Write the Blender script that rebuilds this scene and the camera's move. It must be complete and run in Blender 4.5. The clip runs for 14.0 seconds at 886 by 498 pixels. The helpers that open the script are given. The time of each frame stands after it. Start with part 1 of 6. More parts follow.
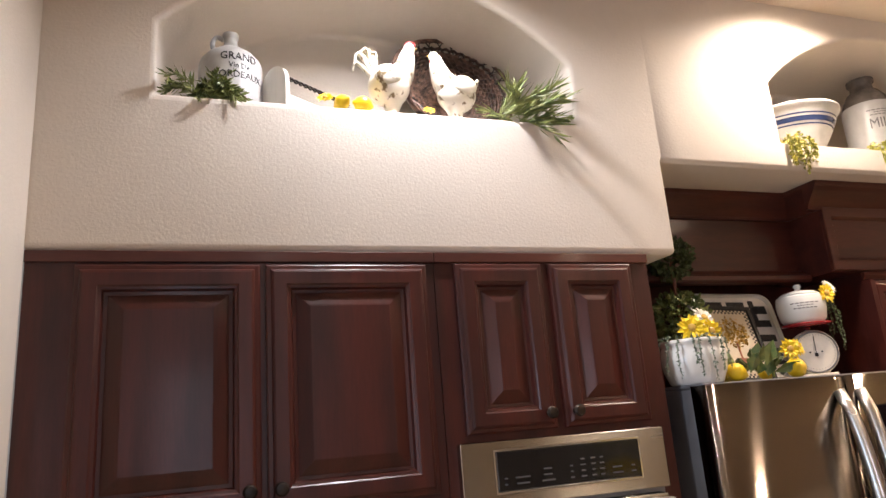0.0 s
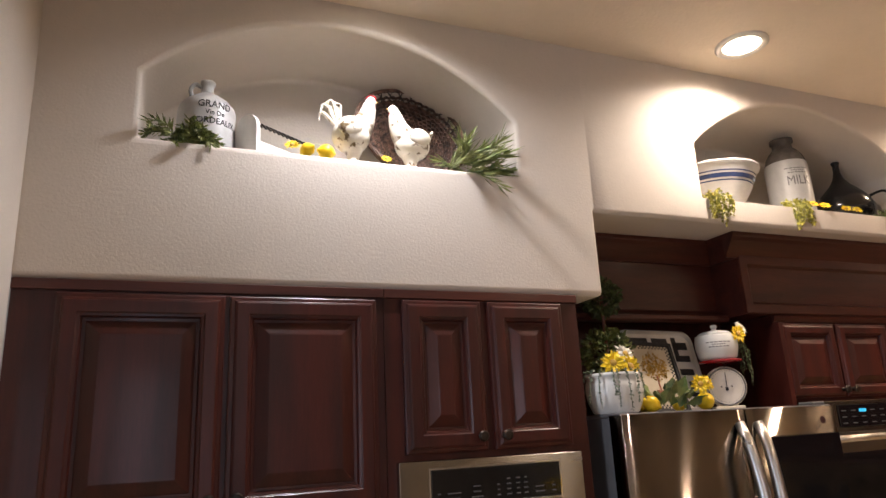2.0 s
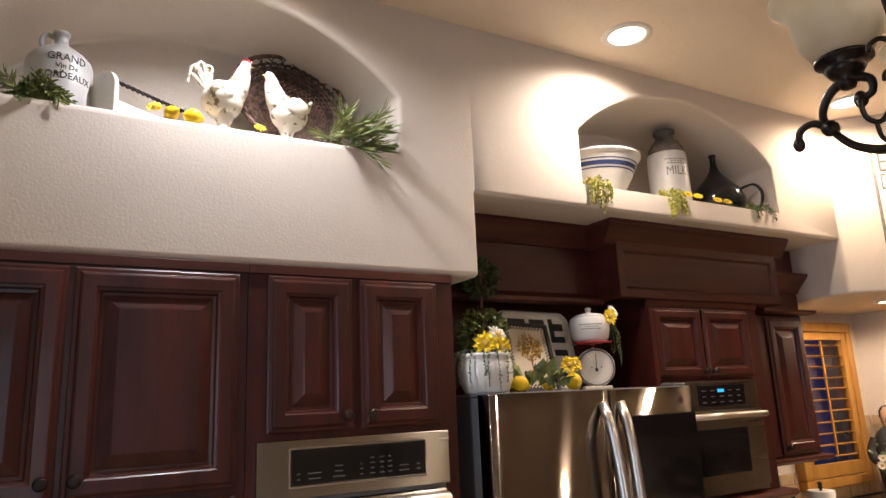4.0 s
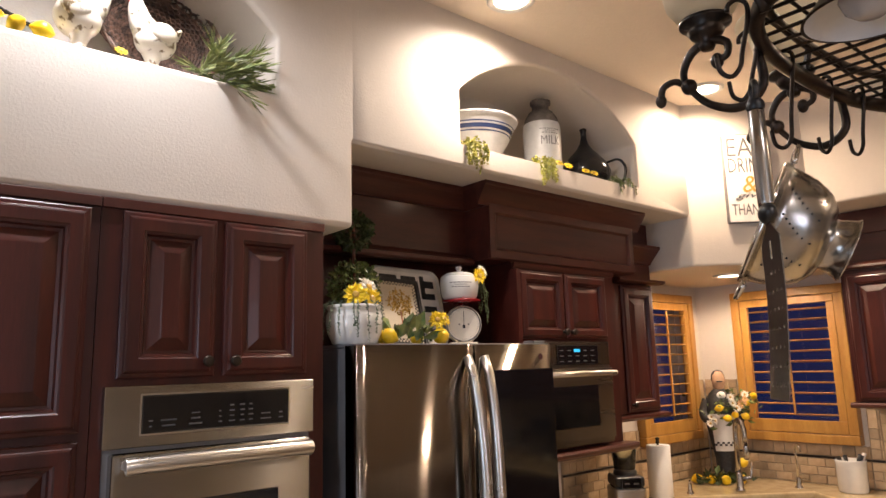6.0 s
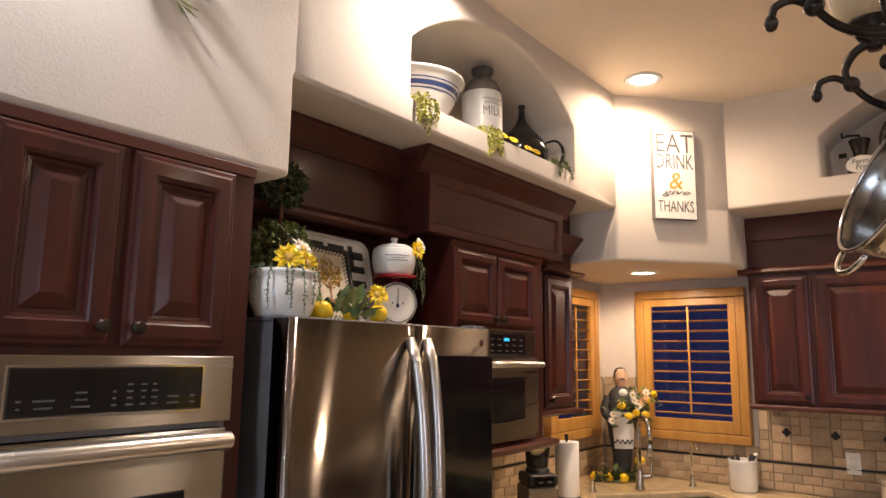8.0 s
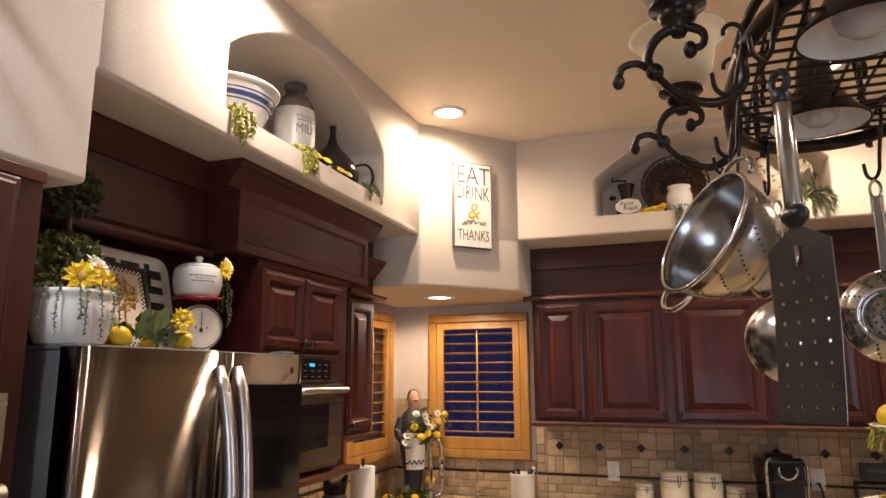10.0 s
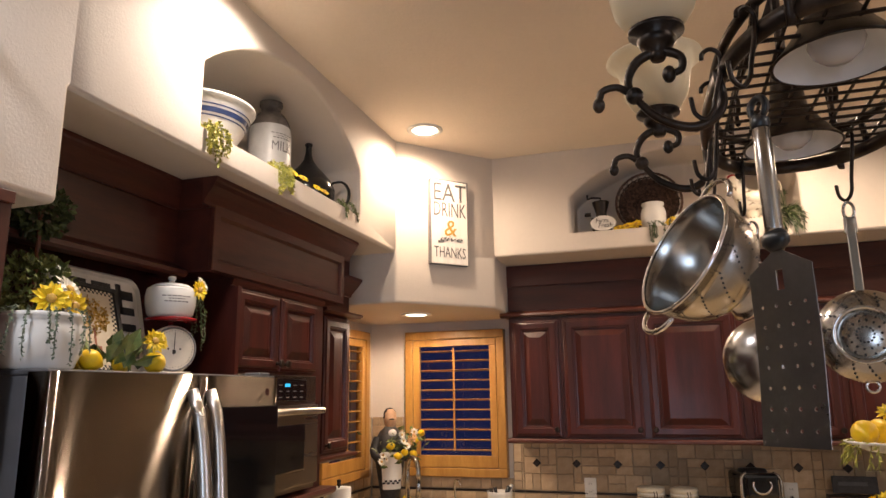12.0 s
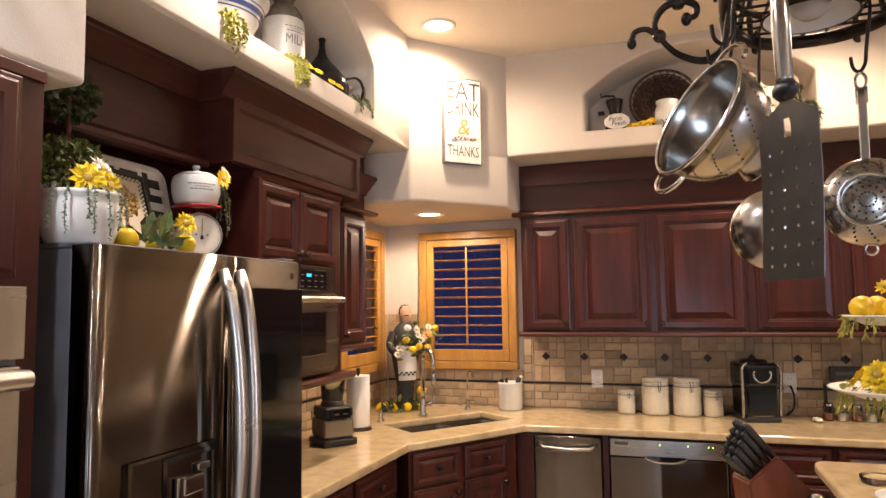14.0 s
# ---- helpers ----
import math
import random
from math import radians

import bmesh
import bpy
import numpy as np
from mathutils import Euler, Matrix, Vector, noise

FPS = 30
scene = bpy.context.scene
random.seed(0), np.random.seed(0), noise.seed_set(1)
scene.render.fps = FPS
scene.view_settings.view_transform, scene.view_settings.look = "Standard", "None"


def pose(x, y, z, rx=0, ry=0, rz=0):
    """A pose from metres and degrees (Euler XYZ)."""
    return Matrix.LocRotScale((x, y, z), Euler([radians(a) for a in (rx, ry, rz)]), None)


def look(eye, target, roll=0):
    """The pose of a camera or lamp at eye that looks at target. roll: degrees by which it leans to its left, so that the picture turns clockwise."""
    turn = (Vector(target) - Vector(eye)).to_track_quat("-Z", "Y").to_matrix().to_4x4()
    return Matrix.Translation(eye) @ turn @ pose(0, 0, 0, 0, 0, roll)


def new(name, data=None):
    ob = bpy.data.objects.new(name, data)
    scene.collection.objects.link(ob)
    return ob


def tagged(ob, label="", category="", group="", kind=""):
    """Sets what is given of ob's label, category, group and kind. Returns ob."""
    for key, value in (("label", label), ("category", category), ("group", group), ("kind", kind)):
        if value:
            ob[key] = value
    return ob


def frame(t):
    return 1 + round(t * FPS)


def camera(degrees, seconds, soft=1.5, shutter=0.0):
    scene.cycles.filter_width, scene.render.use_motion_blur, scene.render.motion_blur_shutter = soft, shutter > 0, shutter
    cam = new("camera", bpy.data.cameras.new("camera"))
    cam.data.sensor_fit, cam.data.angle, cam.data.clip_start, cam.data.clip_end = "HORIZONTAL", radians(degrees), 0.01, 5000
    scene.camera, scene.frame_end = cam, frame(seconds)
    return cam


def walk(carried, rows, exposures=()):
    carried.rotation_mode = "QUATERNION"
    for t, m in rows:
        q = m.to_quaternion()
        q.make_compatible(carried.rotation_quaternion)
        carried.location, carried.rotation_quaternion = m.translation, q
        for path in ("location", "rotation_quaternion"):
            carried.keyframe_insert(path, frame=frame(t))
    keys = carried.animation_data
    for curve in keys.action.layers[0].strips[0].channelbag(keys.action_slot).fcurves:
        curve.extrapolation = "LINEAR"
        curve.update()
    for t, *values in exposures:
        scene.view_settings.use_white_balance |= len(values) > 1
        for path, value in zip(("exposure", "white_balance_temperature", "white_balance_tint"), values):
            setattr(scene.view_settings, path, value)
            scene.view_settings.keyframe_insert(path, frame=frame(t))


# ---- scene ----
cam = camera(66.3, 14.0)
PATH = [
    (0, (-1.317, -1.632, 1.711), (-0.668, 0.195, 2.202), -4.5),
    (0.5, (-1.405, -1.746, 1.731), (-0.734, 0.078, 2.201), -4.2),
    (1, (-1.42, -1.83, 1.729), (-0.682, -0.026, 2.176), -4.9),
    (1.5, (-1.356, -1.863, 1.745), (-0.633, -0.062, 2.23), -1.7),
    (2, (-1.345, -1.859, 1.73), (-0.603, -0.076, 2.249), -2.9),
    (2.5, (-1.307, -1.87, 1.761), (-0.516, -0.099, 2.25), -4.0),
    (3, (-1.284, -1.884, 1.74), (-0.416, -0.154, 2.243), -4.5),
    (3.5, (-1.237, -1.886, 1.749), (-0.322, -0.171, 2.221), -3.2),
    (6, (-1.206, -1.869, 1.685), (0.073, -0.369, 2.021), -1.6),
    (6.5, (-1.235, -1.849, 1.681), (0.111, -0.416, 2.048), -0.8),
    (7, (-1.229, -1.763, 1.661), (0.183, -0.377, 1.954), -1.5),
    (7.5, (-1.167, -1.61, 1.661), (0.312, -0.296, 1.957), -0.7),
    (8, (-1.159, -1.462, 1.662), (0.388, -0.234, 1.972), 0.8),
    (8.5, (-1.186, -1.382, 1.685), (0.552, -0.447, 2.008), -5.0),
    (9, (-1.193, -1.349, 1.681), (0.633, -0.607, 2.018), -1.9),
    (11.5, (-1.196, -1.34, 1.692), (0.664, -0.728, 2.1), -0.6),
    (12, (-1.192, -1.332, 1.696), (0.673, -0.738, 2.109), -0.8),
    (12.5, (-1.196, -1.33, 1.685), (0.674, -0.741, 2.082), -0.6),
    (13, (-1.228, -1.32, 1.63), (0.66, -0.677, 1.769), -4.6),
    (13.5, (-1.249, -1.323, 1.605), (0.642, -0.675, 1.676), -1.8),
    (14, (-1.249, -1.325, 1.604), (0.641, -0.69, 1.765), -0.8),
]
EXPOSURES = [(0.0, 0.36), (0.5, -0.10), (1.0, -0.20), (1.5, -0.18), (3.5, -0.15), (6.0, 0.05), (7.5, 0.06), (9.0, 0.0), (11.5, -0.10), (12.5, -0.10), (13.0, 0.14), (13.5, 0.32), (14.0, 0.38)]
walk(cam, [(t, look(eye, target, roll)) for t, eye, target, roll in PATH], EXPOSURES)

# ---- world, lamps, exposure ----
world = bpy.data.worlds.new("dusk")
scene.world = world
world.use_nodes = True
_n = world.node_tree.nodes
sky = _n.new("ShaderNodeTexSky")
sky.sky_type, sky.sun_disc = "NISHITA", False
sky.sun_elevation, sky.sun_rotation = radians(1.0), radians(200)
_n["Background"].inputs[1].default_value = 0.10
world.node_tree.links.new(sky.outputs[0], _n["Background"].inputs[0])

WARM = (1.0, 0.75, 0.545)
SOFT = (1.0, 0.84, 0.72)


def spot(name, x, y, z, power, colour, size=172, blend=0.35, radius=0.035):
    d = bpy.data.lights.new(name, "SPOT")
    d.energy, d.color, d.spot_size, d.spot_blend, d.shadow_soft_size = power, colour, radians(size), blend, radius
    ob = new(name, d)
    ob.matrix_basis = pose(x, y, z)
    return ob


# recessed cans, then added fill lamps: x, y, ceiling height, watts, colour
CANS_AND_FILL = [
    (-0.80, -0.21, 3.07, 64, (0.97, 0.95, 1.0), 156, .85),
    (0.59, -0.21, 3.07, 82, SOFT, 164, .85),
    (2.04, -0.21, 3.07, 84, WARM, 168, .85),
    (2.71, 0.09, 2.165, 46, WARM, 172, .35),
    # these three are unseen fill, added to brighten counter wall, fronts and steel
    (2.10, -2.00, 3.07, 80, WARM, 164, .7),
    (1.75, -3.60, 3.07, 85, WARM, 168, .5),
    (-0.90, -3.20, 3.07, 78, (1.0, 0.91, 0.87), 156, .5),
]
for cx, cy, cz, cw, cc, csize, cblend in CANS_AND_FILL:
    spot("can_or_fill_lamp", cx, cy, cz - 0.02, cw, cc, csize, cblend)


def window_lamp(name, m, sx, sy, power, colour):
    d = bpy.data.lights.new(name, "AREA")
    d.shape, d.size, d.size_y, d.energy, d.color = "RECTANGLE", sx, sy, power, colour
    ob = new(name, d)
    ob.matrix_basis = m
    return ob


# dusk daylight through the openings of the rooms beyond
window_lamp("west_window_lamp", pose(-4.82, -1.75, 1.45, 0, -90, 0), 1.5, 1.5, 45, (0.60, 0.76, 1.0))
window_lamp("patio_window_lamp", pose(-2.0, -7.85, 1.6, 90, 0, 0), 1.5, 2.0, 50, (0.60, 0.76, 1.0))

# ---- building helpers ----
def thing(name, label, category, group="", kind=""):
    return tagged(new(name), label, category, group, kind)


def part(name, bm, material, parent=None, label="", smooth=False, angle=35):
    me = bpy.data.meshes.new(name)
    if smooth:
        for f in bm.faces:
            f.smooth = True
        for e in bm.edges:
            if len(e.link_faces) == 2 and e.calc_face_angle(0) > radians(angle):
                e.smooth = False
    bm.normal_update()
    bm.to_mesh(me)
    bm.free()
    mats = material if isinstance(material, (list, tuple)) else [material]
    for m in mats:
        me.materials.append(m)
    ob = new(name, me)
    ob.parent = parent
    if label:
        ob["label"] = label
    return ob


def structure(name, bm, material, label="", smooth=False):
    return tagged(part(name, bm, material, None, "", smooth), label or name.replace("_", " "), "", "", "structure")


def settle(ob, x, y, z):
    """Give a thing whose parts are built in world places its base point."""
    for c in ob.children:
        c.matrix_parent_inverse = Matrix.Translation((-x, -y, -z))
    ob.location = (x, y, z)
    return ob


def place(ob, m):
    ob.matrix_basis = m
    return ob


def box(bm, x0, x1, y0, y1, z0, z1, bev=0.0, seg=2, mi=0):
    vs = [bm.verts.new((x, y, z)) for z in (z0, z1) for y in (y0, y1) for x in (x0, x1)]
    fs = [bm.faces.new([vs[i] for i in f]) for f in
          ((0, 2, 3, 1), (4, 5, 7, 6), (0, 1, 5, 4), (2, 6, 7, 3), (0, 4, 6, 2), (1, 3, 7, 5))]
    for f in fs:
        f.material_index = mi
    if bev:
        es = list({e for f in fs for e in f.edges})
        bmesh.ops.bevel(bm, geom=es, offset=bev, segments=seg, affect="EDGES", profile=0.5)
    return bm


def boxes(*rows, bev=0.0, seg=2):
    bm = bmesh.new()
    for r in rows:
        box(bm, *r, bev=bev, seg=seg)
    return bm


def lathe(bm, prof, n=24, cx=0.0, cy=0.0, mi=0, sx=1.0, sy=1.0):
    rings = []
    for r, z in prof:
        if r < 1e-5:
            rings.append([bm.verts.new((cx, cy, z))])
        else:
            rings.append([bm.verts.new((cx + sx * r * math.cos(2 * math.pi * i / n), cy + sy * r * math.sin(2 * math.pi * i / n), z)) for i in range(n)])
    for a, b in zip(rings, rings[1:]):
        for i in range(n):
            j = (i + 1) % n
            if len(a) == 1 and len(b) == 1:
                continue
            if len(a) == 1:
                f = bm.faces.new((a[0], b[j], b[i]))
            elif len(b) == 1:
                f = bm.faces.new((a[i], a[j], b[0]))
            else:
                f = bm.faces.new((a[i], a[j], b[j], b[i]))
            f.material_index = mi
    return bm


def tube(bm, pts, r, n=8, closed=False, mi=0, cap=True, flat=1.0):
    pts = [Vector(p) for p in pts]
    k = len(pts)
    rr = r if isinstance(r, (list, tuple)) else [r] * k
    rings, up = [], None
    for i, p in enumerate(pts):
        a = pts[i - 1] if (i or closed) else p
        b = pts[(i + 1) % k] if (i < k - 1 or closed) else p
        d = (b - a).normalized()
        if up is None:
            up = d.orthogonal().normalized()
            if abs(d.z) < 0.9:
                up = (Vector((0, 0, 1)) - d * d.z).normalized()
        else:
            up = (up - d * up.dot(d)).normalized()
        s = d.cross(up)
        rings.append([bm.verts.new(p + rr[i] * (math.cos(2 * math.pi * j / n) * s + flat * math.sin(2 * math.pi * j / n) * up)) for j in range(n)])
    pairs = list(zip(rings, rings[1:])) + ([(rings[-1], rings[0])] if closed else [])
    for a, b in pairs:
        for j in range(n):
            f = bm.faces.new((a[j], a[(j + 1) % n], b[(j + 1) % n], b[j]))
            f.material_index = mi
    if cap and not closed:
        bm.faces.new(rings[0][::-1]).material_index = mi
        bm.faces.new(rings[-1]).material_index = mi
    return bm


def ball(bm, c, r, n=12, m=8, sx=1.0, sy=1.0, sz=1.0, mi=0, rot=None):
    got = bmesh.ops.create_uvsphere(bm, u_segments=n, v_segments=m, radius=r)
    mat = Matrix.Translation(c) @ (rot.to_4x4() if rot else Matrix.Identity(4)) @ Matrix.Diagonal((sx, sy, sz, 1))
    bmesh.ops.transform(bm, matrix=mat, verts=got["verts"])
    for f in {f for v in got["verts"] for f in v.link_faces}:
        f.material_index = mi
    return bm


def arc(c, r, a0, a1, n, u, v):
    """Points of an arc round c in the plane of u and v, degrees."""
    c, u, v = Vector(c), Vector(u), Vector(v)
    return [c + r * (math.cos(radians(a0 + (a1 - a0) * i / n)) * u + math.sin(radians(a0 + (a1 - a0) * i / n)) * v) for i in range(n + 1)]


def spline(pts, n=8):
    """A smooth line through points."""
    p = [Vector(q) for q in pts]
    p = [2 * p[0] - p[1]] + p + [2 * p[-1] - p[-2]]
    out = []
    for i in range(1, len(p) - 2):
        for k in range(n):
            t = k / n
            out.append(0.5 * ((2 * p[i]) + (p[i + 1] - p[i - 1]) * t + (2 * p[i - 1] - 5 * p[i] + 4 * p[i + 1] - p[i + 2]) * t * t
                              + (3 * p[i] - p[i - 1] - 3 * p[i + 1] + p[i + 2]) * t ** 3))
    return out + [p[-2]]


def prism(bm, outline, z0, z1, mi=0):
    """An upright prism over a plan outline, counter-clockwise."""
    lo = [bm.verts.new((x, y, z0)) for x, y in outline]
    hi = [bm.verts.new((x, y, z1)) for x, y in outline]
    bm.faces.new(lo[::-1]).material_index = mi
    bm.faces.new(hi).material_index = mi
    k = len(lo)
    for i in range(k):
        bm.faces.new((lo[i], lo[(i + 1) % k], hi[(i + 1) % k], hi[i])).material_index = mi
    return bm


def run_profile(bm, prof, x0, x1, y, m=None, mi=0):
    """A moulding along x: prof is rows of (out towards -y, z), closed."""
    a = [bm.verts.new((x0, y - o, z)) for o, z in prof]
    b = [bm.verts.new((x1, y - o, z)) for o, z in prof]
    k = len(prof)
    for i in range(k):
        bm.faces.new((a[i], a[(i + 1) % k], b[(i + 1) % k], b[i])).material_index = mi
    bm.faces.new(a[::-1]).material_index = mi
    bm.faces.new(b).material_index = mi
    return bm


def nested(bm, x0, x1, z0, z1, y, steps, mi=0):
    """A front built of rectangles one inside the other: steps of (inset, out towards -y)."""
    prev = None
    for ins, out in steps:
        ring = [bm.verts.new(p) for p in ((x0 + ins, y - out, z0 + ins), (x1 - ins, y - out, z0 + ins), (x1 - ins, y - out, z1 - ins), (x0 + ins, y - out, z1 - ins))]
        if prev:
            for i in range(4):
                bm.faces.new((prev[i], prev[(i + 1) % 4], ring[(i + 1) % 4], ring[i])).material_index = mi
        prev = ring
    bm.faces.new(prev).material_index = mi
    return bm


DOOR = [(0, 0), (0, 0.012), (0.004, 0.015), (0.012, 0.016), (0.015, 0.020), (0.020, 0.022), (0.048, 0.022), (0.052, 0.018), (0.058, 0.017),
        (0.062, 0.008), (0.070, 0.007), (0.074, 0.009), (0.100, 0.018), (0.104, 0.019)]
DRAWER = [(0, 0), (0, 0.012), (0.004, 0.015), (0.010, 0.016), (0.014, 0.020), (0.026, 0.021), (0.030, 0.017), (0.036, 0.010), (0.040, 0.010), (0.056, 0.017)]


def door(parent, x0, x1, z0, z1, y, steps=None, knob=None, name="cabinet_door", pull=0):
    d = part(name, nested(bmesh.new(), x0, x1, z0, z1, y, steps or DOOR), WOOD, parent)
    if knob:
        kx, kz = knob
        bm = lathe(bmesh.new(), [(0, 0), (0.009, 0), (0.006, 0.008), (0.006, 0.012), (0.014, 0.017), (0.016, 0.023), (0.012, 0.029), (0, 0.031)], 14)
        bmesh.ops.transform(bm, matrix=pose(kx, y - 0.021, kz, 90, 0, 0), verts=bm.verts)
        part("knob", bm, BRONZE, d, "dark bronze round knob", True)
    return d


def lettering(text, size, m, material, name, parent, depth=0.001, bend=0.0, shear=0.0, squeeze=1.0):
    """Raised letters in the built-in font, centred, facing -y; bend: radius of the round body on which they lie."""
    cu = bpy.data.curves.new(name, "FONT")
    cu.body, cu.size, cu.extrude, cu.align_x, cu.align_y, cu.shear = text, size, depth, "CENTER", "CENTER", shear
    cu.resolution_u = 2
    tmp = bpy.data.objects.new(name, cu)
    scene.collection.objects.link(tmp)
    me = bpy.data.meshes.new_from_object(tmp.evaluated_get(bpy.context.evaluated_depsgraph_get()))
    bpy.data.objects.remove(tmp)
    bpy.data.curves.remove(cu)
    for v in me.vertices:
        x, y, z = v.co.x * squeeze, v.co.y, v.co.z
        if bend:
            a = x / bend
            v.co = ((bend + z) * math.sin(a), -(bend + z) * math.cos(a), y)
        else:
            v.co = (x, -z, y)
    me.transform(m)
    me.materials.clear()
    me.materials.append(material)
    ob = new(name, me)
    ob.parent = parent
    return ob


def leaf_blade(bm, p, d, length, width, rng, mi=0, fold=0.25):
    d = d.normalized()
    s = d.orthogonal()
    s.rotate(Matrix.Rotation(rng.uniform(0, 6.28), 3, d))
    n = d.cross(s)
    a = bm.verts.new(p)
    b = bm.verts.new(p + d * length * 0.5 + s * width * 0.5 + n * width * fold)
    c = bm.verts.new(p + d * length)
    e = bm.verts.new(p + d * length * 0.5 - s * width * 0.5 + n * width * fold)
    bm.faces.new((a, b, c)).material_index = mi
    bm.faces.new((a, c, e)).material_index = mi


def sprig(bm, base, way, length, rng, droop=0.5, leaf=0.03, width=0.005, n=20, spread=0.8, mi=0, stem=0.0012):
    """A stem that bends down under its weight, with narrow leaves round it."""
    p, d = Vector(base), Vector(way).normalized()
    pts = [p.copy()]
    step = length / n
    for i in range(n):
        d = (d + Vector((rng.uniform(-.08, .08), rng.uniform(-.08, .08), -droop * step / length * 2 + rng.uniform(-.05, .05)))).normalized()
        p = p + d * step
        pts.append(p.copy())
        for _ in range(2):
            q = Vector((rng.gauss(0, 1), rng.gauss(0, 1), rng.gauss(0, 1))).normalized()
            leaf_blade(bm, p, d + q * spread, leaf * rng.uniform(.6, 1.15), width * rng.uniform(.7, 1.3), rng, mi)
    tube(bm, pts[::3] if len(pts) > 8 else pts, stem, 4, mi=mi)
    return bm


def daisy(bm, c, face, r, rng, mi=0, mc=1, petals=11):
    """A flower head with petals of material mi round a centre of material mc."""
    f = Vector(face).normalized()
    u = f.orthogonal().normalized()
    v = f.cross(u)
    c = Vector(c)
    for layer in range(2):
        for i in range(petals):
            a = 2 * math.pi * (i + 0.5 * layer) / petals + rng.uniform(-.08, .08)
            d = math.cos(a) * u + math.sin(a) * v
            s = -math.sin(a) * u + math.cos(a) * v
            rr = r * rng.uniform(.85, 1.05) * (1 - .2 * layer)
            w = r * 0.17
            lift = f * (0.10 + .12 * layer) * r
            p0 = bm.verts.new(c + d * r * .15)
            p1 = bm.verts.new(c + d * rr * .65 + s * w + lift)
            p2 = bm.verts.new(c + d * rr + lift * rng.uniform(.2, 1.2))
            p3 = bm.verts.new(c + d * rr * .65 - s * w + lift)
            bm.faces.new((p0, p1, p2, p3)).material_index = mi
    ball(bm, c + f * r * .12, r * .26, 8, 5, 1, 1, .6, mc, f.to_track_quat("Z", "Y").to_matrix())
    return bm


def lemon(bm, c, r, rng, mi=0):
    rot = Euler((rng.uniform(-.4, .4), rng.uniform(1.0, 2.0), rng.uniform(0, 6))).to_matrix()
    got = lathe(bmesh.new(), [(0, -1.32), (.16, -1.25), (.30, -1.08), (.68, -.78), (.93, -.35), (1, 0), (.93, .35), (.68, .78), (.32, 1.08), (.2, 1.28), (0, 1.36)], 14)
    me = bpy.data.meshes.new("tmp")
    got.to_mesh(me)
    got.free()
    me.transform(Matrix.Translation(c) @ rot.to_4x4() @ Matrix.Scale(r, 4))
    k = len(bm.faces)
    bm.from_mesh(me)
    bpy.data.meshes.remove(me)
    bm.faces.ensure_lookup_table()
    for f in bm.faces[k:]:
        f.material_index, f.smooth = mi, True
    return bm


def flowers(t, mats, rows, rng, name="daisy"):
    """Flower heads, each a part: centre, facing, radius and petal material."""
    for c, face, r, mi in rows:
        part(name, daisy(bmesh.new(), c, face, r, rng, mi, len(mats) - 1), mats, t)


def fruits(t, places, r, rng):
    for p in places:
        part("lemon", lemon(bmesh.new(), p, r, rng), LEMON, t)

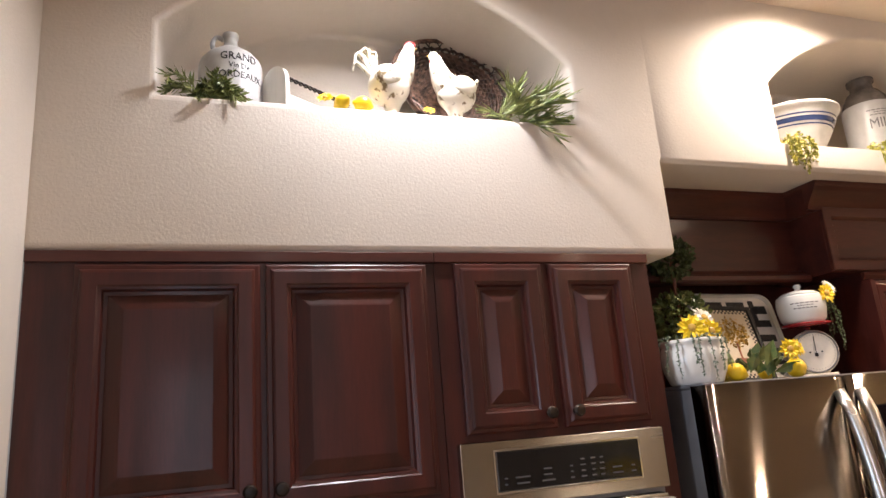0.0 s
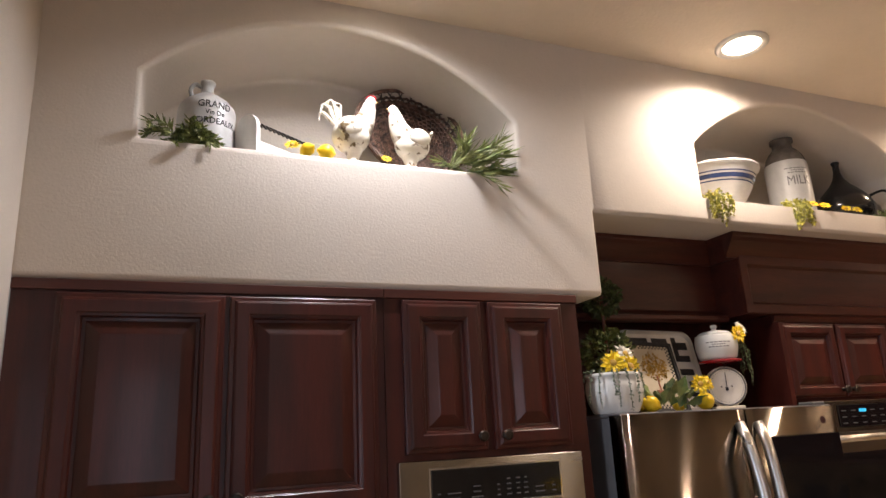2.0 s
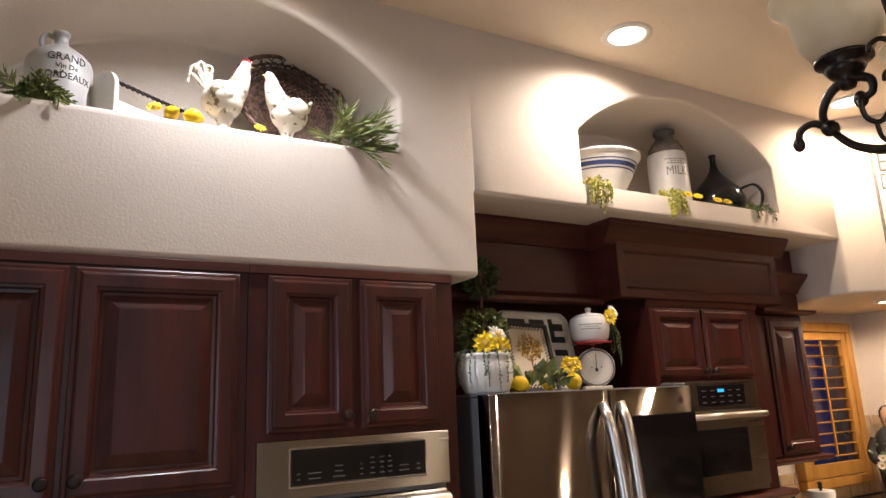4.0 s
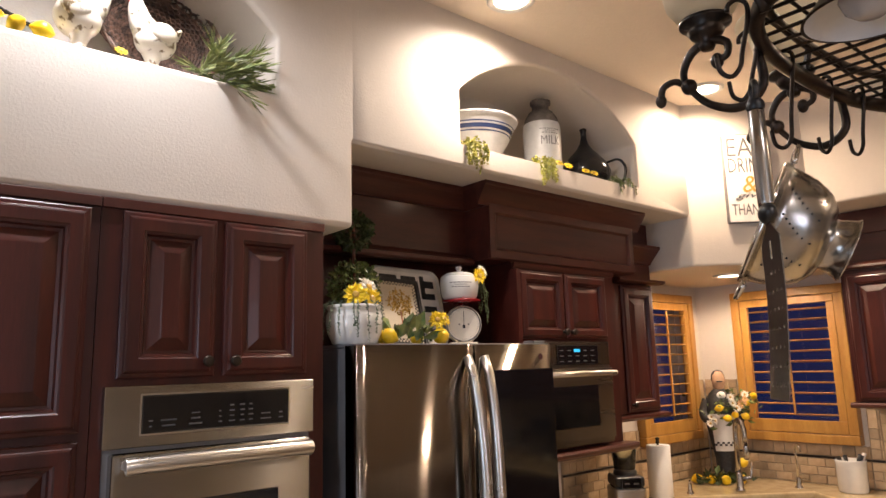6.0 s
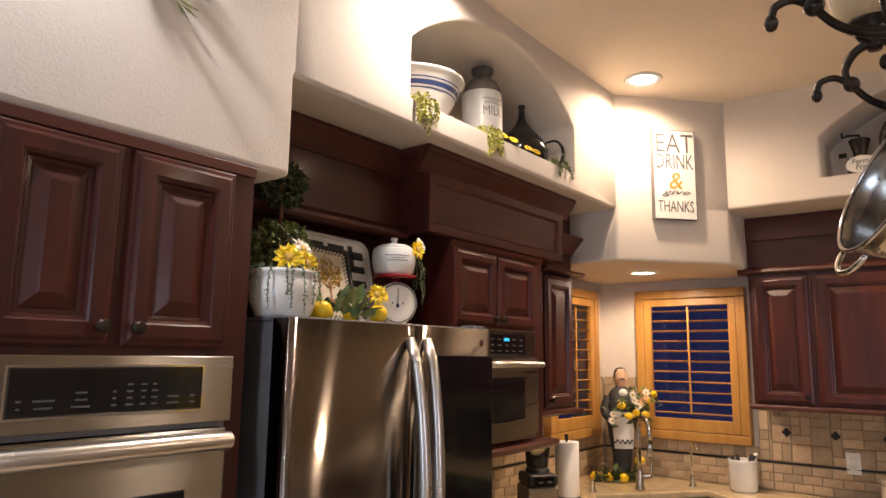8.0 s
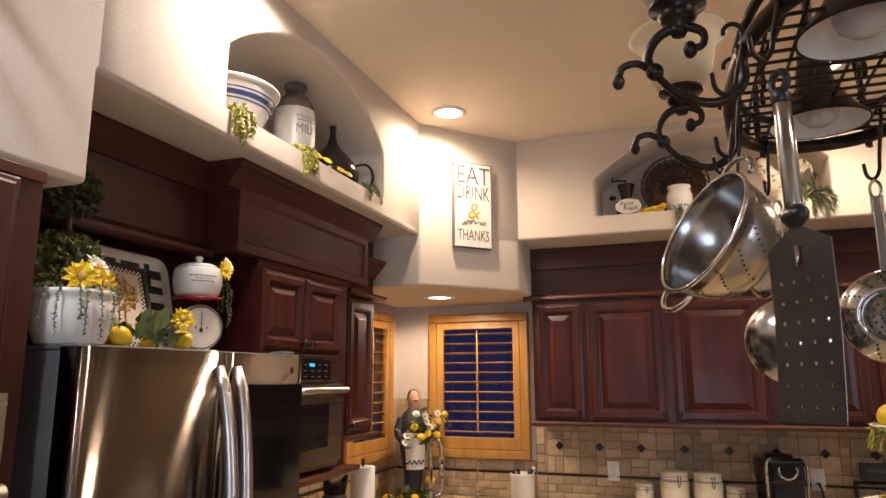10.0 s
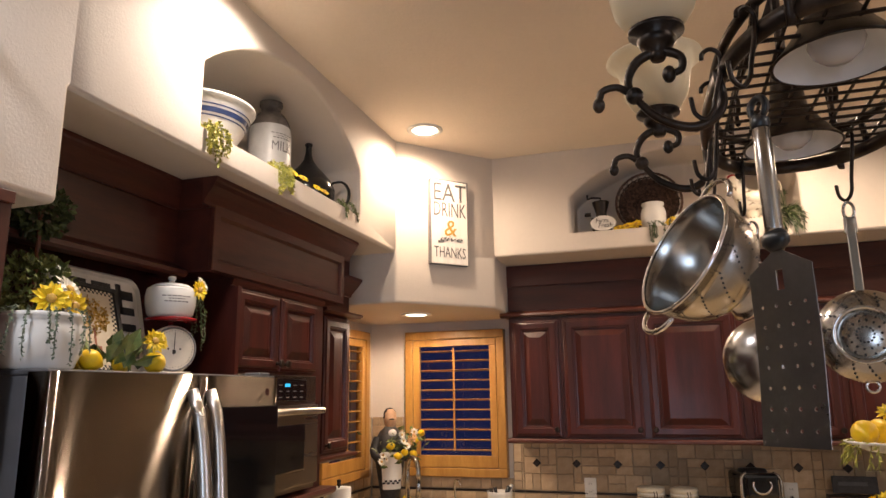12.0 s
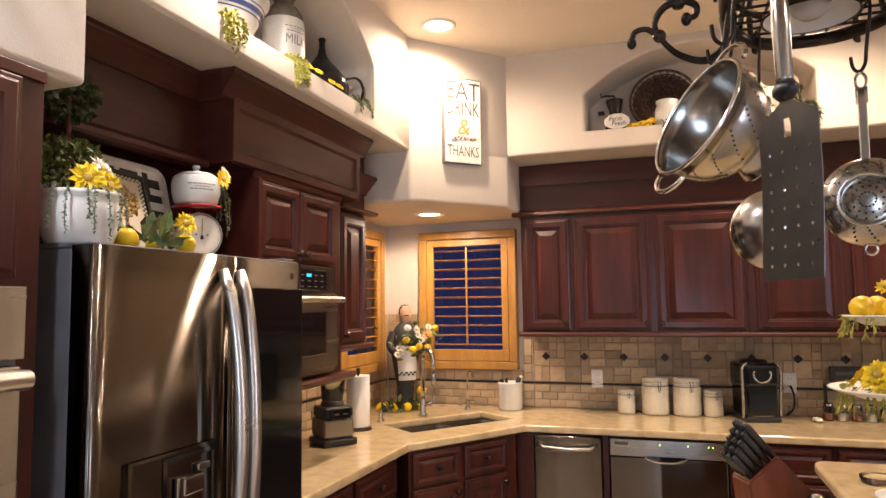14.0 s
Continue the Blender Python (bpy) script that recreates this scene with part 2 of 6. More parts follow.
# ---- materials ----
def material(name, colour, rough=0.5, metal=0.0, vary=0.15, scale=8.0, stretch=(1, 1, 1), fine=90.0, bump=0.0, bump_scale=None, coat=0.0,
             second=None, mixat=(0.4, 0.65), rvary=0.08, per_object=0.0, per_island=0.0, brushed=0.0, glow=None, spec=0.5, bump_dist=0.002):
    """A surface with colour variation at two scales, uneven gloss and fine relief, sized in metres."""
    m = bpy.data.materials.new(name)
    m.use_nodes = True
    nt, N = m.node_tree, m.node_tree.nodes
    b = N["Principled BSDF"]
    L = nt.links.new
    tc, mp = N.new("ShaderNodeTexCoord"), N.new("ShaderNodeMapping")
    mp.inputs["Scale"].default_value = stretch
    L(tc.outputs["Object"], mp.inputs[0])
    n1, n2 = N.new("ShaderNodeTexNoise"), N.new("ShaderNodeTexNoise")
    n1.inputs["Scale"].default_value, n1.inputs["Detail"].default_value = scale, 5
    n2.inputs["Scale"].default_value, n2.inputs["Detail"].default_value = fine, 3
    L(mp.outputs[0], n1.inputs["Vector"])
    L(mp.outputs[0], n2.inputs["Vector"])
    ramp = N.new("ShaderNodeValToRGB")
    ramp.color_ramp.elements[0].position, ramp.color_ramp.elements[1].position = mixat
    c2 = second or tuple(c * (1 - 2.2 * vary) for c in colour)
    ramp.color_ramp.elements[0].color = (*colour, 1)
    ramp.color_ramp.elements[1].color = (*c2, 1)
    L(n1.outputs["Fac"], ramp.inputs[0])
    hs = N.new("ShaderNodeHueSaturation")
    L(ramp.outputs[0], hs.inputs["Color"])
    val = N.new("ShaderNodeMapRange")
    val.inputs["To Min"].default_value, val.inputs["To Max"].default_value = 1 - vary, 1 + vary
    L(n2.outputs["Fac"], val.inputs[0])
    out = val.outputs[0]
    if per_object or per_island:
        src = N.new("ShaderNodeObjectInfo").outputs["Random"] if per_object else N.new("ShaderNodeNewGeometry").outputs["Random Per Island"]
        k = per_object or per_island
        mr = N.new("ShaderNodeMapRange")
        mr.inputs["To Min"].default_value, mr.inputs["To Max"].default_value = 1 - k, 1 + k
        L(src, mr.inputs[0])
        mu = N.new("ShaderNodeMath")
        mu.operation = "MULTIPLY"
        L(out, mu.inputs[0])
        L(mr.outputs[0], mu.inputs[1])
        out = mu.outputs[0]
    L(out, hs.inputs["Value"])
    L(hs.outputs[0], b.inputs["Base Color"])
    rr = N.new("ShaderNodeMapRange")
    rr.inputs["To Min"].default_value, rr.inputs["To Max"].default_value = max(.02, rough - rvary), min(1, rough + rvary)
    L(n1.outputs["Fac"], rr.inputs[0])
    L(rr.outputs[0], b.inputs["Roughness"])
    b.inputs["Metallic"].default_value = metal
    b.inputs["Coat Weight"].default_value = coat
    b.inputs["Coat Roughness"].default_value = 0.12
    b.inputs["Specular IOR Level"].default_value = spec
    if bump:
        bp = N.new("ShaderNodeBump")
        bp.inputs["Strength"].default_value, bp.inputs["Distance"].default_value = bump, bump_dist
        if bump_scale:
            n3 = N.new("ShaderNodeTexNoise")
            n3.inputs["Scale"].default_value, n3.inputs["Detail"].default_value, n3.inputs["Roughness"].default_value = bump_scale, 4, .55
            L(mp.outputs[0], n3.inputs["Vector"])
            L(n3.outputs["Fac"], bp.inputs["Height"])
        else:
            L(n2.outputs["Fac"], bp.inputs["Height"])
        L(bp.outputs[0], b.inputs["Normal"])
    if brushed:
        tg = N.new("ShaderNodeCombineXYZ")
        tg.inputs[2].default_value = 1.0
        L(tg.outputs[0], b.inputs["Tangent"])
        b.inputs["Anisotropic"].default_value = brushed
        b.inputs["Anisotropic Rotation"].default_value = 0.0
    if glow:
        b.inputs["Emission Color"].default_value = (*glow[0], 1)
        b.inputs["Emission Strength"].default_value = glow[1]
    return m


STUCCO = material("cream_orange_peel_stucco", (0.63, 0.565, 0.495), .72, vary=.03, scale=1.5, fine=40, bump=.34, bump_scale=120, bump_dist=.003)
CEILING = material("cream_ceiling_paint", (0.80, 0.70, 0.575), .8, vary=.03, scale=1.2, fine=40, bump=.35, bump_scale=70, bump_dist=.004)
WOOD = material("dark_cherry_wood", (0.064, 0.0135, 0.0092), .36, vary=.28, scale=5, stretch=(3.2, 3.2, .35), fine=60, bump=.06, coat=.10, spec=.32, second=(0.029, 0.0065, 0.0052), mixat=(.35, .7), rvary=.1)
# WOOD with level grain, its tone raised to stand in for bounced light
WOOD_H = material("dark_cherry_rail_lightened", (0.080, 0.0210, 0.0135), .40, vary=.28, scale=5, stretch=(.35, 3.2, 3.2), fine=60, bump=.06, coat=.10, spec=.32, second=(0.046, 0.0125, 0.009), mixat=(.35, .7), rvary=.1)
OAK = material("honey_oak", (0.47, 0.245, 0.055), .42, vary=.16, scale=6, stretch=(3, 3, .5), fine=70, bump=.08, coat=.2, second=(0.38, 0.18, 0.036))
STEEL = material("brushed_stainless_steel", (0.175, 0.152, 0.13), .21, 1.0, vary=.06, scale=3, stretch=(1, 1, .04), fine=240, rvary=.04, brushed=1.0)
STEEL_H = material("brushed_stainless_across", (0.40, 0.375, 0.34), .27, 1.0, vary=.05, scale=3, stretch=(.03, .03, 1), fine=260, rvary=.04, brushed=1.0)


def brush(m, rough, stretch_by):
    """Long fine brushing: gloss drawn out upright, across the grain."""
    nt, N = m.node_tree, m.node_tree.nodes
    old = N["Principled BSDF"]
    g = N.new("ShaderNodeBsdfAnisotropic")
    src = {l.to_socket.name: l.from_socket for l in nt.links if l.to_node == old}
    nt.links.new(src["Base Color"], g.inputs["Color"])
    nt.links.new(src["Tangent"], g.inputs["Tangent"])
    g.inputs["Roughness"].default_value, g.inputs["Anisotropy"].default_value = rough, stretch_by
    nt.links.new(g.outputs[0], N["Material Output"].inputs["Surface"])


brush(STEEL, .11, -.86)
POLISHED = material("polished_stainless_steel", (0.46, 0.435, 0.405), .21, 1.0, vary=.05, scale=9, fine=120, rvary=.05)
CHROME = material("chrome", (0.70, 0.69, 0.67), .10, 1.0, vary=.03, rvary=.03)
BARSTEEL = material("satin_bar_steel", (0.60, 0.57, 0.53), .30, 1.0, vary=.05, scale=9, fine=160)
# steel in a darker tone than POLISHED, for the turner blade
TURNERSTEEL = material("dark_blade_steel", (0.20, 0.195, 0.19), .30, 1.0, vary=.10, scale=12, fine=160, rvary=.08)
# STEEL_H again in a darker tone, for the microwave
MICROSTEEL = material("darker_stainless_steel", (0.24, 0.215, 0.19), .27, 1.0, vary=.05, scale=3, stretch=(.03, .03, 1), fine=260, rvary=.04, brushed=1.0)
BLACKGLASS = material("black_glass", (0.006, 0.006, 0.007), .07, vary=.05, rvary=.03, coat=.4)
BLACKPLASTIC = material("black_plastic", (0.014, 0.014, 0.015), .36, vary=.15, fine=200, bump=.05)
GREYSIDE = material("dark_grey_appliance_side", (0.20, 0.20, 0.215), .34, .5, vary=.08, fine=300, rvary=.05)
BRONZE = material("oil_rubbed_bronze", (0.022, 0.017, 0.014), .36, .75, vary=.3, scale=25, fine=150, bump=.15, second=(0.05, 0.035, 0.026))
GRANITE = material("polished_beige_granite", (0.58, 0.45, 0.265), .13, vary=.16, scale=14, fine=160, coat=.3, second=(0.45, 0.325, 0.175), mixat=(.40, .70), rvary=.04)
TILE = material("tumbled_travertine", (0.46, 0.34, 0.215), .55, vary=.12, scale=22, fine=130, bump=.25, per_object=.24, second=(0.38, 0.27, 0.16))
GROUT = material("sand_grout", (0.40, 0.31, 0.21), .9, vary=.1, fine=200, bump=.3)
DARKTILE = material("dark_bronze_tile", (0.035, 0.022, 0.016), .35, .4, vary=.3, scale=60, fine=200, bump=.4)
FLOORT = material("beige_floor_tile", (0.60, 0.49, 0.37), .45, vary=.1, scale=4, fine=60, bump=.1)
CERAMIC = material("white_glazed_ceramic", (0.74, 0.73, 0.70), .16, vary=.03, scale=14, fine=60, rvary=.05, coat=.3)
CREAMCER = material("cream_ceramic", (0.66, 0.60, 0.47), .28, vary=.06, scale=14, fine=80, rvary=.06)
GREYCER = material("grey_white_stoneware", (0.44, 0.435, 0.42), .38, vary=.06, scale=16, fine=110, bump=.05)
DARKCER = material("black_glazed_pottery", (0.012, 0.012, 0.013), .14, vary=.3, scale=18, fine=70, bump=.3, bump_scale=24, bump_dist=.004)
UMBERCER = material("umber_glazed_pottery", (0.12, 0.105, 0.092), .22, vary=.2, scale=18, fine=70)
BLUEBAND = material("blue_glaze_band", (0.032, 0.050, 0.13), .2, vary=.12, scale=20)
INK = material("black_ink", (0.03, 0.028, 0.028), .6, vary=.2, scale=60)
GREYINK = material("faded_grey_ink", (0.17, 0.16, 0.16), .6, vary=.2, scale=60)
SIGNINK = material("charcoal_sign_paint", (0.13, 0.122, 0.12), .7, vary=.2, scale=60)
GOLDINK = material("gold_ink", (0.50, 0.30, 0.05), .45, vary=.12, scale=40)
WHITEWOOD = material("white_washed_board", (0.74, 0.71, 0.66), .6, vary=.05, scale=8, stretch=(3, 3, .5), fine=80, bump=.1)
WICKER = material("brown_wicker", (0.15, 0.082, 0.056), .7, vary=.35, scale=60, fine=220, bump=.3, per_island=.35)
WIRE = material("dark_wire", (0.05, 0.04, 0.035), .5, .6, vary=.2)
LEAF = material("green_leaves", (0.15, 0.165, 0.045), .5, vary=.2, scale=30, per_island=.45, second=(0.045, 0.085, 0.022))
LEAFSAGE = material("sage_green_leaves", (0.24, 0.26, 0.085), .5, vary=.2, scale=30, per_island=.45, second=(0.11, 0.15, 0.045))
LEAFDARK = material("dark_green_leaves", (0.050, 0.072, 0.018), .55, vary=.2, scale=30, per_island=.45, second=(0.034, 0.050, 0.014))
LEAFLIME = material("yellow_green_leaves", (0.40, 0.37, 0.06), .5, vary=.15, scale=30, per_island=.4, second=(0.26, 0.26, 0.045))
LEAFGREY = material("grey_green_leaves", (0.13, 0.17, 0.11), .55, vary=.15, scale=30, per_island=.4)
YELLOW = material("yellow_petals", (0.84, 0.60, 0.014), .55, vary=.1, scale=40, per_island=.2)
WHITEPETAL = material("white_petals", (0.78, 0.75, 0.66), .6, vary=.05, scale=40, per_island=.1)
PEACH = material("peach_petals", (0.75, 0.42, 0.20), .6, vary=.1, scale=40, per_island=.15)
LEMON = material("lemon_skin", (0.82, 0.55, 0.012), .38, vary=.06, scale=30, fine=260, bump=.25, bump_dist=.001)
RED = material("red_enamel", (0.30, 0.012, 0.016), .22, vary=.08, scale=20, coat=.3)
IVORY = material("ivory_enamel", (0.66, 0.60, 0.49), .3, vary=.05, scale=12, coat=.2)
PAPER = material("white_paper_towel", (0.80, 0.79, 0.77), .9, vary=.03, fine=120, bump=.3)
PRINTPAPER = material("aged_print_paper", (0.62, 0.54, 0.41), .7, vary=.06, scale=10)
TERRACOTTA = material("terracotta_paint", (0.36, 0.13, 0.07), .6, vary=.12, scale=30)
BLOCKWOOD = material("red_brown_block_wood", (0.17, 0.045, 0.022), .42, vary=.2, scale=6, stretch=(3, 3, .4), fine=60, bump=.08)
WHITEPLASTIC = material("white_plastic", (0.74, 0.72, 0.67), .35, vary=.03)
FLESH = material("painted_figurine_face", (0.52, 0.32, 0.20), .45, vary=.08, scale=40)
SHADEGLASS = material("cream_alabaster_glass", (0.86, 0.80, 0.66), .3, vary=.06, scale=14, fine=40, rvary=.05, second=(0.76, 0.67, 0.50))
_n, _l = SHADEGLASS.node_tree.nodes, SHADEGLASS.node_tree.links
_t, _m = _n.new("ShaderNodeBsdfTranslucent"), _n.new("ShaderNodeMixShader")
_t.inputs["Color"].default_value, _m.inputs["Fac"].default_value = (0.93, 0.88, 0.76, 1), .6
_l.new(_n["Principled BSDF"].outputs[0], _m.inputs[1])
_l.new(_t.outputs[0], _m.inputs[2])
_l.new(_m.outputs[0], _n["Material Output"].inputs["Surface"])
SHADEWHITE = material("white_shade_lining", (0.72, 0.73, 0.76), .35, vary=.03)
BULB = material("frosted_bulb", (0.44, 0.44, 0.46), .12, vary=.02, coat=.4)
CANGLOW = material("lit_lamp_lens", (0.9, 0.85, 0.75), .5, glow=((1.0, 0.86, 0.66), 9.0))
DISPLAY = material("blue_display", (0.0, 0.02, 0.03), .3, glow=((0.05, 0.55, 0.95), 1.1))
GREENLED = material("green_led", (0.1, 0.2, 0.02), .3, glow=((0.45, 1.0, 0.10), 3.0))
WHITELEGEND = material("grey_panel_print", (0.07, 0.07, 0.075), .5, vary=.1)
SPECKLE = material("speckled_white_ceramic", (0.72, 0.67, 0.57), .3, vary=.04, scale=34, fine=60, second=(0.16, 0.11, 0.055), mixat=(.55, .62), coat=.2)
NIGHT = material("dusk_blue_outside", (0.01, 0.014, 0.05), .9, glow=((0.045, 0.07, 0.28), 0.22))
PANE = bpy.data.materials.new("window_glass")
PANE.use_nodes = True
_b = PANE.node_tree.nodes["Principled BSDF"]
_b.inputs["Transmission Weight"].default_value, _b.inputs["Roughness"].default_value, _b.inputs["IOR"].default_value = 1.0, 0.0, 1.45
JARGLASS = PANE.copy()
JARGLASS.name = "clear_jar_glass"
JARGLASS.node_tree.nodes["Principled BSDF"].inputs["Base Color"].default_value = (.92, .95, .93, 1)

# ---- the shell of the kitchen ----
CEIL = 3.07
WA, WB = 0.62, 3.24  # back wall behind the appliances; wall behind the long counter


def arch_z(u, half, spring, top):
    h = top - spring
    r = (half * half + h * h) / (2 * h)
    return top - r + math.sqrt(max(0, r * r - u * u))


def niche_wall(x0, x1, z0, z1, thick, nx0, nx1, sill, spring, top, deep, step=None):
    """A wall facing -y at y = 0 with one arched display niche."""
    bm = bmesh.new()
    V = lambda x, y, z: bm.verts.new((x, y, z))
    F = lambda *v: bm.faces.new(v)
    c, half, n = (nx0 + nx1) / 2, (nx1 - nx0) / 2, 28
    xs = [nx0 + (nx1 - nx0) * i / n for i in range(n + 1)]
    az = [arch_z(x - c, half, spring, top) for x in xs]
    f_arch = [V(x, 0, z) for x, z in zip(xs, az)]
    b_arch = [V(x, deep, z) for x, z in zip(xs, az)]
    f_top = [V(x, 0, z1) for x in xs]
    fsl, fsr, bsl, bsr = V(nx0, 0, sill), V(nx1, 0, sill), V(nx0, deep, sill), V(nx1, deep, sill)
    A, B, C, D = V(x0, 0, z0), V(x1, 0, z0), V(x1, 0, z1), V(x0, 0, z1)
    for i in range(n):
        F(f_arch[i], f_arch[i + 1], f_top[i + 1], f_top[i])
        F(f_arch[i + 1], f_arch[i], b_arch[i], b_arch[i + 1])
    F(A, B, fsr, fsl)
    F(A, fsl, f_arch[0], f_top[0], D)
    S = [V(x1, 0, step)] if step else []
    F(B, *S, C, f_top[-1], f_arch[-1], fsr)
    F(fsl, fsr, bsr, bsl)
    F(fsl, bsl, b_arch[0], f_arch[0])
    F(fsr, f_arch[-1], b_arch[-1], bsr)
    F(bsl, bsr, *b_arch[::-1])
    A2, B2, C2, D2 = V(x0, thick, z0), V(x1, thick, z0), V(x1, thick, z1), V(x0, thick, z1)
    F(A, A2, B2, B)
    F(A, D, D2, A2)
    F(B, B2, C2, C, *S)
    F(A2, D2, C2, B2)
    F(D, *f_top, C, C2, D2)
    bmesh.ops.recalc_face_normals(bm, faces=bm.faces)
    return bm


def bullnose(ob, w=0.016, skip=lambda a, b: False):
    """Round the outward edges, but those that end at the ceiling or that skip names."""
    bm = bmesh.new()
    bm.from_mesh(ob.data)
    lay = bm.edges.layers.float.new("bevel_weight_edge")
    for e in bm.edges:
        a, b = e.verts[0].co, e.verts[1].co
        if len(e.link_faces) == 2 and e.calc_face_angle(0) > radians(38) and max(a.z, b.z) < CEIL - .001 and not skip(a, b):
            e[lay] = 1.0
    bm.to_mesh(ob.data)
    bm.free()
    m = ob.modifiers.new("bullnose", "BEVEL")
    m.width, m.segments, m.limit_method = w, 4, "WEIGHT"
    ob.data.shade_smooth()
    ob.data.set_sharp_from_angle(angle=radians(50))
    return ob


s1 = structure("wall_soffit_pantry", niche_wall(-1.70, 0.0, 2.14, CEIL, WA, -1.448, -0.283, 2.540, 2.735, 2.98, 0.36, 2.437), STUCCO, "cream stucco soffit wall with an arched display niche above the pantry cabinets")
bullnose(s1, 0.016, lambda a, b: a.x < -1.69 and b.x < -1.69 or a.y > .5 and b.y > .5)
s2 = structure("wall_soffit_fridge", niche_wall(0.0, 2.145, 2.437, CEIL, WA, 0.50, 1.678, 2.53, 2.755, 2.985, 0.46), STUCCO, "cream stucco soffit wall with an arched niche above the refrigerator")
bullnose(s2, 0.014, lambda a, b: a.x < .001 and b.x < .001 or a.x > 2.14 and b.x > 2.14 or a.y > .5 and b.y > .5)
bm = niche_wall(0.0, 4.5, 2.465, CEIL, 0.62, 0.455, 1.64, 2.575, 2.79, 3.02, 0.33)
s3 = structure("wall_soffit_counter", bm, STUCCO, "cream stucco soffit wall with an arched niche above the long counter")
place(s3, pose(2.62, -0.435, 0, 0, 0, -90))
bullnose(s3, 0.014, lambda a, b: a.x < .001 and b.x < .001 or a.y > .5 and b.y > .5)
plan = [(2.145, 0), (2.62, -0.435), (WB, -0.435), (WB, WA), (2.145, WA)]
bm = bmesh.new()
lo, mid, hi = [[bm.verts.new((x, y, z)) for x, y in plan] for z in (2.165, 2.45, CEIL)]
bm.faces.new(lo[::-1])
for a, b in ((lo, mid), (mid, hi)):
    for i in range(5):
        bm.faces.new((a[i], a[(i + 1) % 5], b[(i + 1) % 5], b[i]))
bm.faces.new(hi)
bullnose(structure("wall_corner_diagonal", bm, STUCCO, "cream stucco diagonal soffit over the corner sink"), 0.014, lambda a, b: max(a.z, b.z) > 2.46 or min(a.x, b.x) > 2.7 or min(a.y, b.y) > .5)

# left return wall with a clipped-corner opening to the next room
bm = bmesh.new()
lw = [(0.0, 0.0), (0.0, CEIL), (-4.5, CEIL), (-4.5, 0.0), (-1.75, 0.0), (-1.75, 2.10), (-1.45, 2.42), (-0.68, 2.42), (-0.36, 2.09), (-0.36, 0.0)]
fa = [bm.verts.new((-1.70, y, z)) for y, z in lw]
fb = [bm.verts.new((-1.84, y, z)) for y, z in lw]
bm.faces.new(fa)
bm.faces.new(fb[::-1])
for i in range(len(lw)):
    j = (i + 1) % len(lw)
    bm.faces.new((fa[j], fa[i], fb[i], fb[j]))
bmesh.ops.recalc_face_normals(bm, faces=bm.faces)
bullnose(structure("wall_west", bm, STUCCO, "cream stucco side wall with an opening to the next room"))

# window openings run through the two corner walls
W1 = (2.43, 3.09, 1.16, 2.10)   # x range, z range on the back wall
W2 = (-0.345, 0.345, 1.16, 2.10)  # y range, z range on the counter wall
structure("wall_north", boxes((-1.84, W1[0], WA, WA + .16, 0, CEIL), (W1[1], WB + .16, WA, WA + .16, 0, CEIL), (W1[0], W1[1], WA, WA + .16, 0, W1[2]), (W1[0], W1[1], WA, WA + .16, W1[3], CEIL)), STUCCO, "cream stucco wall behind the appliances and corner window")
structure("wall_east", boxes((WB, WB + .16, W2[1], WA, 0, CEIL), (WB, WB + .16, -8, W2[0], 0, CEIL), (WB, WB + .16, W2[0], W2[1], 0, W2[2]), (WB, WB + .16, W2[0], W2[1], W2[3], CEIL)), STUCCO, "cream stucco wall behind the long counter")
structure("wall_south", boxes((-4.8, -2.75, -8.16, -8, 0, CEIL), (-1.25, WB + .16, -8.16, -8, 0, CEIL), (-2.75, -1.25, -8.16, -8, 2.65, CEIL), (-2.75, -1.25, -8.16, -8, 0, .6)), STUCCO, "cream stucco wall at the far side of the kitchen")
structure("wall_far_west", boxes((-4.96, -4.8, -8.16, -2.55, 0, CEIL), (-4.96, -4.8, -.95, .78, 0, CEIL), (-4.96, -4.8, -2.55, -.95, 0, .65), (-4.96, -4.8, -2.55, -.95, 2.25, CEIL)), STUCCO, "cream stucco wall of the next room")
structure("wall_next_room", boxes((-4.8, -1.84, WA, WA + .16, 0, CEIL)), STUCCO, "cream stucco wall of the next room")
structure("ceiling", boxes((-4.96, WB + .16, -8.16, .78, CEIL, CEIL + .12)), CEILING, "cream painted flat ceiling")
structure("floor", boxes((-4.96, WB + .16, -8.16, .78, -.1, 0)), FLOORT, "beige tile floor")
structure("backdrop_dusk", boxes((WB + 2.5, WB + 2.55, -4, 4, -1, 6), (-2, 6, WA + 2.5, WA + 2.55, -1, 6)), NIGHT, "deep blue dusk outside the windows")


# ---- recessed ceiling lights ----
def can_light(x, y, z):
    t = thing("recessed_light", "lit round recessed ceiling light with a white trim ring", "ceiling light", "recessed ceiling lights")
    bm = lathe(bmesh.new(), [(.068, -.002), (.072, -.008), (.088, -.009), (.095, -.004), (.095, .0)], 32)
    part("trim_ring", bm, WHITEPLASTIC, t, "", True)
    bm = lathe(bmesh.new(), [(0, -.004), (.05, -.0045), (.068, -.003)], 32)
    part("lens", bm, CANGLOW, t, "glowing lens", True)
    return place(t, pose(x, y, z - .0005))


# the added fill lamps get the same ring and lens as the cans
for cx, cy, cz, *_rest in CANS_AND_FILL:
    can_light(cx, cy, cz)


